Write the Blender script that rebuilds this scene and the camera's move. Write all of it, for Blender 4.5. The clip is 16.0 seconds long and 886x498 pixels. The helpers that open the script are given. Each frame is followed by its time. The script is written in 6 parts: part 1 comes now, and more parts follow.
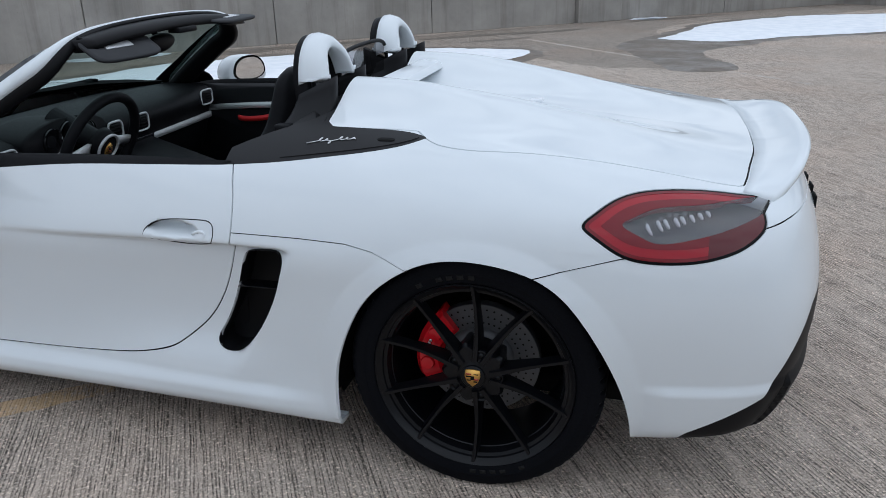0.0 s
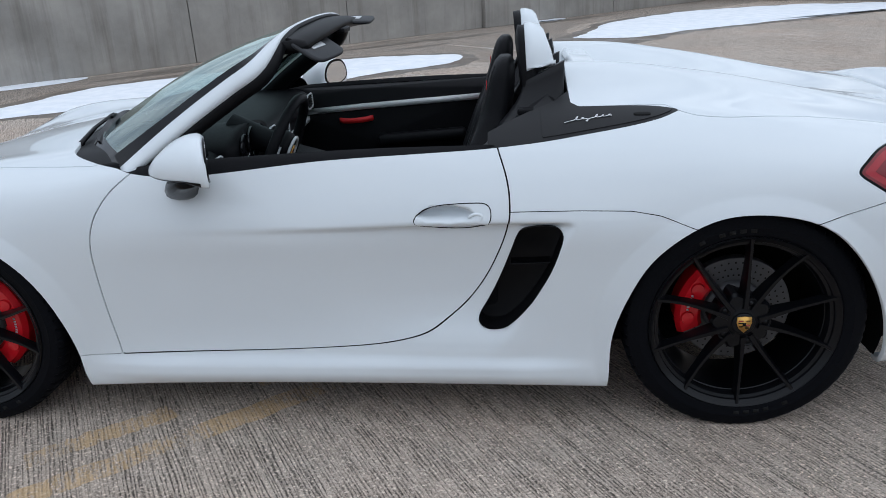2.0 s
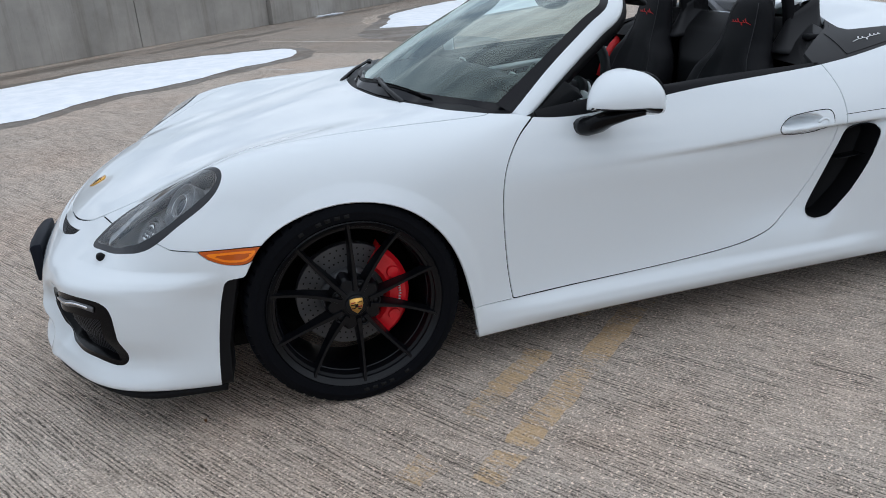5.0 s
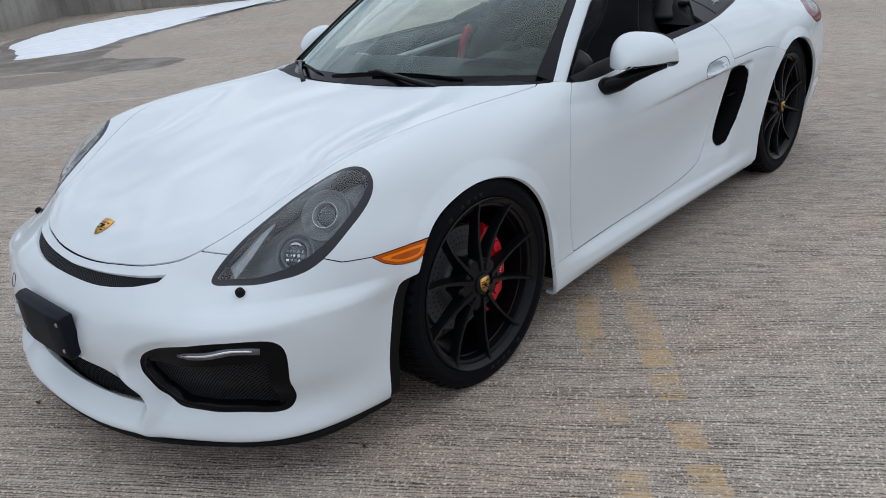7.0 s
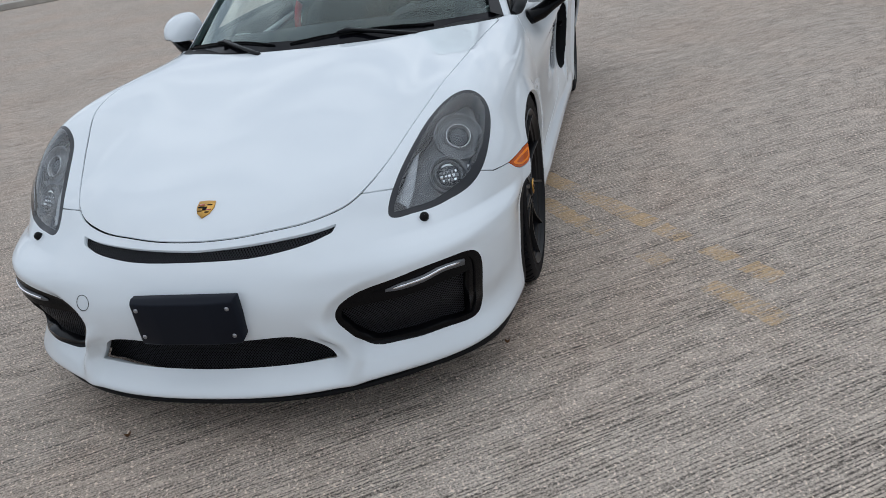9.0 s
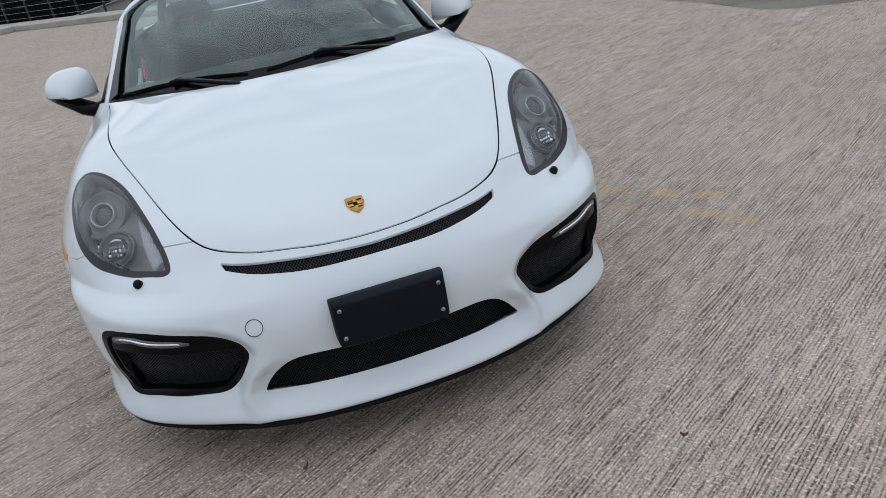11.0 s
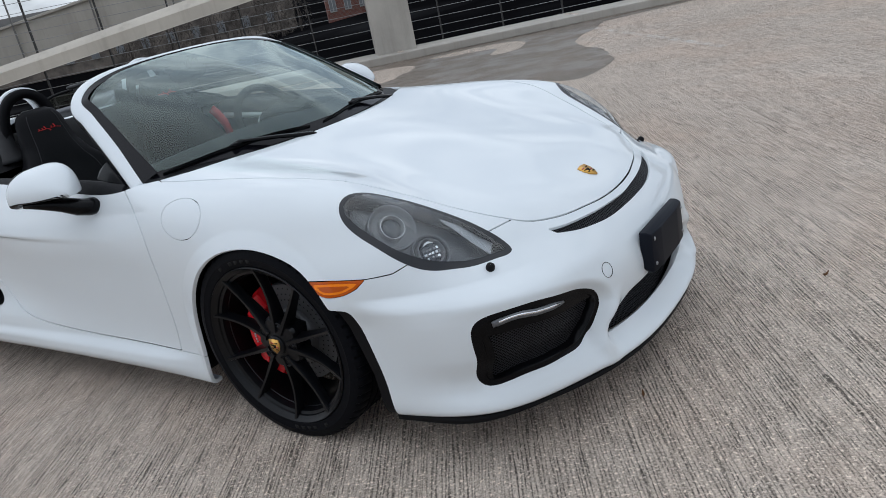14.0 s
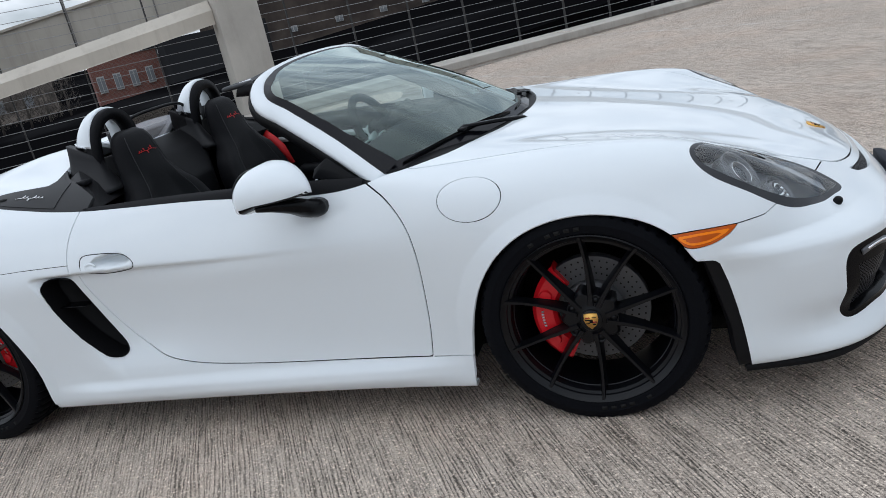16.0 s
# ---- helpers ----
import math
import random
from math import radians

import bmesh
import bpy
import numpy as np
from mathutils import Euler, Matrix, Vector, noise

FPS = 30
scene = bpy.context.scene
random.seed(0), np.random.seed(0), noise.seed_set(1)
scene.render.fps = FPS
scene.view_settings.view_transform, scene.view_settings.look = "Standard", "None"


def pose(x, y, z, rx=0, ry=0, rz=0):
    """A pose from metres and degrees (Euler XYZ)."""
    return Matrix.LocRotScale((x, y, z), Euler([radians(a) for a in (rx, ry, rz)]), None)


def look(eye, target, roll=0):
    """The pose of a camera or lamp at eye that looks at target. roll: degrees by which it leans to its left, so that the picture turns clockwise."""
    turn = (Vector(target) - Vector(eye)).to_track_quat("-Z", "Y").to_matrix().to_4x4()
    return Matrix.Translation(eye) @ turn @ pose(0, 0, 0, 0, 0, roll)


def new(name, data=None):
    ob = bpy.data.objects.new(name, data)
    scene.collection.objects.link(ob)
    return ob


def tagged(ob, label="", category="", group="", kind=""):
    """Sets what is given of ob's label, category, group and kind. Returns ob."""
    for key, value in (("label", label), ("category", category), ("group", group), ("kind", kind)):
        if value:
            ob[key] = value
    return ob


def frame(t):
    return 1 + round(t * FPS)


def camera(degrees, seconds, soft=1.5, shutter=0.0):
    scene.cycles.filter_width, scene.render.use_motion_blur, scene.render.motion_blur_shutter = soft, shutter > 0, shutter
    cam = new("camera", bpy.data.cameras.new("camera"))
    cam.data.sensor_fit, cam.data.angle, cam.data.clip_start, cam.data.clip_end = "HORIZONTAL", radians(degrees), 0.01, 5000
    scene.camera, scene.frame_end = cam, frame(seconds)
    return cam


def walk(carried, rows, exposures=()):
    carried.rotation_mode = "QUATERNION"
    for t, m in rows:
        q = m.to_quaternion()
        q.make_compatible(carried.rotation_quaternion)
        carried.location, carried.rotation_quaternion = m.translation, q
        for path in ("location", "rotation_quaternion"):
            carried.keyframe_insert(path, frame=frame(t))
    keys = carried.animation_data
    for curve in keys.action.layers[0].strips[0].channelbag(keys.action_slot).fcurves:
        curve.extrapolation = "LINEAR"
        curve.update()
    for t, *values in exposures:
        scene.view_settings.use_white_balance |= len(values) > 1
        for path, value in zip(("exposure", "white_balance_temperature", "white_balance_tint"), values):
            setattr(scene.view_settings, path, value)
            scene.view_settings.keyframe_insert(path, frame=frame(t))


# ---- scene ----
cam = camera(60.09, 16.0, 0.55)
# t, x, y, z, rx, ry, rz: a hand-held walk round the car, left flank, nose, right flank
PATH = [
    (0.0, -1.6492, 2.6079, 1.4173, 68.725, 1.183, -165.008),
    (0.5, -1.4210, 2.7563, 1.4047, 68.739, 1.381, -168.101),
    (1.0, -1.1297, 2.8309, 1.3958, 69.068, 2.170, -170.601),
    (1.5, -0.8612, 2.8889, 1.3961, 69.338, 2.648, -172.969),
    (2.0, -0.5674, 2.9467, 1.3965, 69.214, 2.924, -175.544),
    (2.5, -0.2347, 2.9536, 1.3866, 69.413, 3.352, -177.525),
    (3.0, 0.1062, 2.9790, 1.3794, 69.229, 3.614, 179.875),
    (3.5, 0.4620, 2.9940, 1.3793, 68.886, 3.727, 176.878),
    (4.0, 0.8408, 2.9902, 1.3832, 68.779, 3.840, 173.086),
    (4.5, 1.2196, 3.0076, 1.3782, 68.355, 3.704, 167.902),
    (5.0, 1.5869, 2.9655, 1.3647, 68.076, 3.713, 161.781),
    (7.5, 3.1410, 1.9704, 1.3853, 66.589, 5.548, 123.504),
    (8.0, 3.3825, 1.7166, 1.3972, 65.916, 6.358, 115.883),
    (8.5, 3.6085, 1.4546, 1.3975, 64.593, 7.204, 108.509),
    (9.0, 3.7949, 1.1575, 1.3822, 63.866, 8.094, 101.171),
    (11.5, 4.0064, -0.6356, 1.3666, 65.546, 9.497, 64.707),
    (12.0, 3.9068, -1.0057, 1.3602, 65.972, 9.540, 57.290),
    (12.5, 3.7620, -1.3597, 1.3513, 67.107, 10.018, 50.407),
    (13.0, 3.5690, -1.6947, 1.3491, 67.982, 10.111, 43.763),
    (13.5, 3.3223, -2.0037, 1.3480, 68.727, 10.418, 37.717),
    (14.0, 3.0187, -2.2597, 1.3543, 69.446, 10.869, 32.531),
    (14.5, 2.7000, -2.4884, 1.3594, 69.939, 11.352, 27.557),
    (15.0, 2.3414, -2.6580, 1.3535, 70.557, 11.720, 23.318),
    (15.5, 1.9595, -2.7996, 1.3446, 70.831, 11.934, 19.345),
    (16.0, 1.5704, -2.9167, 1.3461, 71.246, 11.873, 15.614),
]
walk(cam, [(r[0], pose(*r[1:])) for r in PATH], ((0.0, -0.25, 5800, 8), (2.0, -0.17, 5800, 8), (3.5, -0.08, 5800, 8), (5.0, -0.14, 5900, 8), (8.0, -0.34, 5950, 8), (12.0, -0.34, 6000, 8), (14.5, -0.14, 6000, 8), (16.0, -0.04, 6000, 8)))

# ---- light: a bright broken overcast, and one wide soft sun behind it ----
world = bpy.data.worlds.new("overcast_sky")
scene.world = world
world.use_nodes = True
wn = world.node_tree.nodes
wl = world.node_tree.links
wn.clear()
SUN_EL, SUN_AZ = 68, 185
sky = wn.new("ShaderNodeTexSky")
sky.sky_type = 'NISHITA'
sky.sun_disc = False
sky.sun_elevation = radians(SUN_EL)
sky.sun_rotation = radians(90 - SUN_AZ)
sky.air_density, sky.dust_density, sky.ozone_density = 1.0, 2.0, 1.5
tc = wn.new("ShaderNodeTexCoord")
sep = wn.new("ShaderNodeSeparateXYZ")
wl.new(tc.outputs["Generated"], sep.inputs[0])
flat = wn.new("ShaderNodeMapping")
flat.inputs["Scale"].default_value = (1.0, 1.0, 2.6)
wl.new(tc.outputs["Generated"], flat.inputs[0])
cl = wn.new("ShaderNodeTexNoise")
cl.inputs["Scale"].default_value = 6.5
cl.inputs["Detail"].default_value = 5
cl.inputs["Roughness"].default_value = .5
cl.inputs["Distortion"].default_value = .15
wl.new(flat.outputs[0], cl.inputs["Vector"])
cover = wn.new("ShaderNodeMapRange")
cover.inputs[1].default_value, cover.inputs[2].default_value = .38, .60
cover.inputs[3].default_value, cover.inputs[4].default_value = .62, 1.0
wl.new(cl.outputs[0], cover.inputs[0])
shade = wn.new("ShaderNodeValToRGB")
shade.color_ramp.elements[0].position, shade.color_ramp.elements[0].color = .34, (7.3, 7.7, 8.3, 1)
shade.color_ramp.elements[1].position, shade.color_ramp.elements[1].color = .66, (11.5, 11.7, 12.0, 1)
wl.new(cl.outputs[0], shade.inputs[0])
grad = wn.new("ShaderNodeMapRange")
grad.inputs[1].default_value, grad.inputs[2].default_value = 0, .9
grad.inputs[3].default_value, grad.inputs[4].default_value = .86, 1.08
wl.new(sep.outputs[2], grad.inputs[0])
lift = wn.new("ShaderNodeVectorMath")
lift.operation = 'SCALE'
wl.new(shade.outputs[0], lift.inputs[0])
# the overcast is brightest round the hidden sun
near = wn.new("ShaderNodeVectorMath")
near.operation = 'DOT_PRODUCT'
wl.new(tc.outputs["Generated"], near.inputs[0])
near.inputs[1].default_value = (math.cos(radians(SUN_AZ)) * math.cos(radians(SUN_EL)), math.sin(radians(SUN_AZ)) * math.cos(radians(SUN_EL)), math.sin(radians(SUN_EL)))
glow = wn.new("ShaderNodeMapRange")
glow.interpolation_type = 'SMOOTHSTEP'
glow.inputs[1].default_value, glow.inputs[2].default_value = -.6, 1.0
glow.inputs[3].default_value, glow.inputs[4].default_value = .86, 1.08
wl.new(near.outputs["Value"], glow.inputs[0])
both_f = wn.new("ShaderNodeMath")
both_f.operation = 'MULTIPLY'
wl.new(grad.outputs[0], both_f.inputs[0])
wl.new(glow.outputs[0], both_f.inputs[1])
wl.new(both_f.outputs[0], lift.inputs["Scale"])
mixs = wn.new("ShaderNodeMix")
mixs.data_type = 'RGBA'
wl.new(cover.outputs[0], mixs.inputs[0])
wl.new(sky.outputs[0], mixs.inputs[6])
wl.new(lift.outputs[0], mixs.inputs[7])
bg = wn.new("ShaderNodeBackground")
bg.inputs[1].default_value = 0.1
wout = wn.new("ShaderNodeOutputWorld")
wl.new(mixs.outputs[2], bg.inputs[0])
wl.new(bg.outputs[0], wout.inputs[0])
sun = new("sun", bpy.data.lights.new("sun", 'SUN'))
sun.data.energy = 0.5
sun.data.angle = radians(120)
sun.data.color = (1.0, 0.97, 0.93)
_d = Vector((math.cos(radians(SUN_AZ)) * math.cos(radians(SUN_EL)), math.sin(radians(SUN_AZ)) * math.cos(radians(SUN_EL)), math.sin(radians(SUN_EL))))
sun.matrix_world = look(tuple(_d * 30), (0, 0, 0))

# ---- building helpers ----
def obj(name, mesh, material, parent=None, label=""):
    ob = new(name, mesh)
    if material is not None:
        mesh.materials.clear()
        mesh.materials.append(material)
    ob.parent = parent
    if label:
        ob["label"] = label
    return ob


def part(name, bm, material, parent=None, label="", smooth=True):
    me = bpy.data.meshes.new(name)
    bm.normal_update()
    bm.to_mesh(me)
    bm.free()
    if smooth:
        me.shade_smooth()
    return obj(name, me, material, parent, label)


def pydata(name, verts, faces, material, parent=None, label="", smooth=True):
    me = bpy.data.meshes.new(name)
    me.from_pydata([tuple(v) for v in verts], [], [tuple(f) for f in faces])
    me.validate()
    if smooth:
        me.shade_smooth()
    return obj(name, me, material, parent, label)


def spline(P, ts, t):
    """Natural cubic spline through the rows of P at ts, sampled at t."""
    shape = np.shape(P)[1:]
    P = np.asarray(P, float).reshape(len(ts), -1)
    n = len(ts)
    h = np.diff(ts)
    A = np.zeros((n, n))
    B = np.zeros_like(P)
    A[0, 0] = A[-1, -1] = 1
    for i in range(1, n - 1):
        A[i, i - 1], A[i, i], A[i, i + 1] = h[i - 1], 2 * (h[i - 1] + h[i]), h[i]
        B[i] = 6 * ((P[i + 1] - P[i]) / h[i] - (P[i] - P[i - 1]) / h[i - 1])
    M = np.linalg.solve(A, B)
    k = np.clip(np.searchsorted(ts, t, side='right') - 1, 0, n - 2)
    hk = h[k]
    a = ((np.asarray(ts)[k + 1] - t) / hk)
    b = 1 - a
    a, b, hk = a[:, None], b[:, None], hk[:, None]
    out = a * P[k] + b * P[k + 1] + ((a ** 3 - a) * M[k] + (b ** 3 - b) * M[k + 1]) * hk ** 2 / 6
    return out.reshape(len(t), *shape)


def smooth_line(points, n=120, closed=False):
    """A smooth polyline through a few 2D or 3D points."""
    P = np.asarray(points, float)
    if closed:
        P = np.vstack([P[-3:], P, P[:3]])
    d = np.r_[0, np.cumsum(np.sqrt(np.linalg.norm(np.diff(P, axis=0), axis=1)))]
    lo, hi = (d[3], d[-3]) if closed else (d[0], d[-1])
    t = np.linspace(lo, hi, n, endpoint=not closed)
    return spline(P, d, t)


def inside(poly, p):
    """Signed distance of the 2D points p from a closed outline: negative inside."""
    poly = np.asarray(poly, float)
    out = np.full(len(p), 9.0)
    lo, hi = poly.min(0) - 0.08, poly.max(0) + 0.08
    near = np.where(((p > lo) & (p < hi)).all(1))[0]
    q = p[near]
    best = np.full(len(q), 9.0)
    sign = np.zeros(len(q), bool)
    for a, b in zip(poly, np.roll(poly, -1, axis=0)):
        e, w = b - a, q - a
        s = np.clip((w @ e) / max(e @ e, 1e-12), 0, 1)
        best = np.minimum(best, np.linalg.norm(w - s[:, None] * e, axis=1))
        if a[1] != b[1]:
            c = (a[1] > q[:, 1]) != (b[1] > q[:, 1])
            sign ^= c & (q[:, 0] < (b[0] - a[0]) * (q[:, 1] - a[1]) / (b[1] - a[1]) + a[0])
    out[near] = np.where(sign, -best, best)
    return out


class Sheet:
    """A triangle sheet: rows of place and normal, and triangles."""

    def __init__(self, V, T):
        self.V, self.T = V, T

    def cut(self, f):
        """Splits the sheet where f, one number a vertex, changes its sign: the parts below and above."""
        V, T = self.V, self.T
        if len(T) == 0:
            return self, self
        f = np.where(np.abs(f) < 1e-6, 1e-6, f)
        s = f[T] > 0
        k = s.sum(1)
        low, high = [T[k == 0]], [T[k == 3]]
        mixed = (k == 1) | (k == 2)
        if mixed.any():
            t, q = T[mixed], s[mixed]
            one = k[mixed] == 1
            lone = np.where(one, q.argmax(1), (~q).argmax(1))
            r = np.arange(len(t))
            a, b, c = t[r, lone], t[r, (lone + 1) % 3], t[r, (lone + 2) % 3]
            E = np.sort(np.vstack([np.c_[a, b], np.c_[a, c]]), axis=1)
            U, inv = np.unique(E, axis=0, return_inverse=True)
            inv = inv.ravel()
            w = (f[U[:, 0]] / (f[U[:, 0]] - f[U[:, 1]]))[:, None]
            N = V[U[:, 0]] * (1 - w) + V[U[:, 1]] * w
            N[:, 3:6] /= np.maximum(np.linalg.norm(N[:, 3:6], axis=1, keepdims=True), 1e-9)
            V = np.vstack([V, N])
            p, q2 = inv[:len(t)] + len(self.V), inv[len(t):] + len(self.V)
            la = np.c_[a, p, q2]
            oth = np.vstack([np.c_[p, b, c], np.c_[p, c, q2]])
            o2 = np.r_[one, one]
            high += [la[one], oth[~o2]]
            low += [la[~one], oth[o2]]
        return Sheet(V, np.vstack(low)).tidy(), Sheet(V, np.vstack(high)).tidy()

    def tidy(self):
        if len(self.T) == 0:
            return Sheet(self.V[:0], self.T)
        u, inv = np.unique(self.T, return_inverse=True)
        return Sheet(self.V[u], inv.reshape(-1, 3))

    def rim(self):
        """Border edges, in the faces' direction."""
        T = self.T
        e = np.vstack([T[:, [0, 1]], T[:, [1, 2]], T[:, [2, 0]]])
        key = np.sort(e, axis=1)
        _, idx, cnt = np.unique(key, axis=0, return_index=True, return_counts=True)
        return e[idx[cnt == 1]]

    def flip(self):
        V = self.V.copy()
        V[:, 1] *= -1
        V[:, 4] *= -1
        return Sheet(V, self.T[:, ::-1])

    def plus(self, other):
        return Sheet(np.vstack([self.V, other.V]), np.vstack([self.T, other.T + len(self.V)]))

    def sunk(self, d):
        V = self.V.copy()
        V[:, :3] -= d * V[:, 3:6]
        return Sheet(V, self.T)

    def mesh(self, name, material, parent, label="", lip=0.0, bend=0.0):
        """The sheet as an object with a turned-in edge of depth lip all round (not along the middle line)."""
        V, T = self.V, self.T
        N = V[:, 3:6]
        if lip:
            e = self.rim()
            e = e[(np.abs(V[e[:, 0], 1]) > 1e-4) | (np.abs(V[e[:, 1], 1]) > 1e-4)]
            if len(e):
                u, inv = np.unique(e, return_inverse=True)
                inv = inv.reshape(-1, 2)
                n0 = len(V)
                top = V[u].copy()
                low = V[u].copy()
                low[:, :3] -= lip * low[:, 3:6]
                V = np.vstack([V, top, low])
                a, b = inv[:, 0] + n0, inv[:, 1] + n0
                m = len(u)
                lipT = np.vstack([np.c_[b, a, a + m], np.c_[b, a + m, b + m]])
                side = np.zeros((len(V), 3))
                fn = np.cross(V[lipT[:, 1], :3] - V[lipT[:, 0], :3], V[lipT[:, 2], :3] - V[lipT[:, 0], :3])
                for c in range(3):
                    np.add.at(side, lipT[:, c], fn)
                side /= np.maximum(np.linalg.norm(side, axis=1, keepdims=True), 1e-12)
                N = V[:, 3:6].copy()
                N[n0:] = side[n0:]
                N[n0:n0 + m] += V[n0:n0 + m, 3:6] * 0.6
                T = np.vstack([T, lipT])
        me = bpy.data.meshes.new(name)
        me.from_pydata(V[:, :3].tolist(), [], T.tolist())
        me.shade_smooth()
        N = N / np.maximum(np.linalg.norm(N, axis=1, keepdims=True), 1e-9)
        me.normals_split_custom_set_from_vertices(N.tolist())
        return obj(name, me, material, parent, label)


def lathe(profile, seg=96, closed=False, wobble=None):
    """A solid of revolution round the y axis from (radius, y) pairs, as vertices and faces."""
    P = np.asarray(profile, float)
    n = len(P)
    a = np.linspace(0, 2 * np.pi, seg, endpoint=False)
    r = np.repeat(P[None, :, 0], seg, 0)
    if wobble is not None:
        r = r + wobble(a)[:, :n]
    V = np.stack([r * np.cos(a)[:, None], np.repeat(P[None, :, 1], seg, 0), r * np.sin(a)[:, None]], 2).reshape(-1, 3)
    F = []
    for i in range(seg):
        j = (i + 1) % seg
        for k in range(n if closed else n - 1):
            l = (k + 1) % n
            F.append((i * n + k, i * n + l, j * n + l, j * n + k))
    return V, F


def block(size, centre=(0, 0, 0), bevel=.0, rot=(0, 0, 0), seg=2, taper=None):
    """A box with rounded edges; taper scales its upper end (x, y)."""
    bm = bmesh.new()
    bmesh.ops.create_cube(bm, size=1)
    for v in bm.verts:
        if taper and v.co.z > 0:
            v.co.x *= taper[0]
            v.co.y *= taper[1]
        v.co = Vector((v.co.x * size[0], v.co.y * size[1], v.co.z * size[2]))
    if bevel:
        bmesh.ops.bevel(bm, geom=bm.edges[:], offset=bevel, segments=seg, profile=.5, affect='EDGES')
    bmesh.ops.transform(bm, matrix=pose(*centre, *rot), verts=bm.verts)
    return bm


def join(*bms):
    out = bms[0]
    for b in bms[1:]:
        me = bpy.data.meshes.new("join")
        b.to_mesh(me)
        b.free()
        out.from_mesh(me)
        bpy.data.meshes.remove(me)
    return out


def hull(points, bevel=.0, seg=2):
    bm = bmesh.new()
    for p in points:
        bm.verts.new(p)
    r = bmesh.ops.convex_hull(bm, input=bm.verts)
    bmesh.ops.delete(bm, geom=list({v for v in r["geom_interior"] if isinstance(v, bmesh.types.BMVert)}), context='VERTS')
    if bevel:
        bmesh.ops.dissolve_limit(bm, angle_limit=radians(4), verts=bm.verts, edges=bm.edges)
        bmesh.ops.bevel(bm, geom=bm.edges[:], offset=bevel, segments=seg, profile=.5, affect='EDGES')
    return bm


def sweep(path, section, up=(0, 0, 1), scale=None, caps=True):
    """A section of (side, up) pairs carried along a path of 3D points; up may be one direction or one for each point."""
    P = np.asarray(path, float)
    S = np.asarray(section, float)
    t = np.gradient(P, axis=0)
    t /= np.linalg.norm(t, axis=1, keepdims=True)
    U = np.broadcast_to(np.asarray(up, float), P.shape)
    b = np.cross(t, U)
    b /= np.linalg.norm(b, axis=1, keepdims=True)
    u = np.cross(b, t)
    k = np.ones(len(P)) if scale is None else np.asarray(scale, float)
    V = (P[:, None] + k[:, None, None] * (b[:, None] * S[None, :, :1] + u[:, None] * S[None, :, 1:])).reshape(-1, 3)
    m, n = len(P), len(S)
    F = [(i * n + j, i * n + (j + 1) % n, (i + 1) * n + (j + 1) % n, (i + 1) * n + j) for i in range(m - 1) for j in range(n)]
    if caps:
        F += [tuple(range(n))[::-1], tuple((m - 1) * n + j for j in range(n))]
    return V, F


def ring(r=1.0, n=12, sx=1.0, sy=1.0, power=2.0):
    """A round or squarish section."""
    a = np.linspace(0, 2 * np.pi, n, endpoint=False)
    f = lambda c: np.sign(c) * np.abs(c) ** (2 / power)
    return np.c_[r * sx * f(np.cos(a)), r * sy * f(np.sin(a))]


def stack(rings):
    """A closed skin over rings of equally many 3D points."""
    n = len(rings[0])
    V = [p for r in rings for p in r]
    F = [(i * n + j, i * n + (j + 1) % n, (i + 1) * n + (j + 1) % n, (i + 1) * n + j) for i in range(len(rings) - 1) for j in range(n)]
    F += [tuple(range(n))[::-1], tuple((len(rings) - 1) * n + j for j in range(n))]
    return V, F


def to_bm(V, F):
    bm = bmesh.new()
    vs = [bm.verts.new(tuple(v)) for v in V]
    for f in F:
        try:
            bm.faces.new([vs[i] for i in f])
        except ValueError:
            pass
    bmesh.ops.recalc_face_normals(bm, faces=bm.faces)
    return bm


def moved(bm, m):
    bmesh.ops.transform(bm, matrix=m, verts=bm.verts)
    return bm


def sharp(ob, deg=35):
    """Smooth shading with edges sharper than deg kept hard."""
    me = ob.data
    bm = bmesh.new()
    bm.from_mesh(me)
    for e in bm.edges:
        e.smooth = not (len(e.link_faces) == 2 and e.calc_face_angle(0) > radians(deg))
    for f in bm.faces:
        f.smooth = True
    bm.to_mesh(me)
    bm.free()
    return ob

# ---- materials ----
MAT = {}


def mat(name, colour=(.5, .5, .5), rough=.5, metal=0.0, coat=0.0, spec=.5):
    m = bpy.data.materials.new(name)
    m.use_nodes = True
    b = m.node_tree.nodes["Principled BSDF"]
    b.inputs["Base Color"].default_value = (*colour, 1)
    b.inputs["Roughness"].default_value = rough
    b.inputs["Metallic"].default_value = metal
    b.inputs["Coat Weight"].default_value = coat
    b.inputs["Coat Roughness"].default_value = .03
    b.inputs["Specular IOR Level"].default_value = spec
    MAT[name] = m
    return m, m.node_tree.nodes, m.node_tree.links, b


def coords(n, l, turn=0.0, scale=(1, 1, 1)):
    """World metres, turned about z and scaled."""
    tc = n.new("ShaderNodeTexCoord")
    mp = n.new("ShaderNodeMapping")
    mp.vector_type = 'POINT'
    mp.inputs["Rotation"].default_value = (0, 0, radians(turn))
    l.new(tc.outputs["Object"], mp.inputs[0])
    m2 = n.new("ShaderNodeMapping")
    m2.inputs["Scale"].default_value = scale
    l.new(mp.outputs[0], m2.inputs[0])
    return m2.outputs[0]


def noise_of(n, l, vec, scale, detail=4, rough=.55, dist=0.0):
    t = n.new("ShaderNodeTexNoise")
    t.inputs["Scale"].default_value = scale
    t.inputs["Detail"].default_value = detail
    t.inputs["Roughness"].default_value = rough
    t.inputs["Distortion"].default_value = dist
    l.new(vec, t.inputs["Vector"])
    return t.outputs[0]


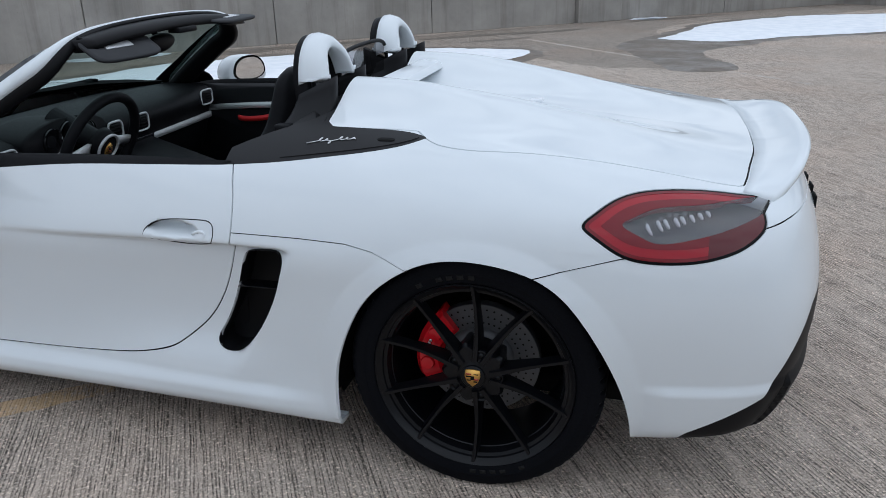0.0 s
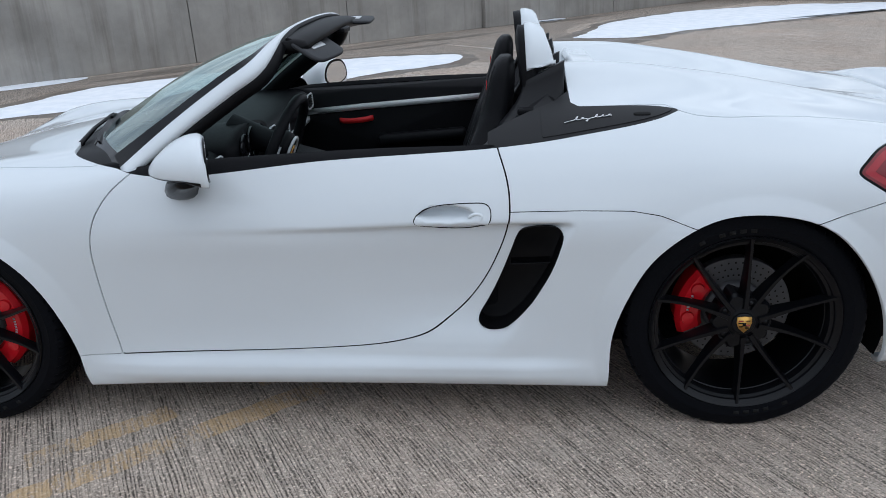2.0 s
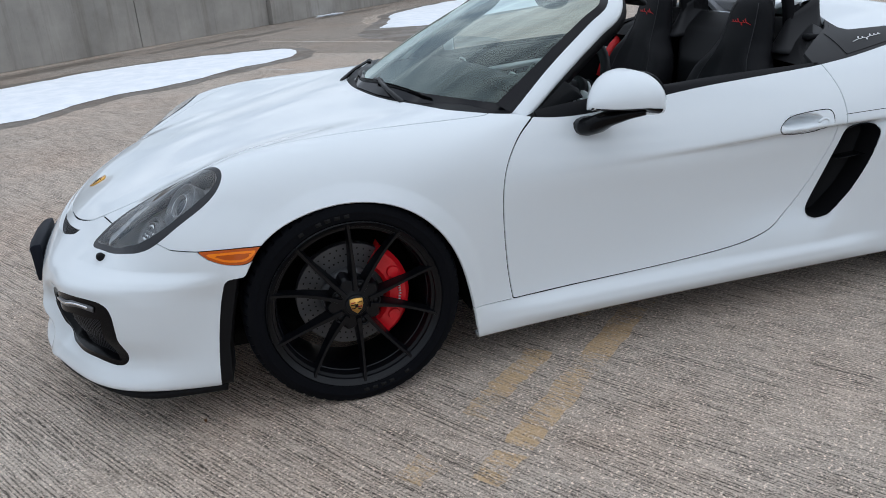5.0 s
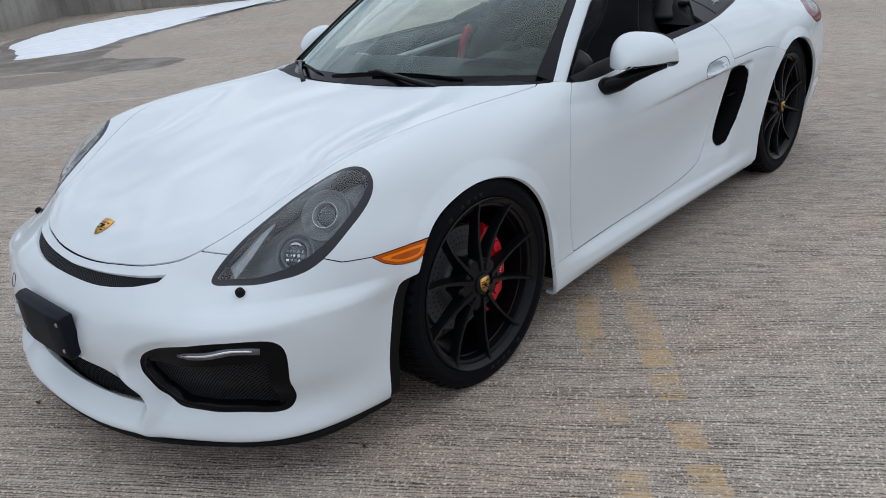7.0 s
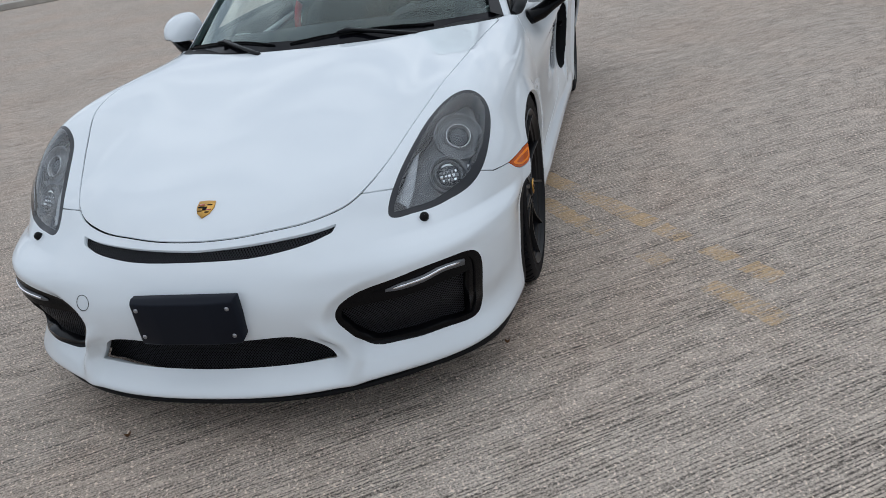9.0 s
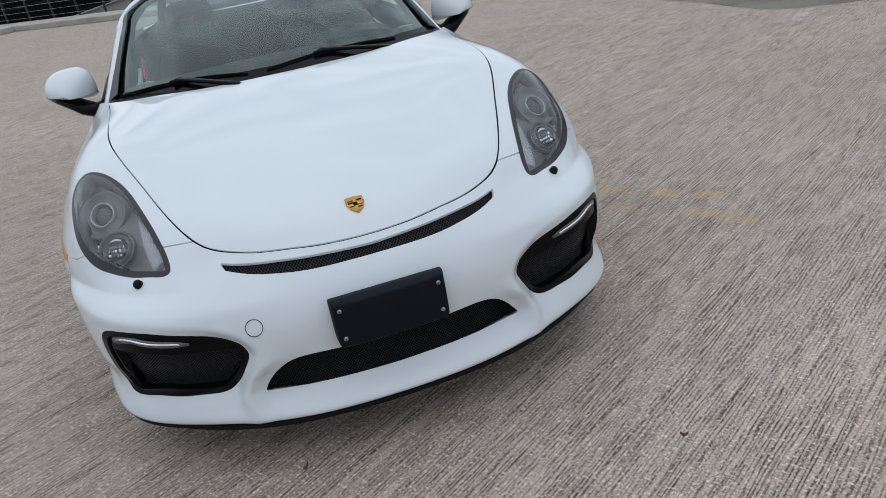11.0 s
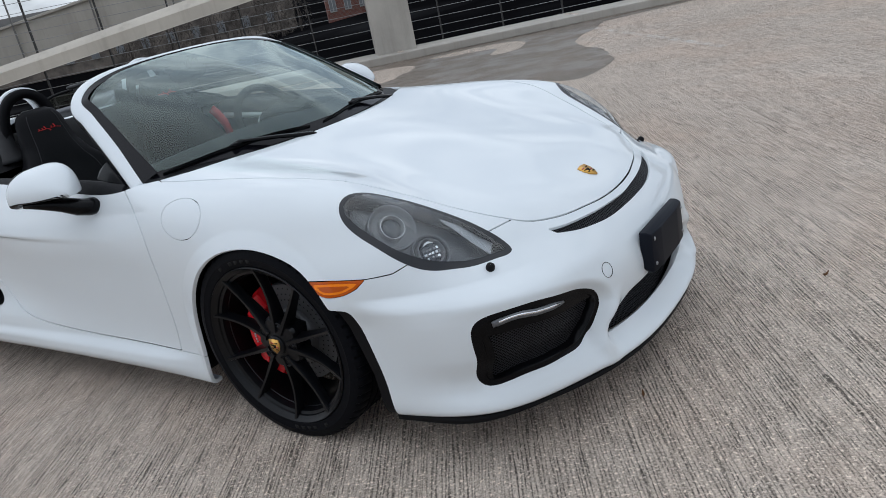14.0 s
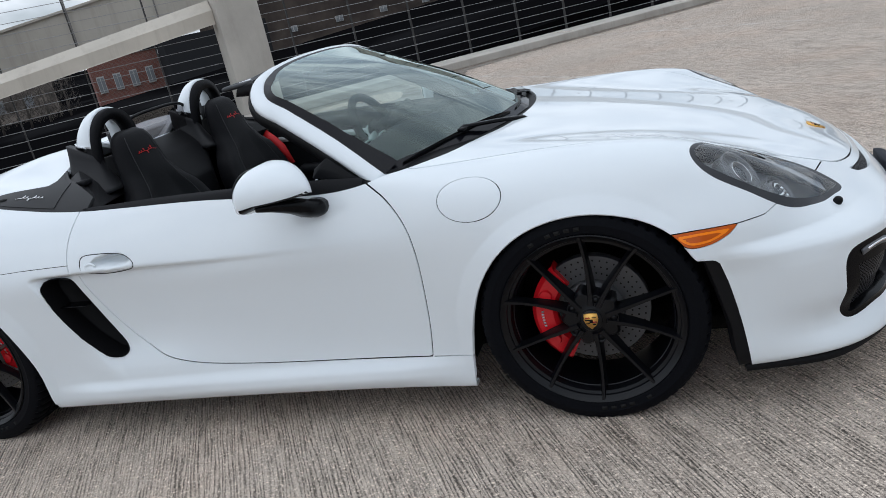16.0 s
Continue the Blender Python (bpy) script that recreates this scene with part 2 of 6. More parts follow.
def ranged(n, l, v, a, b, c=0.0, d=1.0):
    t = n.new("ShaderNodeMapRange")
    for k, x in zip((1, 2, 3, 4), (a, b, c, d)):
        t.inputs[k].default_value = x
    l.new(v, t.inputs[0])
    return t.outputs[0]


def arith(n, l, op, a, b):
    t = n.new("ShaderNodeMath")
    t.operation = op
    for k, x in ((0, a), (1, b)):
        if isinstance(x, (int, float)):
            t.inputs[k].default_value = x
        else:
            l.new(x, t.inputs[k])
    return t.outputs[0]


def blend(n, l, fac, a, b, mode='MIX'):
    t = n.new("ShaderNodeMix")
    t.data_type = 'RGBA'
    t.blend_type = mode
    for k, x in ((0, fac), (6, a), (7, b)):
        if isinstance(x, (int, float)):
            t.inputs[k].default_value = x
        elif isinstance(x, tuple):
            t.inputs[k].default_value = (*x, 1)
        else:
            l.new(x, t.inputs[k])
    return t.outputs[2]


def bumped(n, l, b, h, dist, strength=1.0):
    t = n.new("ShaderNodeBump")
    t.inputs["Distance"].default_value = dist
    t.inputs["Strength"].default_value = strength
    l.new(h, t.inputs["Height"])
    l.new(t.outputs[0], b.inputs["Normal"])


mat("black_plastic", (.006, .006, .007), .5, spec=.14)
mat("red", (.4, .02, .02), .2, 0, 1)
mat("visor_grey", (.030, .031, .034), .6, spec=.25)
mat("trim_black", (.013, .013, .0145), .45, spec=.22)
mat("red_deep", (.09, .003, .006), .2, 0, .4, .35)
mat("amber", (.52, .085, .0), .2, 0, .2, .3)
mat("amber_bright", (.95, .25, .002), .25, 0, .1, .3)
# white clear-coated paint, faintly dusty
m, n, l, b = mat("paint", (.80, .815, .83), .8, 0, 1.0, 0.0)
v = coords(n, l)
dust = noise_of(n, l, v, 3.5, 6, .6)
l.new(ranged(n, l, dust, .3, .8, .002, .012), b.inputs["Coat Roughness"])
b.inputs["Coat IOR"].default_value = 1.56
l.new(blend(n, l, ranged(n, l, noise_of(n, l, v, 1.3, 4), .4, .75, 0, .5), (.750, .790, .815), (.73, .770, .795)), b.inputs["Base Color"])

BROOM = -(32)


def broomed(name, light, dark, gain=1.0, rough=.88, bump=.004):
    """Concrete raked with a coarse broom: bundles of beaded grooves about a centimetre apart, grit, stains."""
    m, n, l, b = mat(name, light, rough)
    v = coords(n, l, BROOM, (1, 1, 1))

    def drawn(sx, sy, detail=3, r=.55):
        st = n.new("ShaderNodeMapping")
        st.inputs["Scale"].default_value = (sx, sy, 1)
        l.new(v, st.inputs[0])
        return noise_of(n, l, st.outputs[0], 1.0, detail, r)
    sep = n.new("ShaderNodeSeparateXYZ")
    l.new(v, sep.inputs[0])
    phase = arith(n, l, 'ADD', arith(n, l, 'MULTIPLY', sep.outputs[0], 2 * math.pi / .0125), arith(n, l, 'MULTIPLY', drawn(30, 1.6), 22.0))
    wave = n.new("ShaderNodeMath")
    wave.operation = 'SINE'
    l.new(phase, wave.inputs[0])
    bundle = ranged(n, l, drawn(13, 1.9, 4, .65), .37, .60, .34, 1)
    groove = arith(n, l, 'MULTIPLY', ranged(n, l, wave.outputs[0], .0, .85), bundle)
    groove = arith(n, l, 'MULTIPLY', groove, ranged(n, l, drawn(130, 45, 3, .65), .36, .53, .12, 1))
    grit = noise_of(n, l, v, 150, 4, .75)
    coarse = noise_of(n, l, v, 90, 3, .6)
    big = noise_of(n, l, v, .55, 6, .6)
    mid = noise_of(n, l, v, 4.2, 5, .6)
    # groove shade is put into the colour too: ridges go light, grooves dark
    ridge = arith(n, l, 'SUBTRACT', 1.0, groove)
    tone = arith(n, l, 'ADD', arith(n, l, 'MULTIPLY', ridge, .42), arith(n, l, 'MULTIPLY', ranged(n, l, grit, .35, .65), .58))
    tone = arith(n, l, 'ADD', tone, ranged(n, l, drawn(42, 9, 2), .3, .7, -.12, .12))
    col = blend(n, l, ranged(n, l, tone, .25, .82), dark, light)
    warm = blend(n, l, ranged(n, l, noise_of(n, l, v, .9, 4), .45, .7, 0, .6), col, (1.06, .95, .88), 'MULTIPLY')
    stain = blend(n, l, ranged(n, l, big, .30, .72, .42, 0), warm, (.55, .52, .49), 'MULTIPLY')
    stain = blend(n, l, ranged(n, l, mid, .62, .80, 0, .35), stain, (.50, .45, .40), 'MULTIPLY')
    stain = blend(n, l, ranged(n, l, noise_of(n, l, v, 9, 5, .7), .44, .66, 0, .42), stain, (.66, .63, .60), 'MULTIPLY')
    specks = blend(n, l, ranged(n, l, coarse, .57, .65, 0, .9), stain, (light[0] * 1.4, light[1] * 1.4, light[2] * 1.38))
    l.new(specks, b.inputs["Base Color"])
    h = arith(n, l, 'ADD', ridge, arith(n, l, 'MULTIPLY', grit, .7))
    bumped(n, l, b, h, bump, 1.0)
    return m, n, l, b, specks, v


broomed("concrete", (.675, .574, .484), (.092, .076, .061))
m, n, l, b, c, v = broomed("wet", (.22, .188, .155), (.115, .096, .078), rough=.5, bump=.0010)
l.new(ranged(n, l, noise_of(n, l, v, 1.6, 3), .4, .62, .35, .7), b.inputs["Roughness"])
b.inputs["Specular IOR Level"].default_value = .3


broomed("damp", (.44, .378, .318), (.085, .070, .056))


def worn_paint(name, paint, cover):
    """Road paint worn down to the ridges of the broomed concrete."""
    m, n, l, b, c, v = broomed(name, (.675, .574, .484), (.092, .076, .061))
    st = n.new("ShaderNodeMapping")
    st.inputs["Scale"].default_value = (70, 9, 1)
    l.new(v, st.inputs[0])
    k = arith(n, l, 'ADD', arith(n, l, 'MULTIPLY', noise_of(n, l, st.outputs[0], 1.0, 3, .6), .5), arith(n, l, 'MULTIPLY', noise_of(n, l, v, 3.0, 5, .6), .6))
    k = arith(n, l, 'ADD', k, arith(n, l, 'MULTIPLY', arith(n, l, 'SUBTRACT', noise_of(n, l, v, 110, 3, .7), .5), .45))
    mask = ranged(n, l, k, cover, cover + .12, 0, .66)
    l.new(blend(n, l, mask, c, paint), b.inputs["Base Color"])


worn_paint("yellow_paint", (.64, .42, .20), .485)
worn_paint("white_paint", (.62, .61, .58), .53)


def cast_concrete(name, light, dark, streaks=.6):
    """Cast concrete: cloudy tone, pin holes, dark runs down from the top."""
    m, n, l, b = mat(name, light, .85)
    v = coords(n, l, -42)
    cloud = noise_of(n, l, v, 1.1, 7, .62)
    col = blend(n, l, ranged(n, l, cloud, .28, .72), dark, light)
    st = n.new("ShaderNodeMapping")
    st.inputs["Scale"].default_value = (5.5, 5.5, .35)
    l.new(v, st.inputs[0])
    run = noise_of(n, l, st.outputs[0], 1.0, 6, .65)
    col = blend(n, l, ranged(n, l, run, .50, .70, 0, streaks), col, (.46, .43, .40), 'MULTIPLY')
    st2 = n.new("ShaderNodeMapping")
    st2.inputs["Scale"].default_value = (16, 16, .5)
    l.new(v, st2.inputs[0])
    col = blend(n, l, ranged(n, l, noise_of(n, l, st2.outputs[0], 1.0, 3, .6), .60, .74, 0, streaks * .6), col, (1.25, 1.24, 1.22), 'MULTIPLY')
    pits = noise_of(n, l, v, 26, 3, .6)
    col = blend(n, l, ranged(n, l, pits, .70, .78, 0, .5), col, (.55, .52, .48), 'MULTIPLY')
    l.new(col, b.inputs["Base Color"])
    bumped(n, l, b, arith(n, l, 'ADD', noise_of(n, l, v, 60, 4, .7), pits), .003, .5)


cast_concrete("wallmat", (.41, .385, .350), (.245, .230, .208), .52)
cast_concrete("kerb_conc", (.50, .465, .415), (.34, .312, .275), .25)
cast_concrete("beam_conc", (.60, .55, .475), (.47, .43, .37), .25)
cast_concrete("ramp_conc", (.46, .425, .37), (.36, .33, .285), .3)
cast_concrete("column_conc", (.50, .47, .42), (.36, .335, .30), .3)

m, n, l, b = mat("snow", (.88, .90, .93), .75)
v = coords(n, l)
l.new(blend(n, l, ranged(n, l, noise_of(n, l, v, 5, 5), .35, .7), (.80, .83, .87), (.92, .93, .95)), b.inputs["Base Color"])
bumped(n, l, b, noise_of(n, l, v, 9, 5, .6), .02, .6)

m, n, l, b = mat("mesh_black", (.012, .012, .012), .4, spec=.12)
v = coords(n, l, 0, (0, 1, 1))
rt = n.new("ShaderNodeMapping")
rt.inputs["Rotation"].default_value = (radians(45), 0, 0)
l.new(v, rt.inputs[0])
vo = n.new("ShaderNodeTexVoronoi")
vo.feature = 'DISTANCE_TO_EDGE'
vo.inputs["Scale"].default_value = 165
vo.inputs["Randomness"].default_value = 0
l.new(rt.outputs[0], vo.inputs["Vector"])
wire = ranged(n, l, vo.outputs["Distance"], .12, .20, 1, 0)
l.new(blend(n, l, wire, (.0008, .0008, .001), (.036, .036, .040)), b.inputs["Base Color"])
l.new(ranged(n, l, wire, 0, 1, .9, .35), b.inputs["Roughness"])
bumped(n, l, b, wire, .004, 1)


def hide(name, colour, rough, scale, depth):
    m, n, l, b = mat(name, colour, rough)
    v = coords(n, l)
    g = noise_of(n, l, v, scale, 3, .6)
    l.new(blend(n, l, ranged(n, l, g, .3, .7), colour, tuple(c * 1.7 for c in colour)), b.inputs["Base Color"])
    bumped(n, l, b, g, depth, .6)
    b.inputs["Specular IOR Level"].default_value = .10


hide("leather", (.0055, .0056, .0066), .5, 420, .0008)
hide("fabric", (.003, .003, .0036), .95, 700, .0008)
hide("rubber", (.0028, .0032, .0046), .55, 160, .0006)
MAT["rubber"].node_tree.nodes["Principled BSDF"].inputs["Specular IOR Level"].default_value = .065
m, n, l, b = mat("asphalt", (.016, .016, .017), .9, spec=0)
v = coords(n, l, -42)
l.new(blend(n, l, ranged(n, l, noise_of(n, l, v, .05, 5), .52, .62), (.004, .004, .0045), (.014, .014, .015)), b.inputs["Base Color"])
m, n, l, b = mat("facade_brown", (.16, .12, .10), .9, spec=0)
v = coords(n, l, -42)
l.new(blend(n, l, ranged(n, l, noise_of(n, l, v, .12, 5), .4, .6), (.10, .08, .068), (.055, .045, .04)), b.inputs["Base Color"])
m, n, l, b = mat("facade_stone", (.2, .17, .15), .9, spec=0)
v = coords(n, l, -42)
l.new(blend(n, l, ranged(n, l, noise_of(n, l, v, .35, 6, .65), .35, .68), (.085, .075, .068), (.24, .205, .175)), b.inputs["Base Color"])
m, n, l, b = mat("brick", (.3, .09, .06), .85)
v = coords(n, l, -42)
sw = n.new("ShaderNodeMapping")
sw.inputs["Rotation"].default_value = (radians(90), 0, 0)
l.new(v, sw.inputs[0])
bt = n.new("ShaderNodeTexBrick")
bt.inputs["Scale"].default_value = 1.6
bt.inputs["Color1"].default_value, bt.inputs["Color2"].default_value, bt.inputs["Mortar"].default_value = (.20, .070, .048, 1), (.15, .052, .040, 1), (.2, .17, .15, 1)
l.new(sw.outputs[0], bt.inputs["Vector"])
l.new(bt.outputs[0], b.inputs["Base Color"])

mat("void", (.006, .006, .006), .8, spec=.2)
mat("black_gloss", (.0025, .0026, .0034), .22, spec=.14)
mat("silver", (.75, .75, .76), .35, .8)
mat("chrome", (.85, .85, .86), .08, 1)
mat("chrome_dark", (.30, .30, .31), .35, .7)
mat("lamp_grey", (.13, .133, .142), .4, .3)
mat("lamp_mid", (.14, .143, .152), .32, .4)
mat("lamp_edge", (.22, .225, .24), .3, .7)
mat("lamp_clear_white", (.34, .35, .37), .22, .3, .3)
mat("gasket", (.018, .019, .023), .22, spec=.45)
mat("lens_ball", (.07, .075, .085), .22, .3)
mat("tail_dark", (.10, .10, .105), .3, .3)
mat("red_lens", (.165, .0045, .010), .15, 0, .3, .3)
mat("red_tube", (.33, .009, .018), .15, 0, .3, .3)
mat("white_lens", (.85, .87, .9), .15, 0, 1)
mat("plate_black", (.006, .008, .014), .55, spec=.15)
mat("gold", (.75, .42, .10), .3, .7)
mat("rim_black", (.0032, .0035, .0048), .30, spec=.25)
mat("seam", (.035, .035, .037), .7, spec=.2)
mat("rubber_mark", (.010, .010, .010), .75, spec=.2)
mat("disc_steel", (.11, .11, .115), .45, .5)
mat("bell_grey", (.10, .10, .105), .5, .3)
mat("calliper_red", (.66, .010, .018), .25, 0, .35, .3)


def glass(name, tint=(1, 1, 1), f0=.05, rough=.0, power=4.0, shine=(1, 1, 1)):
    """A thin pane: see-through, with a mirror gloss that grows towards grazing angles."""
    m = bpy.data.materials.new(name)
    m.use_nodes = True
    n, l = m.node_tree.nodes, m.node_tree.links
    n.clear()
    tr = n.new("ShaderNodeBsdfTransparent")
    tr.inputs[0].default_value = (*tint, 1)
    gl = n.new("ShaderNodeBsdfGlossy")
    gl.inputs["Roughness"].default_value = rough
    gl.inputs[0].default_value = (*shine, 1)
    lw = n.new("ShaderNodeLayerWeight")
    lw.inputs[0].default_value = .5
    k = arith(n, l, 'ADD', arith(n, l, 'MULTIPLY', arith(n, l, 'POWER', lw.outputs["Facing"], power), 1 - f0), f0)
    mx = n.new("ShaderNodeMixShader")
    out = n.new("ShaderNodeOutputMaterial")
    l.new(k, mx.inputs[0])
    l.new(tr.outputs[0], mx.inputs[1])
    l.new(gl.outputs[0], mx.inputs[2])
    l.new(mx.outputs[0], out.inputs[0])
    MAT[name] = m


glass("glass", (.93, .95, .95), .07)
glass("smoke", (.30, .29, .30))
mat("leaf_brown", (.16, .075, .03), .8)
glass("windscreen", (.64, .76, .73), .045, power=3.3, shine=(.88, 1.0, .98))
glass("lamp_clear", (.74, .74, .76), .07)

mat("trim_silver", (.62, .63, .64), .4, .25)
mat("belt_red", (.55, .012, .015), .6)
mat("mirror", (.8, .8, .8), .02, 1)
mat("frit", (.005, .005, .007), .12, spec=.2)
mat("screen_dark", (.01, .01, .012), .1)
mat("steel_cable", (.30, .30, .30), .45, .6)
mat("post_dark", (.030, .028, .027), .6)
mat("post_grey", (.16, .15, .14), .6)
mat("window_white", (.42, .41, .39), .6)
mat("window_glass", (.20, .21, .22), .2)
mat("facade_grey", (.22, .21, .20), .8)
mat("facade_dark", (.03, .03, .032), .8, spec=0)
mat("bark", (.085, .074, .066), .9, spec=0)

# ---- the parking deck ----
ANG = radians(42)
AX = Vector((math.cos(ANG), math.sin(ANG), 0))
AY = Vector((-math.sin(ANG), math.cos(ANG), 0))
LOT = Euler((0, 0, ANG)).to_matrix().to_4x4()


def lot(a, b, z=0.0):
    """A place by metres along and across the parking rows."""
    return AX * a + AY * b + Vector((0, 0, z))


def lot_block(name, size, at, material, parent=None, label="", bevel=0.0, rot=(0, 0, 0)):
    bm = block(size, (0, 0, 0), bevel, rot)
    moved(bm, LOT @ Matrix.Translation(at))
    return part(name, bm, material, parent, label, smooth=False)


def ragged(points, rough=.12, n=160, seed=0):
    """An uneven closed outline through a few lot places."""
    P = smooth_line(points, n, True)
    c = P.mean(0)
    out = []
    for k, p in enumerate(P):
        v = Vector((p[0] * 1.3 + seed * 7.1, p[1] * 1.3, seed))
        d = noise.noise(v) + .5 * noise.noise(v * 2.7) + .3 * noise.noise(v * 6.1)
        u = noise.noise(v + Vector((40, 3, 9))) + .5 * noise.noise(v * 2.9 + Vector((4, 30, 9)))
        out.append((p[0] + rough * d, p[1] + rough * .6 * u))
    return out


def grown(points, d):
    """The outline pushed outwards by d."""
    P = np.asarray(points, float)
    t = np.roll(P, -3, axis=0) - np.roll(P, 3, axis=0) if len(P) > 40 else np.roll(P, -1, axis=0) - np.roll(P, 1, axis=0)
    t /= np.maximum(np.linalg.norm(t, axis=1, keepdims=True), 1e-9)
    area = (P[:, 0] * np.roll(P[:, 1], -1) - P[:, 1] * np.roll(P[:, 0], -1)).sum()
    n = np.c_[t[:, 1], -t[:, 0]] * (1 if area > 0 else -1)
    return [tuple(p) for p in P + d * n]


def sheet_on_deck(name, outline, z, material, label, category, kind, swell=0.0):
    """A thin patch lying on the deck; swell raises its middle."""
    bm = bmesh.new()
    vs = [bm.verts.new(lot(a, b, z)) for a, b in outline]
    bm.faces.new(vs)
    if swell:
        bm.faces.remove(bm.faces[:][0])
        ring_v = vs
        for d, h in ((.05, .35), (.13, .75), (.26, 1.0)):
            inner_v = []
            for a, b in grown(outline, -d):
                p = lot(a, b, z)
                p.z += swell * h * (.8 + .5 * noise.noise(p * 2))
                inner_v.append(bm.verts.new(p))
            for k in range(len(vs)):
                n = (k + 1) % len(vs)
                bm.faces.new((ring_v[k], ring_v[n], inner_v[n], inner_v[k]))
            ring_v = inner_v
        bm.faces.new(ring_v)
    bmesh.ops.triangulate(bm, faces=bm.faces[:])
    for f in bm.faces:
        f.normal_update()
        if f.normal.z < 0:
            f.normal_flip()
    return tagged(part(name, bm, material, smooth=bool(swell)), label, category, kind=kind)


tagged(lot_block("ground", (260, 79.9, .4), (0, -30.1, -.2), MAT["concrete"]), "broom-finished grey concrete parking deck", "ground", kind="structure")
bm = bmesh.new()
bm.faces.new([bm.verts.new(lot(a, b, -4.2)) for a, b in ((-2500, -2500), (2500, -2500), (2500, 2500), (-2500, 2500))])
tagged(part("road", bm, MAT["asphalt"]), "dark wet asphalt street below the deck", "road", kind="structure")

# parapet wall with joints and a pilaster
wall = tagged(lot_block("wall_south", (120, .3, 1.35), (-20, -10.28, .675), MAT["wallmat"]), "grey cast concrete wall streaked with stains", "wall", kind="structure")
for a0, a1 in ((-.093, 2.873), (-2.993, -.107), (-5.913, -3.007), (-9.13, -5.927), (-13.2, -10.24), (-17.2, -13.214), (2.887, 5.9), (5.914, 8.9)):
    lot_block("wall_panel", (a1 - a0, .04, 1.34), ((a0 + a1) / 2, -10.11, .67), MAT["wallmat"], wall, "", .008)
lot_block("pilaster", (1.09, .16, 1.36), (-9.685, -10.07, .68), MAT["wallmat"], wall, "", .012)

wall_w = tagged(lot_block("wall_west", (.3, 7.1, 1.35), (-17.35, -6.55, .675), MAT["wallmat"]), "grey cast concrete end wall of the deck", "wall", kind="structure")
for b in (-8.3, -5.6):
    lot_block("pilaster", (.14, .7, 1.36), (-17.14, b, .68), MAT["wallmat"], wall_w, "", .012)
tagged(lot_block("kerb", (.5, 12, .14), (-17.5, 3.1, .07), MAT["kerb_conc"], None, "", .015), "low concrete kerb at the end of the deck", "kerb", kind="structure")

# kerb, column and cable rail
kerb = tagged(lot_block("kerb", (120, .85, .13), (0, 9.36, .065), MAT["kerb_conc"], None, "", .015), "pale concrete kerb along the deck edge", "kerb", kind="structure")
for a in (1.92, 4.92, 7.72, 10.6, -1.0):
    lot_block("white_mark", (.11, .60, .004), (a, 9.32, .1325), MAT["white_paint"], kerb)
tagged(lot_block("column", (.66, .60, 2.4), (1.88, 9.55, 1.2), MAT["column_conc"], None, "", .03), "square pale concrete column at the rail", "column", kind="structure")
rail = tagged(new("cable_rail"), "steel cable guard rail with dark posts", "railing")
for k in range(-26, 42):
    a = -.49 + 1.08 * k
    if 1.4 < a < 2.35:
        continue
    p = lot_block("post", (.022, .05, 2.6), (a, 9.78, 1.30), MAT["post_dark"], rail)
for k in range(16):
    z = .22 + .15 * k
    V, F = sweep([lot(-28, 9.75, z), lot(8, 9.75, z), lot(45, 9.75, z)], ring(.0046, 6), (0, 0, 1))
    part("cable", to_bm(V, F), MAT["steel_cable"], rail)

# ramp beyond the rail
beam = tagged(new("sloping_beam"), "pale concrete beam sloping down from the column", "beam")
V, F = [], []
for a in (-10.3, -7, -4, -1, 1.54):
    zb = 1.388 + .119 * a
    V += [lot(a, b, zb + h) for b, h in ((9.50, 0), (9.505, .012), (9.50, .20 + .006 * a), (9.515, .215 + .006 * a), (9.66, .345 + .016 * a), (9.72, .345 + .016 * a), (9.72, 0))]
F = [(i * 7 + j, i * 7 + (j + 1) % 7, (i + 1) * 7 + (j + 1) % 7, (i + 1) * 7 + j) for i in range(4) for j in range(7)] + [tuple(range(7)), tuple(28 + j for j in range(7))]
part("beam_body", to_bm(V, F), MAT["beam_conc"], beam, smooth=False)
ramp = tagged(new("ramp"), "grey concrete ramp parapet beyond the rail", "ramp")
for name, b, z0, h, d, m in (("ramp_wall", 12.70, 1.95, .92, .25, "ramp_conc"), ("ramp_coping", 12.68, 2.43, .05, .31, "ramp_conc")):
    bm = block((70, d, h), (0, 0, 0), .01)
    for v in bm.verts:
        v.co.z += .13 * v.co.x
    moved(bm, LOT @ Matrix.Translation((-3, b, z0 - .13 * 3)))
    part(name, bm, MAT[m], ramp, smooth=False)
for k in range(-9, 10):
    a = -1.9 + 1.5 * k
    lot_block("ramp_post", (.025, .03, 1.1), (a, 12.52, 2.35 + .13 * a), MAT["post_grey"], ramp)
bm = block((90, 27, .3), (0, 0, 0))
for v in bm.verts:
    v.co.z += .070 * v.co.x
moved(bm, LOT @ Matrix.Translation((6, 26.5, -.36)))
tagged(part("lower_ramp", bm, MAT["asphalt"], None, "", smooth=False), "dark sloping asphalt ramp beyond the rail", "ramp", kind="structure")

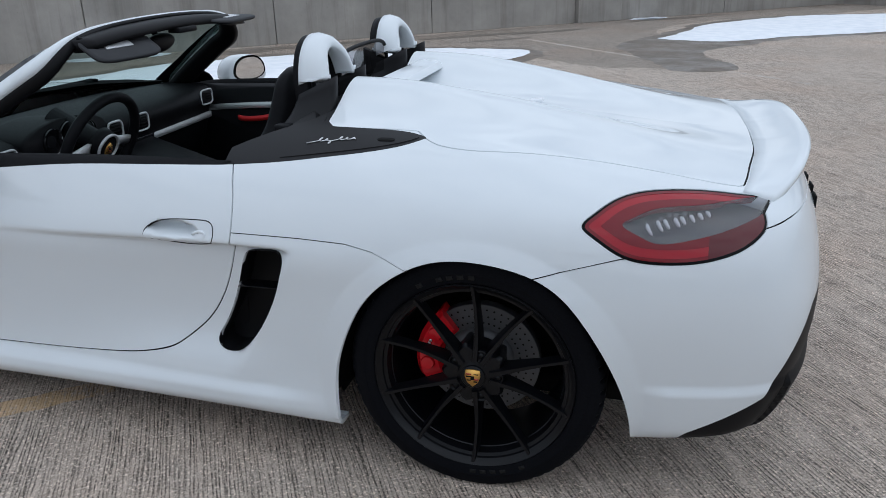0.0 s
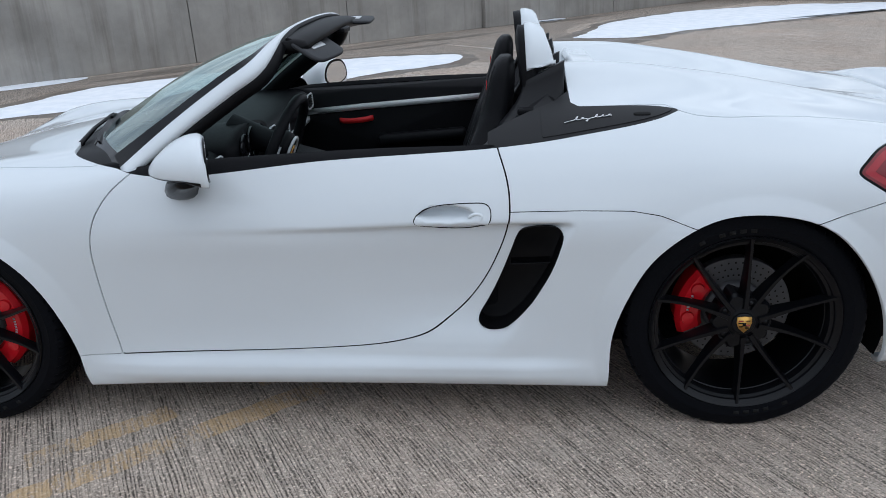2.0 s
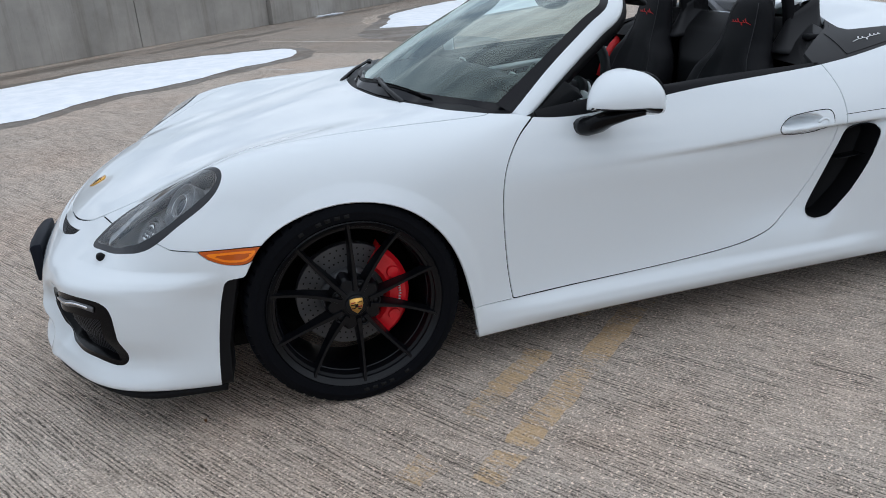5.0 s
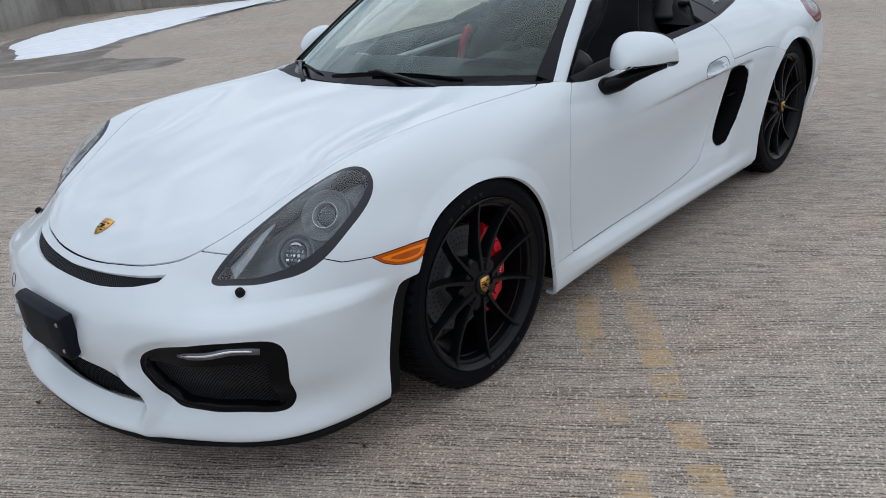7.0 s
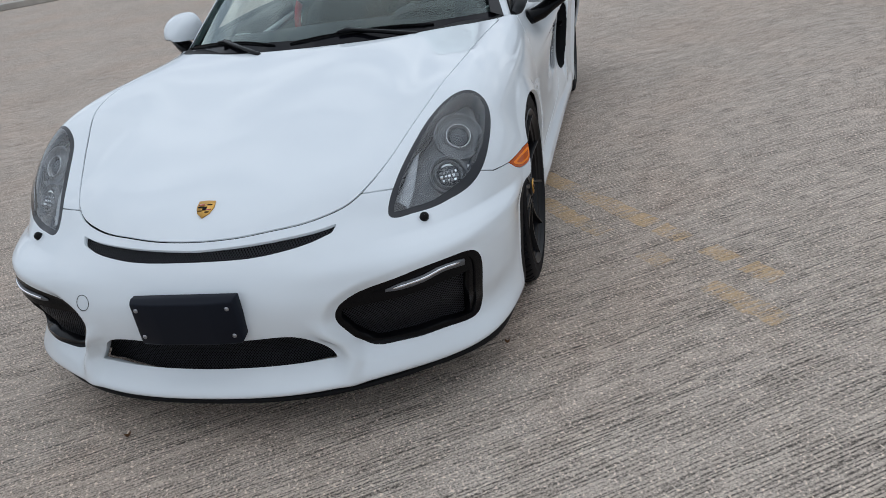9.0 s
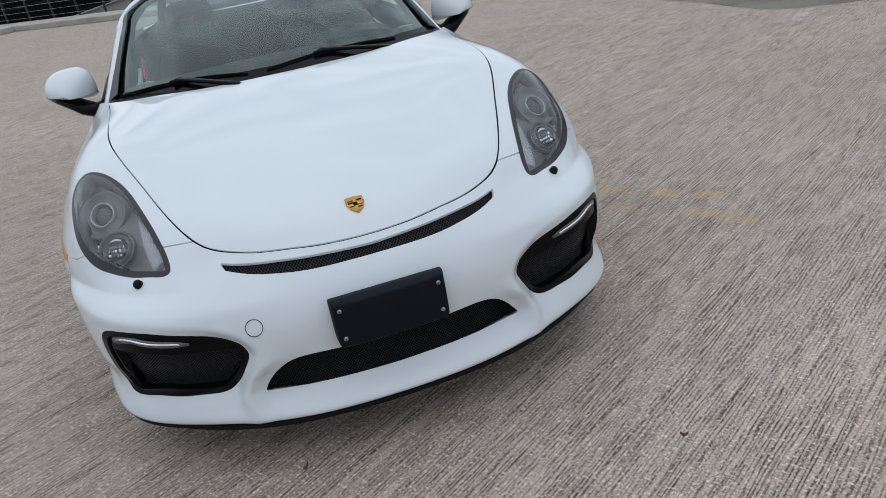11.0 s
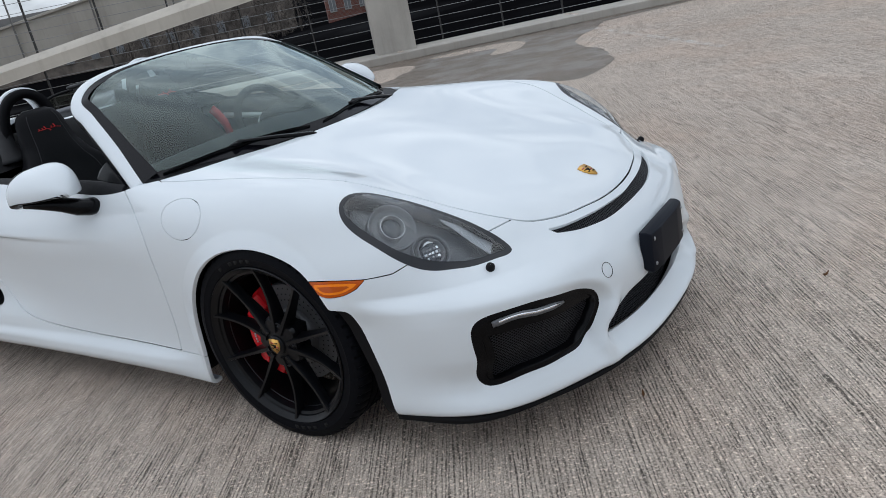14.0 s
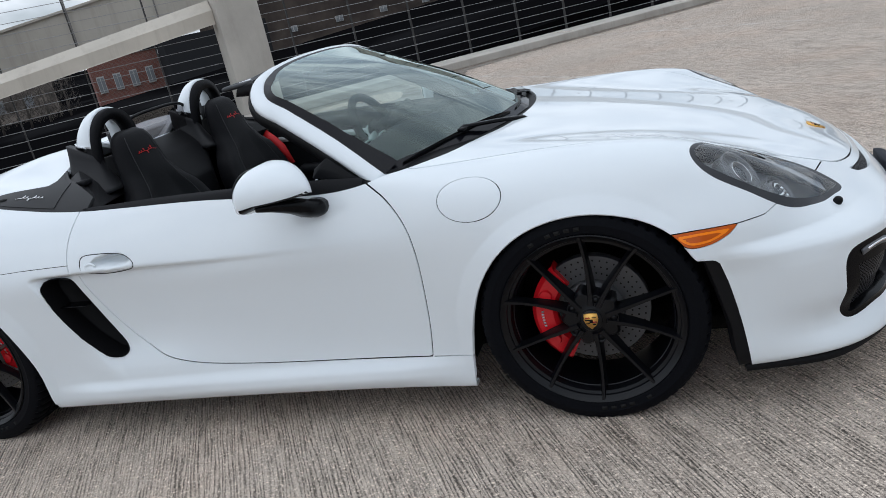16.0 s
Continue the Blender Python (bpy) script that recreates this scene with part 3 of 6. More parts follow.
# painted lines: the faded double yellow stall line and far white ones
for b0, fall, w, spans in ((.418, .052, .098, ((-.25, .28), (.30, 1.50), (1.54, 1.70), (1.80, 1.92), (2.00, 2.12))),
                           (.228, .052, .088, ((-.2, .12), (.34, .66), (.98, 1.43), (1.66, 1.78), (1.98, 2.30)))):
    bm = bmesh.new()
    for k, (a0, a1) in enumerate(spans):
        edge = [(a0 + (a1 - a0) * t, w / 2) for t in np.linspace(0, 1, 24)] + [(a1 - (a1 - a0) * t, -w / 2) for t in np.linspace(0, 1, 24)]
        ring_v = []
        for a, d in edge:
            v = Vector((a * 9, d * 30, b0 * 50 + k))
            a += .030 * noise.noise(v) + .015 * noise.noise(v * 3.1)
            d *= 1 + .35 * noise.noise(v * 1.7 + Vector((9, 0, 0))) + .25 * noise.noise(v * 4.3)
            ring_v.append(bm.verts.new(lot(a, b0 - fall * a + d, .0006)))
        f = bm.faces.new(ring_v)
        f.normal_update()
        if f.normal.z < 0:
            f.normal_flip()
    bmesh.ops.triangulate(bm, faces=bm.faces[:])
    tagged(part("yellow_line", bm, MAT["yellow_paint"], smooth=False), "worn faded yellow parking line in patches", "line", kind="structure")
for a in (1.92, 4.75, 7.9, 10.8):
    sheet_on_deck("white_line", [(a - .05, 3.9), (a + .05, 3.9), (a + .05, 8.9), (a - .05, 8.9)], .0012, MAT["white_paint"], "worn white parking line", "line", "structure")
for a in (-4.25, -6.75, -10.3, -13.3):
    sheet_on_deck("white_line", [(a - .04, -8.2), (a + .04, -8.2), (a + .04, -2.6), (a - .04, -2.6)], .0012, MAT["white_paint"], "worn white parking line", "line", "structure")

# snow and melt water by the wall, puddle by the kerb
SNOW_A = [(3.2, -8.3), (1.5, -8.1), (.3, -7.8), (-.6, -8.4), (-2.0, -8.55), (-3.2, -8.45), (-4.6, -8.05), (-5.7, -7.1), (-5.75, -6.65), (-5.2, -6.2), (-4.2, -6.25), (-3.2, -6.2), (-2.2, -6.4), (-1.2, -6.2), (-.5, -6.7), (.2, -7.0), (1.6, -7.2), (3.1, -7.5)]
SNOW_B = [(-8.4, -6.75), (-9.5, -7.4), (-10.3, -7.95), (-11.8, -8.35), (-13.6, -8.3), (-15.5, -7.2), (-16.6, -5.4), (-16.8, -3.7), (-15.6, -4.3), (-13.8, -5.0), (-12.4, -5.35), (-11.4, -5.55), (-10, -5.85), (-9.2, -5.9)]


sheet_on_deck("damp_patch", ragged([(9, -10.08), (0, -10.08), (-9, -10.08), (-17, -10.08), (-17, -8.7), (-12, -8.7), (-10, -8.3), (-8.7, -7.2), (-7.6, -5.0), (-6.9, -4.0), (-6.1, -4.5), (-5.5, -5.8), (-5.6, -7.2), (-4.2, -8.0),
                                    (0, -8.0), (3, -8.2), (9, -8.7)], .18, 300, 41), .0009, MAT["damp"], "damp darker concrete between snow and wall", "damp patch", "structure")
for k, (pts, d) in enumerate(((SNOW_A, .26), (SNOW_B, .25))):
    sheet_on_deck("wet_patch", ragged(grown(pts, d), .22, 200, 3 + k), .0016, MAT["wet"], "dark wet concrete round melting snow", "wet patch", "structure")
    sheet_on_deck("snow", ragged(pts, .16, 220, k), .006, MAT["snow"], "thin white patch of melting snow", "snow", "stuff", .035)
sheet_on_deck("snow", ragged([(-10.4, -9.95), (-11.3, -9.98), (-11.3, -9.82), (-10.5, -9.8)], .05, 60, 8), .006, MAT["snow"], "thin strip of snow at the wall", "snow", "stuff", .02)
sheet_on_deck("snow", ragged([(.3, -9.97), (-1.2, -9.97), (-1.1, -9.7), (-.3, -9.55), (.3, -9.75)], .06, 60, 9), .006, MAT["snow"], "thin strip of snow at the wall", "snow", "stuff", .02)
sheet_on_deck("wet_patch", ragged([(-7.3, -6.5), (-6.6, -5.0), (-6.3, -4.0), (-6.9, -3.75), (-7.4, -4.6), (-8.2, -5.4), (-9.4, -5.6), (-8.6, -6.9)], .1, 120, 11), .0022, MAT["wet"], "shallow melt-water puddle on the deck", "puddle", "structure")
for k, (a, b, l, w) in enumerate(((-3.5, -9.5, 1.6, .18), (-6.4, -9.2, 1.2, .16), (-7.8, -9.0, .9, .12), (-6.3, -8.4, .7, .1), (-1.9, -9.3, .8, .12), (-11.5, -9.6, 1.5, .14))):
    sheet_on_deck("wet_patch", ragged([(a - l, b), (a, b - w), (a + l, b), (a, b + w)], .16, 90, 20 + k), .0026, MAT["wet"], "dark wet streak beside the wall", "wet patch", "structure")
sheet_on_deck("wet_patch", ragged([(-4, 8.9), (-1, 8.9), (2, 8.9), (4.9, 8.9), (5.1, 8.4), (4.3, 7.2), (4.05, 6.5), (4.0, 5.6), (3.65, 4.3), (3.0, 3.95), (2.7, 4.5), (1.9, 4.45), (1.1, 4.8), (.2, 5.6), (-1.5, 6.6), (-4, 7.6)], .10, 260, 31), .0016, MAT["wet"], "broad dark puddle spreading from the kerb", "puddle", "structure")
sheet_on_deck("dry_patch", ragged([(.2, 8.1), (1.8, 8.2), (1.8, 7.4), (1.2, 6.4), (1.2, 5.3), (.6, 5.5), (.4, 6.6)], .12, 90, 33), .0024, MAT["concrete"], "dry island of concrete in the puddle", "dry patch", "structure")
sheet_on_deck("dry_patch", ragged([(2.3, 8.45), (3.4, 8.5), (3.7, 8.0), (3.3, 7.2), (3.05, 7.3), (3.2, 7.9), (2.7, 8.1)], .07, 90, 34), .0024, MAT["concrete"], "dry island of concrete in the puddle", "dry patch", "structure")
sheet_on_deck("wet_patch", [(5, 8.90), (40, 8.90), (40, 8.72), (12, 8.70), (9, 8.62), (7, 8.70), (5, 8.4)], .0021, MAT["wet"], "dark wet strip along the kerb", "wet patch", "structure")

# buildings beyond
def windows(parent, origin, n, step, w, h, rows, rise, frame_mat="window_white"):
    for r in range(rows):
        for k in range(n):
            p = (origin[0] + k * step, origin[1], origin[2] + r * rise)
            f = lot_block("window", (w, .2, h), (p[0], p[1] - .05, p[2]), MAT[frame_mat], parent)
            for dx in (-.24, .24):
                lot_block("pane", (w * .38, .06, h * .86), (p[0] + dx * w, p[1] - .17, p[2]), MAT["window_glass"], f)


stone = tagged(new("stone_building"), "weathered grey-brown stone building beyond the trees", "building")
lot_block("wall", (62, 10, 11), (-34, 136, -.4), MAT["facade_stone"], stone)
lot_block("roof", (62.6, 10.4, .4), (-34, 136, 5.3), MAT["facade_grey"], stone)
windows(stone, (-60, 130.9, -5.2), 14, 4.1, 1.3, 1.9, 2, 3.6, "facade_grey")
house = tagged(new("brick_house"), "red brick town house with white sash windows", "house")
lot_block("wall", (8.6, 9, 6.4), (6.5, 111, -1.2), MAT["brick"], house)
lot_block("roof", (9.0, 9.4, .35), (6.5, 111, 2.15), MAT["facade_dark"], house)
windows(house, (3.1, 106.5, -1.1), 4, 2.05, .95, 2.1, 1, 3)
block_b = tagged(new("office_building"), "long brown office block far beyond the rail", "building")
lot_block("wall", (75, 20, 12), (68, 180, 2.4), MAT["facade_brown"], block_b)
windows(block_b, (36, 169.9, 0), 6, 11, 1.8, 1.3, 1, 4)
block_c = tagged(new("office_building"), "pale grey office block far to the side", "building")
lot_block("wall", (40, 15, 11), (-58, 150, 1), MAT["facade_grey"], block_c)
windows(block_c, (-72, 142.4, -2), 8, 4, 2.2, 1.6, 3, 3.0)
shed = tagged(new("low_building"), "low dark building beside the brick house", "building")
lot_block("wall", (13, 8, 8), (17.4, 102, -1.4), MAT["facade_dark"], shed)
hedge_rng = random.Random(5)
for k in range(9):
    a0, b0 = -22 + k * 2.6 + hedge_rng.uniform(-.6, .6), 92 + hedge_rng.uniform(-5, 6)
    tree = tagged(new("bare_tree"), "bare brown winter tree beyond the rail", "tree", "winter trees")
    bms = []
    h = hedge_rng.uniform(5, 7.5)
    V, F = sweep([lot(a0, b0, -4.2), lot(a0 + .1, b0, -4.2 + h * .4), lot(a0, b0 + .1, -4.2 + h * .85)], ring(.16, 6), (1, 0, 0), [1, .7, .2])
    part("trunk", to_bm(V, F), MAT["bark"], tree)
    bm = bmesh.new()
    for j in range(420):
        z = hedge_rng.uniform(.18, 1.0)
        r = hedge_rng.uniform(.2, 1) * 2.0 * math.sin(math.pi * min(1, z * .8 + .15))
        t = hedge_rng.uniform(0, 2 * math.pi)
        c = lot(a0 + r * math.cos(t), b0 + r * math.sin(t), -4.2 + h * z)
        d = Vector((hedge_rng.uniform(-1, 1), hedge_rng.uniform(-1, 1), hedge_rng.uniform(.2, 1.4))) * .45
        e = Vector((.03, .03, 0))
        bm.faces.new([bm.verts.new(c - e), bm.verts.new(c + e), bm.verts.new(c + d)])
    part("crown", bm, MAT["bark"], tree)


# a few dry leaves on the deck
for k, (x, y, turn, size) in enumerate(((2.607, .62, 40, .011), (2.227, -.328, 120, .010), (1.745, .768, 70, .009))):
    bm = bmesh.new()
    rows = []
    for i in range(9):
        t = i / 8
        w = size * .42 * math.sin(math.pi * min(1, t * .92 + .05)) ** .8 * (1 + .25 * (i % 2))
        z = .004 + .010 * (t - .4) ** 2 * 4
        rows.append([bm.verts.new((size * (t - .5) * 2, w * c, z + .008 * abs(c))) for c in (-1, 0, 1)])
    for r0, r1 in zip(rows, rows[1:]):
        for c in (0, 1):
            bm.faces.new((r0[c], r1[c], r1[c + 1], r0[c + 1]))
    moved(bm, pose(x, y, 0, 0, 0, turn))
    tagged(part("dry_leaf", bm, MAT["leaf_brown"]), "curled dry brown leaf lying on the deck", "leaf", "dry leaves")

# ---- the car's skin: guide lines from the tail's middle round the left flank to the nose's middle, from the underside up ----
LINES = [
    # turned-in underside
    [(-2.05, 0, .22), (-2.03, .35, .22), (-1.96, .60, .22), (-1.88, .72, .20), (-1.66, .76, .18), (-1.24, .78, .14), (-.84, .80, .13), (-.5, .79, .13), (0, .77, .13),
     (.5, .76, .13), (.85, .78, .12), (1.24, .76, .12), (1.6, .74, .13), (1.85, .66, .13), (2.02, .48, .13), (2.10, .25, .13), (2.12, 0, .13)],
    # lower edge
    [(-2.11, 0, .25), (-2.09, .36, .25), (-2.02, .63, .24), (-1.92, .76, .22), (-1.66, .815, .195), (-1.24, .86, .15), (-.84, .865, .145), (-.5, .85, .145), (0, .835, .145),
     (.5, .825, .14), (.85, .825, .135), (1.24, .83, .13), (1.6, .825, .152), (1.935, .760, .166), (2.118, .550, .170), (2.222, .30, .168), (2.25, 0, .166)],
    # sill
    [(-2.15, 0, .36), (-2.13, .38, .36), (-2.06, .66, .35), (-1.95, .79, .33), (-1.66, .85, .30), (-1.24, .885, .27), (-.84, .875, .26), (-.5, .85, .26), (0, .83, .26),
     (.5, .815, .25), (.85, .825, .25), (1.24, .845, .25), (1.6, .835, .25), (1.925, .757, .25), (2.115, .553, .25), (2.20, .29, .25), (2.215, 0, .25)],
    # low flank
    [(-2.165, 0, .48), (-2.145, .39, .48), (-2.075, .68, .47), (-1.96, .81, .46), (-1.66, .875, .44), (-1.24, .90, .43), (-.84, .88, .42), (-.5, .85, .41), (0, .835, .41),
     (.5, .815, .41), (.85, .83, .41), (1.24, .86, .41), (1.6, .835, .41), (1.92, .75, .40), (2.115, .56, .39), (2.195, .29, .385), (2.21, 0, .385)],
    # waist
    [(-2.16, 0, .60), (-2.14, .39, .60), (-2.07, .68, .60), (-1.95, .815, .60), (-1.66, .885, .58), (-1.24, .903, .58), (-.84, .885, .57), (-.5, .86, .56), (0, .85, .56),
     (.5, .825, .56), (.85, .835, .55), (1.24, .865, .55), (1.6, .838, .54), (1.88, .735, .52), (2.07, .54, .50), (2.15, .29, .495), (2.17, 0, .495)],
    # crease
    [(-2.13, 0, .73), (-2.11, .39, .73), (-2.035, .67, .73), (-1.92, .80, .72), (-1.66, .868, .70), (-1.24, .895, .70), (-.84, .878, .69), (-.5, .862, .69), (0, .85, .685),
     (.5, .822, .685), (.85, .83, .66), (1.24, .845, .66), (1.60, .815, .64), (1.83, .72, .59), (2.0, .50, .565), (2.08, .27, .565), (2.10, 0, .565)],
    # belt
    [(-2.08, 0, .82), (-2.06, .38, .82), (-2.0, .63, .81), (-1.90, .75, .80), (-1.64, .825, .80), (-1.24, .84, .82), (-.84, .80, .83), (-.5, .785, .83), (0, .775, .835),
     (.5, .755, .83), (.85, .79, .78), (1.24, .79, .772), (1.58, .765, .752), (1.80, .685, .670), (1.95, .49, .61), (2.03, .26, .605), (2.05, 0, .60)],
    # fender crest
    [(-2.0, 0, .855), (-1.98, .36, .855), (-1.92, .57, .85), (-1.80, .67, .855), (-1.60, .73, .865), (-1.24, .73, .90), (-.84, .70, .91), (-.5, .70, .90), (0, .72, .88),
     (.5, .70, .86), (.85, .69, .84), (1.22, .70, .834), (1.52, .675, .815), (1.72, .618, .753), (1.87, .46, .672), (1.95, .25, .65), (1.97, 0, .64)],
    # bonnet and deck
    [(-1.7, 0, .88), (-1.69, .33, .885), (-1.64, .46, .89), (-1.55, .54, .90), (-1.42, .58, .92), (-1.15, .6, .945), (-.82, .57, .96), (-.5, .55, .96), (0, .5, .95),
     (.5, .52, .91), (.82, .52, .868), (1.12, .53, .842), (1.34, .50, .811), (1.50, .43, .772), (1.64, .33, .738), (1.72, .18, .725), (1.75, 0, .72)],
    [(-1.22, 0, .93), (-1.21, .19, .93), (-1.19, .27, .935), (-1.14, .31, .94), (-1.06, .33, .95), (-.92, .34, .965), (-.75, .32, .97), (-.5, .3, .98), (0, .28, .98),
     (.45, .28, .93), (.75, .28, .885), (.98, .28, .862), (1.12, .26, .845), (1.22, .22, .83), (1.30, .16, .82), (1.35, .09, .812), (1.37, 0, .81)],
    # middle
    [(-.75, 0, .96), (-.74, 0, .96), (-.72, 0, .96), (-.68, 0, .96), (-.62, 0, .965), (-.54, 0, .97), (-.45, 0, .97), (-.3, 0, .97), (0, 0, .96),
     (.3, 0, .94), (.5, 0, .92), (.65, 0, .905), (.75, 0, .895), (.82, 0, .888), (.88, 0, .882), (.93, 0, .878), (.95, 0, .876)],
]


def bump(x, a, b, c, d):
    """Rises from 0 at a to 1 at b, falls from c to 0 at d."""
    s = lambda e: e * e * (3 - 2 * e)
    return s(np.clip((x - a) / (b - a), 0, 1)) * s(np.clip((d - x) / (d - c), 0, 1))


def skin():
    P = np.array(LINES, float)
    turn = np.array([1, -1, 1.0])
    P = np.concatenate([P[:, 2:0:-1] * turn, P, P[:, -2:-4:-1] * turn], axis=1)
    P = np.concatenate([P, P[-2:-4:-1] * turn], axis=0)
    du = np.sqrt(np.linalg.norm(np.diff(P[:9], axis=1), axis=2)).mean(0)
    u = np.r_[0, np.cumsum(du)]
    us = np.linspace(u[2], u[-3], 600)
    G = spline(P.transpose(1, 0, 2), u, us)
    dv = np.sqrt(np.linalg.norm(np.diff(P[:, 2:-2], axis=0), axis=2)).mean(1)
    v = np.r_[0, np.cumsum(dv)]
    vs = np.linspace(v[0], v[-3], 230)
    G = spline(G.transpose(1, 0, 2), v, vs)
    G[:, 0, 1] = G[:, -1, 1] = 0
    G[-1, :, 1] = 0
    x, y, z = G[..., 0], G[..., 1], G[..., 2]
    # the bonnet and the rear deck are drawn tight: ripples left by the guide lines are eased out
    calm = np.clip(bump(x, .62, .9, 1.75, 2.0) + bump(x, -1.95, -1.7, -.7, -.4), 0, 1) * bump(np.abs(y), -2, -1, .60, .72) * bump(z, .62, .72, 2, 3)
    for _ in range(160):
        M = G.copy()
        M[1:-1, 1:-1] = (G[:-2, 1:-1] + G[2:, 1:-1] + G[1:-1, :-2] + G[1:-1, 2:]) / 4
        M[1:-1, 0] = G[1:-1, 0]
        G += (M - G) * calm[..., None] * .9
    x, y, z = G[..., 0], G[..., 1], G[..., 2]
    # the bonnet itself is one even crown between the fenders
    on = (x > .66) & (x < 1.92) & (np.abs(y) < .60) & (z > .60)
    basis = lambda a, b: np.stack([(a - 1.3) ** i * (b / .6) ** (2 * j) for i in range(5) for j in range(3)], axis=-1)
    fit = np.linalg.lstsq(basis(x[on], y[on]), z[on], rcond=None)[0]
    crown = bump(x, .60, .74, 1.76, 1.94) * bump(np.abs(y), -2, -1, .44, .62) * (z > .60)
    z += (basis(x, y) @ fit - z) * crown
    # the lamps lie a little below the crest of the fender
    z -= .010 * bump(x, 1.48, 1.66, 1.88, 1.97) * bump(y, .38, .52, .60, .70)
    # twin humps of the rear deck
    hump = 0.085 * bump(x, -2.05, -.95, -.5, 0) * np.exp(-((y - .32) / .16) ** 2) * bump(z, .7, .85, 2, 3)
    z += hump
    # scallop of the door, deepest where it runs into the side intake; the fender behind stands proud
    xs = x + .53 * (z - .5)
    fold = np.interp(x, [-.7, -.3, 0, .7], [.679, .678, .671, .660])
    deep = (.014 + .026 * bump(x, -3, -2, -.40, .50)) * bump(xs, -.665, -.60, -.56, .75)
    y -= deep * bump(z, .22, .45, fold - .017, fold) * (y > .5)
    # the sill sweeps out under the intake
    y += .010 * bump(xs, -.80, -.64, -.50, -.1) * bump(z, .18, .26, .28, .38) * (y > .5)
    # rolled flanges round the wheel openings
    for xc, zc, r0 in ((1.2375, .30, .376), (-1.2425, .305, .392)):
        r = np.hypot(x - xc, z - zc)
        y += .011 * np.clip(1 - (r - r0) / .050, 0, 1.2) * (y > .6) * (z > .16) * (r < r0 + .08)
    # fold along the foot of the rear bumper
    b = np.clip((.385 - z) / .025, 0, 1) * bump(z, .17, .24, .5, .6) * np.clip((-1.66 - x) / .08, 0, 1)
    x -= .013 * b * (y < .72)
    y += .013 * b * (y > .35)
    # ledge along the sill
    y += .020 * bump(z, .13, .185, .205, .245) * bump(x, -.86, -.55, .55, .88) * (y > .6)
    # front bumper, moved along the level normal: a sloping blade at the foot, a strut between the two intakes,
    # pockets round the outer intakes and a shoulder over them
    nose = np.clip((x - 1.70) / .15, 0, 1)
    nx, ny = np.gradient(y, axis=1), -np.gradient(x, axis=1)
    nl = np.maximum(np.hypot(nx, ny), 1e-9)
    nx, ny = np.where(nx < 0, -nx, nx) / nl, np.where(ny < 0, -ny, ny) / nl
    low = bump(z, .165, .238, .250, .345) * (.034 * bump(y, -2, -1, .36, .44) + .020 * bump(y, .36, .46, .74, .88))
    yr = np.interp(z, [.15, .20, .25, .29, .33, .38], [.408, .412, .418, .40, .365, .34])
    strut = np.exp(-((y - yr) / .030) ** 2) * (.022 * bump(z, .185, .235, .30, .39) + .006 * bump(z, .12, .15, .19, .24))
    flat = np.c_[y.ravel(), z.ravel()]
    far = inside(FOG, flat).reshape(y.shape)
    pocket = np.clip((.030 - far) / .045, 0, 1)
    pocket = pocket * pocket * (3 - 2 * pocket) * np.interp(y, [.36, .46, .60, .74], [.034, .030, .014, .006])
    shoulder = .007 * np.exp(-((z - .495) / .028) ** 2) * bump(y, .20, .42, .68, .82)
    # the corner stands out round the outer intake, with a ledge over it that runs back to the wheel
    corner = .031 * np.interp(z, [.19, .45, .50, .515, .535], [0, 1, 1, .75, 0]) * bump(y, .46, .66, 2, 3) * bump(x, 1.58, 1.80, 3, 4)
    corner += .014 * bump(z, .44, .52, .60, .72) * bump(x, 1.40, 1.56, 1.66, 1.86) * (y > .5)
    d = (strut + shoulder - low - pocket) * nose * (z < .60) + corner
    x += d * nx
    y += d * ny * (y > .02)
    du_ = np.gradient(G, axis=1)
    dv_ = np.gradient(G, axis=0)
    N = np.cross(du_, dv_)
    N /= np.maximum(np.linalg.norm(N, axis=2, keepdims=True), 1e-9)
    m, n = G.shape[:2]
    V = np.concatenate([G, N], axis=2).reshape(-1, 6)
    i = (np.arange(m - 1)[:, None] * n + np.arange(n - 1)[None]).ravel()
    T = np.vstack([np.c_[i, i + 1, i + n + 1], np.c_[i, i + n + 1, i + n]])
    if N[m // 2, n // 2, 1] < 0:
        V[:, 3:] *= -1
        T = T[:, ::-1]
    return Sheet(V, T)


FOG = smooth_line([(.387, .366), (.400, .394), (.428, .414), (.468, .430), (.562, .452), (.628, .465), (.70, .466), (.744, .455), (.760, .426), (.759, .369), (.749, .300), (.740, .259),
                   (.731, .243), (.708, .239), (.655, .247), (.60, .247), (.53, .247), (.482, .247), (.446, .260), (.413, .306), (.391, .346)], 140, True)
SKIN = skin()

# ---- panels: outlines in the side (x, z), top (x, y) and front (y, z) views ----
XY, XZ, YZ = [0, 1], [0, 2], [1, 2]
HEADLAMP = smooth_line([(1.972, .53), (1.937, .527), (1.893, .537), (1.838, .552), (1.758, .577), (1.67, .61), (1.615, .648), (1.58, .692), (1.565, .734), (1.583, .765),
                        (1.635, .778), (1.698, .777), (1.754, .767), (1.812, .738), (1.863, .696), (1.91, .642), (1.952, .582), (1.970, .553)], 160, True)
BONNET = np.vstack([smooth_line([(2.082, -.14), (2.086, 0), (2.078, .13), (2.063, .21), (2.04, .295), (2.005, .368), (1.976, .412), (1.94, .447), (1.882, .48), (1.813, .51),
                                 (1.73, .542), (1.64, .575), (1.55, .608), (1.43, .64), (1.25, .663), (.95, .68), (.74, .70)], 160), [(.5, .6), (.5, -.2)]])
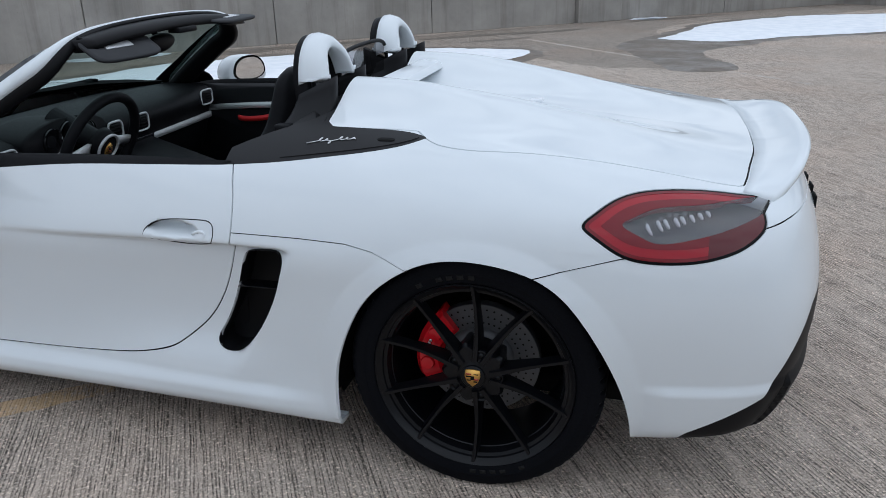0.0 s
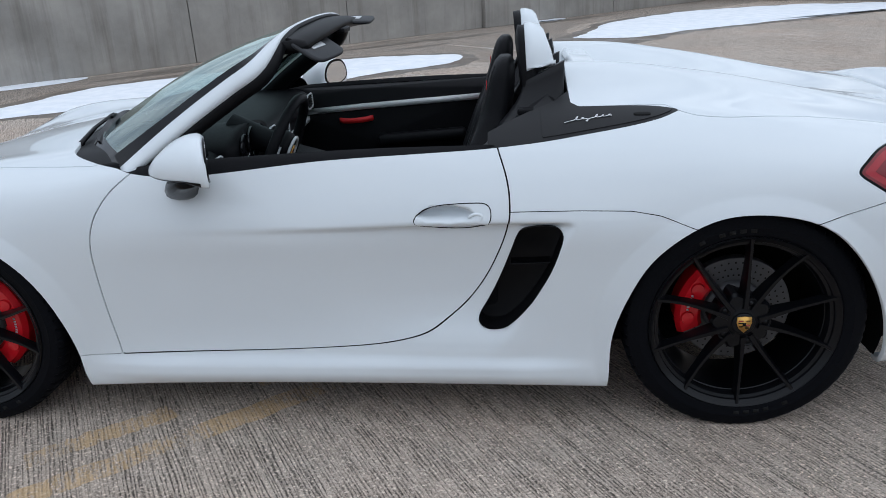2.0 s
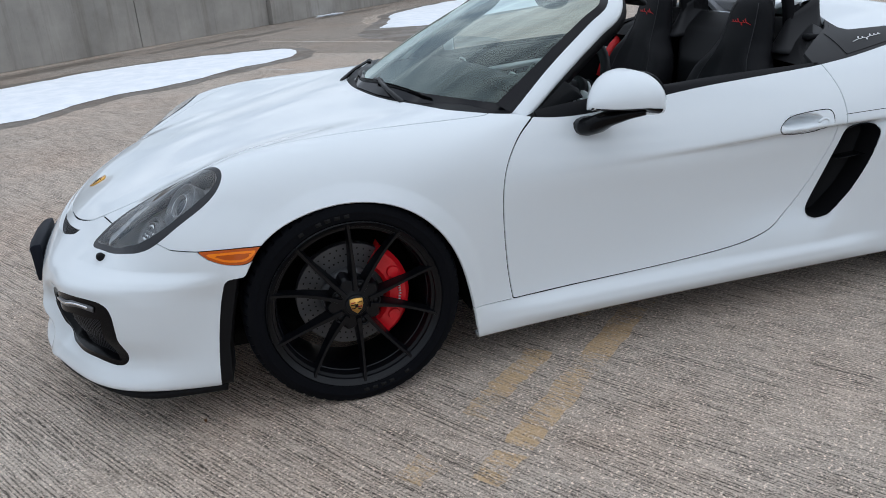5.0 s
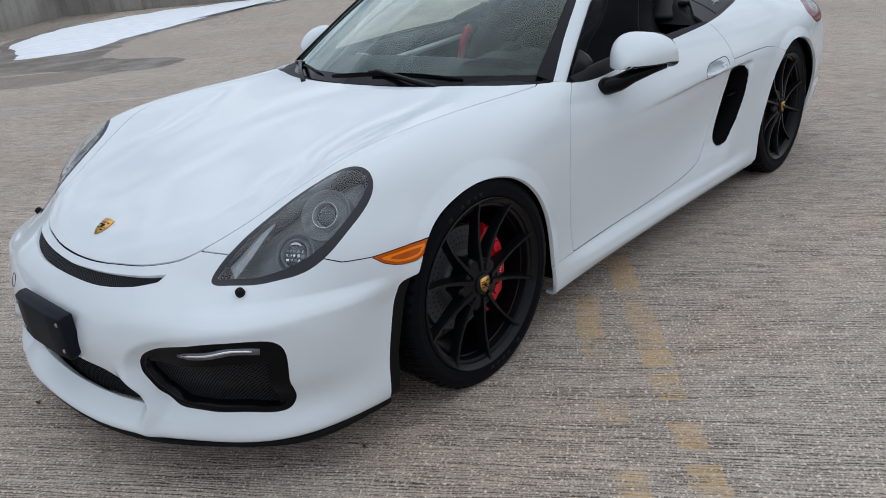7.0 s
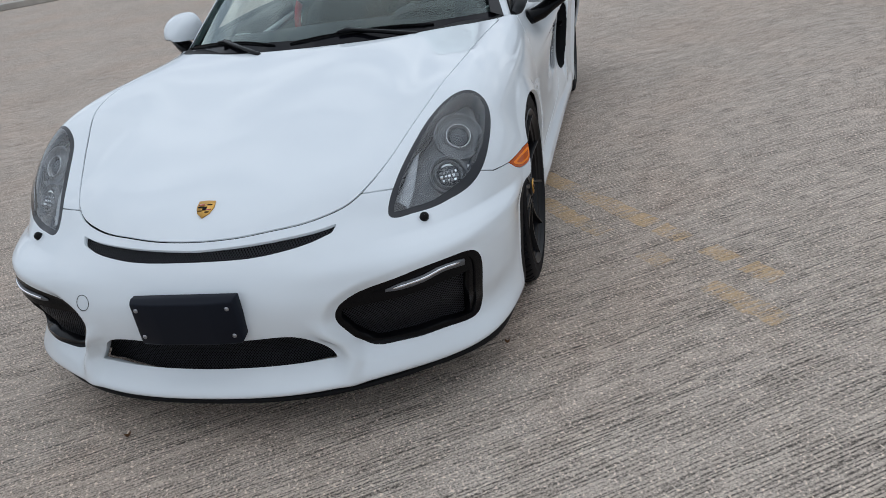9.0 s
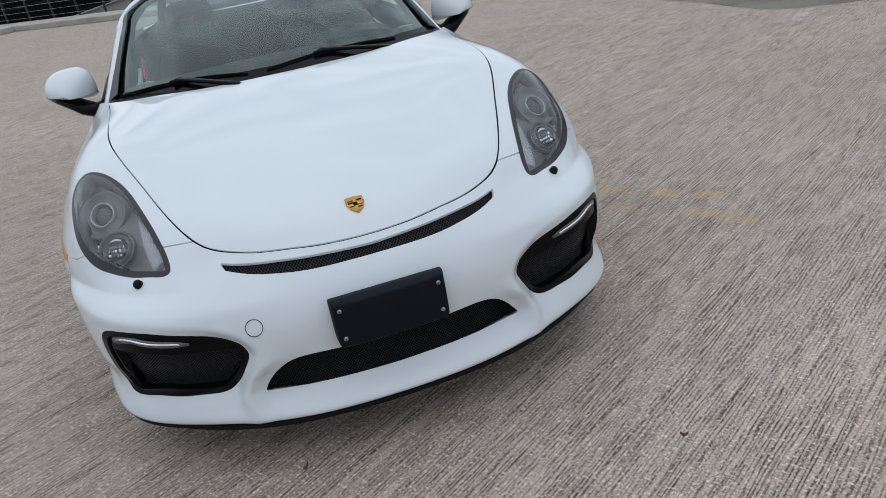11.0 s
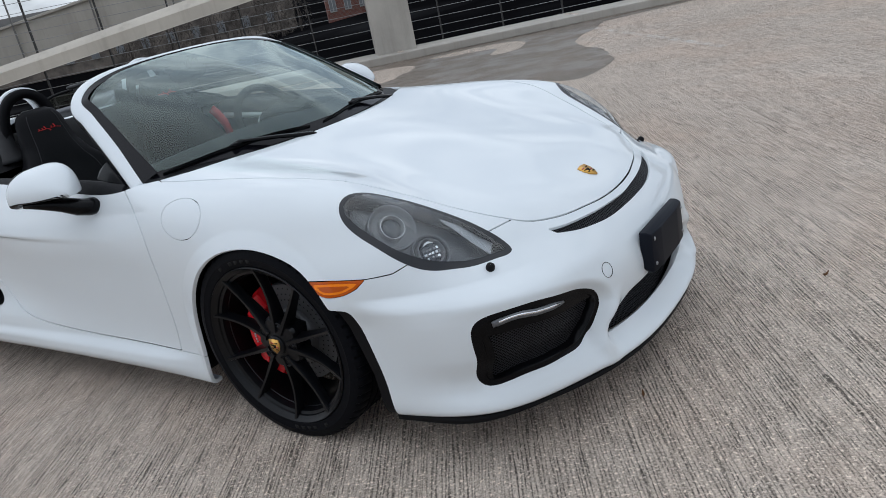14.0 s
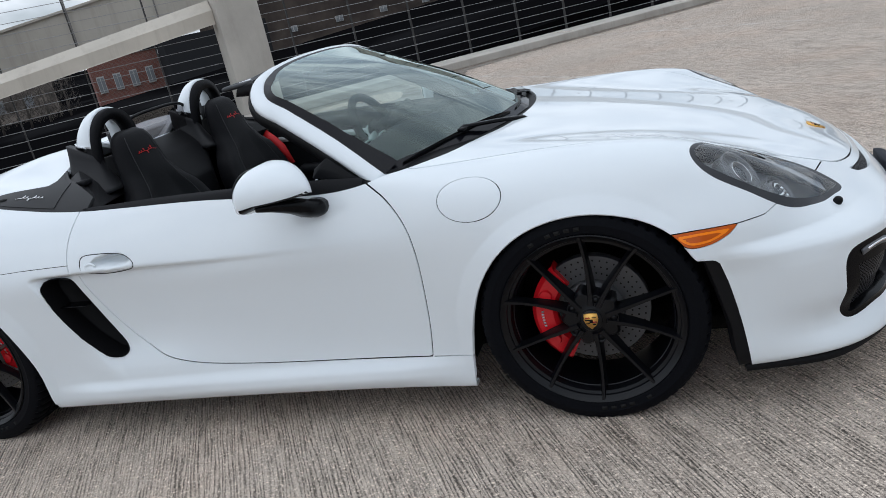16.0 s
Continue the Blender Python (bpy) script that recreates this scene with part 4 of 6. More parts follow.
OPENING = np.vstack([smooth_line([(1.014, -.14), (1.018, 0), (1.010, .12), (.980, .28), (.942, .39), (.903, .48), (.858, .585), (.79, .65), (.70, .705), (.645, .732), (.60, .752), (.23, .766),
                                  (-.17, .760), (-.49, .747)], 90),
                     smooth_line([(-.53, .744), (-.68, .732), (-.81, .716), (-.92, .70), (-1.017, .672), (-1.062, .64)], 40),
                     smooth_line([(-1.062, .63), (-1.005, .609), (-.89, .60), (-.775, .595)], 30), [(-.752, .57), (-.748, .44), (-.748, -.2)]])
SIDE_TRIM = np.vstack([[(-.50, .80), (-1.2, .80), (-1.2, .50)], [(-.752, .50), (-.70, .56), (-.50, .69)]])
DECK = np.vstack([[(-.6, -.2), (-.6, .60), (-1.03, .60)], smooth_line([(-1.06, .635), (-1.10, .664), (-1.16, .678), (-1.224, .679), (-1.326, .663), (-1.442, .645), (-1.586, .632),
                                                                       (-1.729, .632), (-1.826, .634), (-1.88, .626)], 80),
                  smooth_line([(-1.892, .612), (-1.905, .55), (-1.920, .45), (-1.944, .30), (-1.955, .13), (-1.958, 0), (-1.955, -.13)], 50)])
SLOT = np.vstack([smooth_line([(2.107, -.05), (2.107, 0), (2.10, .11), (2.084, .22), (2.052, .333), (2.02, .397)], 60),
                  smooth_line([(2.046, .387), (2.080, .331), (2.108, .252), (2.127, .146), (2.133, 0), (2.133, -.05)], 60)])
INTAKE = np.vstack([smooth_line([(-.1, .325), (0, .325), (.14, .328), (.22, .334), (.27, .333), (.305, .32), (.335, .292), (.372, .243)], 70),
                    smooth_line([(.362, .238), (.28, .235), (.17, .231), (0, .228), (-.1, .228)], 40)])
INDICATOR = np.vstack([smooth_line([(1.672, .594), (1.58, .5935), (1.488, .593)], 12), smooth_line([(1.512, .567), (1.537, .551), (1.565, .547), (1.60, .5505), (1.645, .570)], 24)])
VENT = smooth_line([(-.589, .645), (-.612, .656), (-.658, .660), (-.699, .655), (-.713, .638), (-.707, .604), (-.689, .55), (-.660, .488), (-.624, .427), (-.581, .372), (-.538, .337),
                    (-.492, .328), (-.464, .341), (-.460, .363), (-.479, .400), (-.512, .461), (-.543, .533), (-.568, .600)], 120, True)
DOOR = np.vstack([smooth_line([(-.47, .97), (-.516, .90), (-.539, .844), (-.554, .796), (-.561, .74), (-.555, .663), (-.52, .562), (-.481, .486), (-.423, .409), (-.359, .354),
                               (-.305, .318), (-.231, .294), (-.12, .275), (.145, .257), (.45, .248), (.707, .243)], 150),
                  smooth_line([(.709, .247), (.725, .373), (.734, .519), (.733, .612), (.72, .68), (.694, .734), (.656, .782), (.62, .812), (.575, .845), (.50, .90)], 90)])
HANDLE = smooth_line([(-.282, .686), (-.309, .717), (-.376, .732), (-.458, .735), (-.499, .728), (-.507, .703), (-.499, .676), (-.465, .659), (-.374, .657), (-.308, .668)], 90, True)
ARCH_F = np.vstack([[(.82, 0)], smooth_line([(.843, .18), (.85, .25), (.876, .37), (.922, .487), (.992, .58), (1.088, .645), (1.21, .675), (1.325, .669), (1.43, .636), (1.495, .594),
                                              (1.530, .552), (1.553, .512)], 90), smooth_line([(1.575, .508), (1.602, .502), (1.614, .490)], 8), smooth_line([(1.633, .426), (1.656, .312), (1.672, .183), (1.677, .10), (1.68, 0)], 30)])
ARCH_R = smooth_line([(-.84, -.1), (-.848, .157), (-.85, .275), (-.867, .371), (-.92, .501), (-.981, .589), (-1.099, .673), (-1.238, .699), (-1.407, .666), (-1.517, .576),
                      (-1.617, .397), (-1.653, .276), (-1.662, .19), (-1.665, -.1)], 140)
TAIL = np.vstack([smooth_line([(-1.936, .224), (-1.939, .185), (-1.922, .150), (-1.878, .108), (-1.803, .073), (-1.739, .059), (-1.675, .054), (-1.609, .062), (-1.554, .090),
                               (-1.520, .112), (-1.511, .124), (-1.516, .139), (-1.535, .160), (-1.571, .198), (-1.622, .233), (-1.702, .258), (-1.811, .273), (-1.89, .276),
                               (-1.96, .286)], 140)])


def view(axes, outline, ok=None):
    """One number a vertex: the signed distance from the outline in that view, far outside where ok is false."""
    def f(V):
        d = inside(outline, V[:, axes])
        return d if ok is None else np.where(ok(V), d, np.maximum(np.abs(d), .05))
    return f


def tail_view(V):
    d = inside(TAIL, np.c_[V[:, 0], .8 * V[:, 2] - .6 * V[:, 1]])
    return np.where((V[:, 1] > .5) & (V[:, 2] > .6), d, .5)


def seam(xs, zs):
    return lambda V: V[:, 2] - np.interp(V[:, 0], xs, zs)


GAPS = []


def carve(sheet, f, gap=.0024):
    """The sheet inside and outside of an outline, with a shut line left between."""
    a, rest = sheet.cut(f(sheet.V) + gap)
    band, b = rest.cut(f(rest.V) - gap)
    if len(band.T):
        GAPS.append(band)
    return a, b


rest = SKIN
hole, rest = rest.cut(view(XY, OPENING, lambda V: V[:, 2] > .7)(rest.V))
side_trim, _ = hole.cut(view(XY, SIDE_TRIM)(hole.V))
flank = lambda V: V[:, 1] > .45
arch_f, rest = rest.cut(view(XZ, ARCH_F, flank)(rest.V))
_, rest = rest.cut(view(XZ, ARCH_R, flank)(rest.V))
bonnet, rest = carve(rest, view(XY, BONNET, lambda V: (V[:, 2] > .5) & (V[:, 0] > .6)))
deck, rest = carve(rest, view(XY, DECK, lambda V: (V[:, 2] > .7) & (V[:, 0] < -.7)))
headlamp, rest = rest.cut(view(XY, HEADLAMP, lambda V: V[:, 2] > .45)(rest.V))
tail, rest = carve(rest, tail_view, .0015)
indicator, rest = carve(rest, view(XZ, INDICATOR, flank), .0012)
slot, rest = rest.cut(view(XY, SLOT, lambda V: V[:, 2] > .45)(rest.V))
fog, rest = rest.cut(view(YZ, FOG, lambda V: V[:, 0] > 1.7)(rest.V))
intake, rest = rest.cut(view(YZ, INTAKE, lambda V: V[:, 0] > 1.9)(rest.V))
vent, rest = rest.cut(view(XZ, VENT, flank)(rest.V))
handle, rest = carve(rest, view(XZ, HANDLE, flank), .0015)
door, rest = carve(rest, view(XZ, DOOR, flank))
front, rest = rest.cut(1.0 - rest.V[:, 0] + .27)
bumper_f, fender_a = carve(front, seam([1.3, 1.67, 1.743, 1.775, 1.9, 1.95, 2.0, 2.4], [.593, .594, .600, .615, .626, .632, .66, .9]), .0016)
rear, rest = rest.cut(rest.V[:, 0] + 1.24)
bumper_r, fender_r = carve(rear, seam([-2.3, -2.0, -1.9, -1.6, -1.407, -1.2], [.79, .79, .78, .7215, .669, .62]), .0016)
splitter, bumper_f = bumper_f.cut(bumper_f.V[:, 2] - .142)
diffuser, bumper_r = bumper_r.cut(bumper_r.V[:, 2] - np.interp(bumper_r.V[:, 0], [-2.2, -2.085, -1.98, -1.80, -1.7], [.62, .56, .345, .235, .10]))
mid_a, mid_b = rest.cut(rest.V[:, 0] - .2)
wing_low, sill = carve(mid_b, lambda V: np.interp(V[:, 0], [.3, .704, .708, 1.3], [.32, .32, .2425, .2405]) - V[:, 2], .0016)
fender_f = fender_a.plus(wing_low)
quarter_up, quarter_low = carve(mid_a, lambda V: np.interp(V[:, 0], [-1.3, -1.067, -.979, -.903, -.764, -.55, .3], [.60, .664, .697, .7095, .711, .709, .709]) - V[:, 2], .0012)
fender_r = fender_r.plus(quarter_up)
quarter_low = quarter_low.plus(sill)

# ---- the car's panels, lamps and trim ----
car = tagged(new("car"), "glossy white two-seat open sports roadster with black wheels", "car")
PAINT, BLACK = MAT["paint"], MAT["black_plastic"]
both = lambda s: s.plus(s.flip())


def nearest_on_skin(p):
    d = ((SKIN.V[:, :3] - np.asarray(p)) ** 2).sum(1)
    v = SKIN.V[d.argmin()]
    return Vector(v[:3]), Vector(v[3:6])


def on_skin(p, s=1):
    """A pose on the skin near p (mirrored for s = -1) with z along the outward normal."""
    q, n = nearest_on_skin((p[0], abs(p[1]), p[2]))
    q.y *= s
    n.y *= s
    rot = n.to_track_quat('Z', 'Y').to_matrix().to_4x4()
    return Matrix.Translation(q) @ rot


FLANK = SKIN.V[(SKIN.V[:, 1] > .55) & (SKIN.V[:, 2] > .5)]


def flank_y(x, z):
    """How far out the flank lies at x, z, smoothed over a few near places."""
    d = (FLANK[:, 0] - x) ** 2 + (FLANK[:, 2] - z) ** 2
    k = np.argsort(d)[:6]
    w = 1 / (d[k] + 2e-5)
    return float((FLANK[k, 1] * w).sum() / w.sum())


bonnet_ob = both(bonnet).mesh("bonnet", PAINT, car, lip=.012)
deck_ob = both(deck).mesh("rear_deck", PAINT, car, lip=.02)
front_bumper = both(bumper_f).mesh("front_bumper", PAINT, car, lip=.030)
rear_bumper = both(bumper_r).mesh("rear_bumper", PAINT, car, lip=.014)
both(splitter).mesh("front_lip", BLACK, front_bumper, "matt black lip", lip=.01)
both(diffuser).mesh("rear_skirt", BLACK, rear_bumper, "matt black skirt", lip=.01)
g = GAPS[0]
for b in GAPS[1:]:
    g = g.plus(b)
both(g).sunk(.007).mesh("shut_line", MAT["void"], car)

# bumper openings: slot under the bonnet, middle intake
both(slot).sunk(.014).mesh("upper_grille", MAT["mesh_black"], front_bumper, "black honeycomb mesh")
both(intake).sunk(.052).mesh("lower_grille", MAT["mesh_black"], front_bumper, "black honeycomb mesh")


def inset(sheet, outline, axes, d, qmap=None):
    """Splits a cut-out into a border of width d and the rest."""
    f = inside(outline, sheet.V[:, axes] if qmap is None else qmap(sheet.V)) + d
    return sheet.cut(f)


FOG_IN, FOG_RIM = inset(fog, FOG, YZ, .015)
FOG_MESH, FOG_TOP = FOG_IN.cut(np.maximum(FOG_IN.V[:, 2] - np.interp(FOG_IN.V[:, 1], [.40, .54, .66, .74], [.378, .392, .408, .403]),
                                          FOG_IN.V[:, 1] - np.interp(FOG_IN.V[:, 2], [.24, .32, .41], [.712, .724, .738])))
LAMP_IN, LAMP_RIM = inset(headlamp, HEADLAMP, XY, .014)
tail_q = lambda V: np.c_[V[:, 0], .8 * V[:, 2] - .6 * V[:, 1]]
TAIL_IN, TAIL_RIM = inset(tail, TAIL, XY, .006, tail_q)
INSERT = smooth_line([(-1.604, .139), (-1.628, .160), (-1.665, .186), (-1.726, .206), (-1.788, .220), (-1.835, .238), (-1.89, .262), (-1.955, .282), (-1.962, .268), (-1.922, .211),
                      (-1.864, .166), (-1.808, .136), (-1.749, .114), (-1.707, .103), (-1.676, .103), (-1.64, .117)], 120, True)
TAIL_DARK, TAIL_RED = TAIL_IN.cut(inside(INSERT, tail_q(TAIL_IN.V)))

FLAP = lambda V: (np.sqrt(((V[:, 0] - .93) / .1) ** 2 + (((V[:, 1] + .807) ** 2 + (V[:, 2] - .753) ** 2) / .0705 ** 2)) - 1) * .08

def pen_script(n, w, h):
    """A slanted pen line with loops, as (along, up) pairs: a long lead-in and six strokes, the first and the fourth tall."""
    out = []
    for t in np.linspace(0, 1, n):
        k = int(min(5, t * 6))
        tall = (1.0, .55, -.85, .9, .5, .45)[k]
        a = 2 * math.pi * 6 * t
        up = h * (.28 + .5 * tall * (1 - math.cos(a)) * .5)
        out.append((w * t + .10 * w * math.sin(a) * .55 + .45 * up, up))
    return [(-.16 * w, .10 * h)] + out


for s in (1, -1):
    q = (lambda a: a) if s == 1 else (lambda a: a.flip())
    wing = q(fender_f)
    fender = None
    if s == -1:
        GAPS.clear()
        flap, wing = carve(wing, FLAP, .0014)
        fender = wing.mesh("front_fender", PAINT, car, lip=.014)
        flap.mesh("fuel_flap", PAINT, fender, lip=.008)
        GAPS[0].sunk(.006).mesh("flap_gap", MAT["void"], fender)
    else:
        fender = wing.mesh("front_fender", PAINT, car, lip=.014)
    q(fender_r).mesh("rear_fender", PAINT, car, lip=.014)
    q(quarter_low).mesh("side_sill", PAINT, car, lip=.014)
    door_ob = q(door).mesh("door", PAINT, car, lip=.014)
    # handle: a bowl with a grip bar across it
    hs = q(handle)
    e = np.sqrt(((hs.V[:, 0] + .372) / .082) ** 2 + ((hs.V[:, 2] - .707 - .02 * (hs.V[:, 0] + .372)) / .018) ** 2)
    bowl = Sheet(hs.V.copy(), hs.T)
    bowl.V[:, 1] -= s * .052 * np.clip(1 - e ** 2, 0, 1) ** .5
    bowl.V[:, 1] += s * .003 * np.clip(1 - np.abs((hs.V[:, 2] - .682) / .018) ** 2, 0, 1)
    n0 = bowl.V.copy()
    fn = np.cross(n0[bowl.T[:, 1], :3] - n0[bowl.T[:, 0], :3], n0[bowl.T[:, 2], :3] - n0[bowl.T[:, 0], :3])
    acc = np.zeros((len(n0), 3))
    for k in range(3):
        np.add.at(acc, bowl.T[:, k], fn)
    bowl.V[:, 3:6] = acc / np.maximum(np.linalg.norm(acc, axis=1, keepdims=True), 1e-12)
    dh = bowl.mesh("door_handle", PAINT, door_ob, lip=.008)
    line = [(a, s * flank_y(a, b), b) for a, b in HANDLE[::2]]
    V, F = sweep(np.array(line + line[:1]), [(-.0011, -.002), (-.0011, .0008), (.0011, .0008), (.0011, -.002)], (0, s, .1), caps=False)
    part("handle_joint", to_bm(V, F), MAT["seam"], dh)
    grip = smooth_line([(-.300, .680), (-.35, .674), (-.42, .675), (-.475, .683), (-.480, .700), (-.455, .703), (-.440, .694)], 40)
    V, F = sweep([(x, s * (flank_y(x, z) - .001), z) for x, z in grip], ring(.0050, 8), (0, s, .1), np.r_[.3, .7, np.ones(36), .7, .3])
    part("handle_grip", to_bm(V, F), PAINT, dh)
    tr = q(side_trim).mesh("side_trim", MAT["trim_black"], car, "matt black triangular trim panel", lip=.012)
    fd = np.maximum(inside(OPENING, side_trim.V[:, XY]), inside(SIDE_TRIM, side_trim.V[:, XY])) + .013
    raised, _ = side_trim.cut(np.maximum(fd, side_trim.V[:, 0] + .66))
    q(raised).sunk(-.0025).mesh("trim_field", MAT["trim_black"], tr, "raised field of the trim panel", lip=.006)
    # script on the trim, drawn as plain strokes
    wave = []
    for a, up in pen_script(110, .118, .034):
        x = -.745 - (a if s == 1 else .118 - a) * 1.0
        yk = .676 - .10 * (-.745 - x) - up * .75
        p, nn = nearest_on_skin((x, yk, .90 + .4 * up))
        wave.append((x, s * (yk + .002), p.z + .0045 + (p.y - yk) * .42))
    V, F = sweep(wave, [(-.0011, -.0006), (-.0011, .0012), (.0011, .0012), (.0011, -.0006)], (0, .5 * s, .8))
    part("script_stroke", to_bm(V, F), MAT["silver"], tr, "silver stroke")
    latch = on_skin((-.952, .655, .938), s)
    part("latch_recess", moved(to_bm(*stack([[(Vector((x * .025, y * .0085, z))) for x, y in ring(1, 20, 1, 1, 3)] for z in (-.004, .0036)])), latch), MAT["void"], tr)
    # side intake
    vb = q(vent)
    duct = vb.sunk(.075).mesh("side_intake", BLACK, car, "deep black side air intake")
    edge = smooth_line(VENT[::6], 60, True)
    y0 = lambda x, z: nearest_on_skin((x, .86, z))[0].y
    V, F = [], []
    for k, (x, z) in enumerate(edge):
        y = y0(x, z)
        V += [(x, s * (y + .0005), z), (x * .985 - .009, s * (y - .085), z * .985 + .0075)]
    n = len(edge)
    F = [(2 * i, 2 * ((i + 1) % n), 2 * ((i + 1) % n) + 1, 2 * i + 1) for i in range(n)]
    pydata("intake_wall", V, F, BLACK, duct)
    part("intake_blade", block((.118, .050, .004), (-.620, s * .820, .545), .0015, (0, 1, 0)), MAT["black_gloss"], duct)
    # headlamp
    housing = q(headlamp).sunk(.055).mesh("headlamp", MAT["lamp_grey"], car, "clear headlamp with grey inner housing")
    q(LAMP_IN).mesh("lens", MAT["glass"], housing, lip=.0)
    q(LAMP_RIM).mesh("gasket", MAT["gasket"], housing, "dark grey printed lens border", lip=.05)
    face = Vector((.72, .30 * s, .62)).normalized()
    turn = face.to_track_quat('Z', 'Y').to_matrix().to_4x4()
    UP, LOW = Vector((1.693, .688 * s, .692)), Vector((1.795, .668 * s, .615))
    for c, r0, r1 in ((UP, .072, .034), (LOW, .056, .037)):
        M = Matrix.Translation(c) @ turn @ pose(0, 0, 0, 90)
        part("reflector", moved(to_bm(*lathe([(r0, -.030), (r0, .002), (r0 - .002, .005), (r0 - .005, .004), (r0 - .010, -.006), (r1 + .016, -.012), (r1 + .006, -.004), (r1 + .002, .006), (r1, .006), (r1 - .002, -.008),
                                              (.001, -.012)], 56)), M), MAT["lamp_mid"], housing)
        bm = bmesh.new()
        bmesh.ops.create_uvsphere(bm, u_segments=32, v_segments=16, radius=r1 - .003)
        part("projector_lens", moved(bm, M @ Matrix.Translation((0, -.010, 0)) @ Matrix.Diagonal((1, .5, 1, 1))), MAT["lens_ball"], housing)
    M = Matrix.Translation(UP) @ turn @ pose(0, 0, 0, 90)
    tv, tf = lathe([(.0355 + .0011 * math.cos(a), .0011 * math.sin(a) + .007) for a in np.linspace(0, 2 * np.pi, 9)[:-1]], 56, True)
    part("trim_ring", moved(to_bm(tv, tf), M), MAT["chrome"], housing, "bright chrome ring")
    for r, lift in ((.0705, .005), (.058, -.003)):
        tv, tf = lathe([(r + .0008 * math.cos(a), .0008 * math.sin(a) + lift) for a in np.linspace(0, 2 * np.pi, 7)[:-1]], 56, True)
        part("tube_ring", moved(to_bm(tv, tf), M), MAT["lamp_edge"], housing)
    M = Matrix.Translation(LOW) @ turn @ pose(0, 0, 0, 90)
    for r, lift in ((.0545, .005), (.0385, .007)):
        tv, tf = lathe([(r + .0009 * math.cos(a), .0009 * math.sin(a) + lift) for a in np.linspace(0, 2 * np.pi, 7)[:-1]], 56, True)
        part("tube_ring", moved(to_bm(tv, tf), M), MAT["lamp_edge"], housing)
    # cut facets of the lower lamp: staggered bright bars, and a bright crescent under them
    facet = random.Random(3)
    for row, (zc, wide) in enumerate(((.018, 4), (.006, 5), (-.006, 5))):
        for k in range(wide):
            xk = (k - (wide - 1) / 2) * .0115 + facet.uniform(-.002, .002)
            part("lens_facet", moved(block((facet.uniform(.006, .0095), .003, facet.uniform(.005, .010)), (xk, .006 - 4 * (xk * xk + zc * zc), zc), .0008, (facet.uniform(-25, 25), facet.uniform(-12, 12), facet.uniform(-30, 30))), M),
                 MAT["chrome"] if facet.random() < .6 else MAT["lamp_edge"], housing)
    arc = [(.027 * math.cos(a), .007, .027 * math.sin(a)) for a in np.radians(np.linspace(232, 308, 14))]
    V, F = sweep(arc, ring(.0034, 8, 1, .5), (0, 1, 0), np.sin(np.linspace(.25, np.pi - .25, 14)))
    part("bright_crescent", moved(to_bm(V, F), M), MAT["white_lens"], housing)
    # ribbed clear band along the inner edge, towards the nose
    spots = [nearest_on_skin((x, y, z)) for x, y, z in ((1.795, .593, .69), (1.840, .583, .66), (1.885, .571, .627), (1.930, .558, .595))]
    line = smooth_line([tuple(p) for p, _ in spots], 24)
    tilt = sum((nn for _, nn in spots), Vector()).normalized()
    over = Vector((.55, .85, 0))
    over = (over - tilt * over.dot(tilt)).normalized()
    V, F = [], []
    for k, p in enumerate(line):
        wk = float(np.interp(k, [0, 9, 23], [.003, .014, .021]))
        for u in np.linspace(-1, 1, 7):
            q0 = Vector(p) + over * (wk * u) - tilt * (.013 + .0006 * ((k + int(3 * u)) % 3) + .003 * u * u)
            V.append((q0.x, s * q0.y, q0.z))
    F = [(i * 7 + j, i * 7 + j + 1, (i + 1) * 7 + j + 1, (i + 1) * 7 + j) for i in range(23) for j in range(6)]
    part("reflector_band", to_bm(V, F), MAT["lamp_clear_white"], housing, "ribbed clear light band", smooth=False)
    side = Matrix.Translation((1.752, .735 * s, .618)) @ turn
    for k in range(5):
        part("side_facet", moved(block((.006, .020, .004), (-.016 + .008 * k, 0, 0), .001, (0, 25, 0)), side), MAT["silver"], housing)
    # tail lamp: red loop round a smoked insert that runs out at the rear tip, deep red block under the tip
    tl = q(tail).sunk(.030).mesh("tail_lamp", MAT["tail_dark"], car, "red and smoked rear lamp cluster")
    rv_ = tail_q(TAIL_RED.V)
    deep, bright = TAIL_RED.cut(np.maximum(rv_[:, 0] + 1.806, rv_[:, 1] - np.interp(-rv_[:, 0], [1.80, 1.86, 1.92, 1.97], [.14, .165, .212, .28])))
    tube, bright = bright.cut(np.abs(inside(TAIL, tail_q(bright.V)) + .024) - .010)
    q(bright).mesh("red_lens", MAT["red_lens"], tl, lip=.02)
    q(tube).sunk(.0008).mesh("light_tube", MAT["red_tube"], tl, "brighter red light loop", lip=.01)
    q(deep).sunk(.0006).mesh("fog_lens", MAT["red_deep"], tl, "deep red fog lamp lens", lip=.02)
    q(TAIL_DARK).sunk(.0008).mesh("smoked_lens", MAT["lamp_clear"], tl, "clear smoked lens", lip=.004)
    q(TAIL_RIM).mesh("gasket", MAT["black_gloss"], tl, lip=.02)
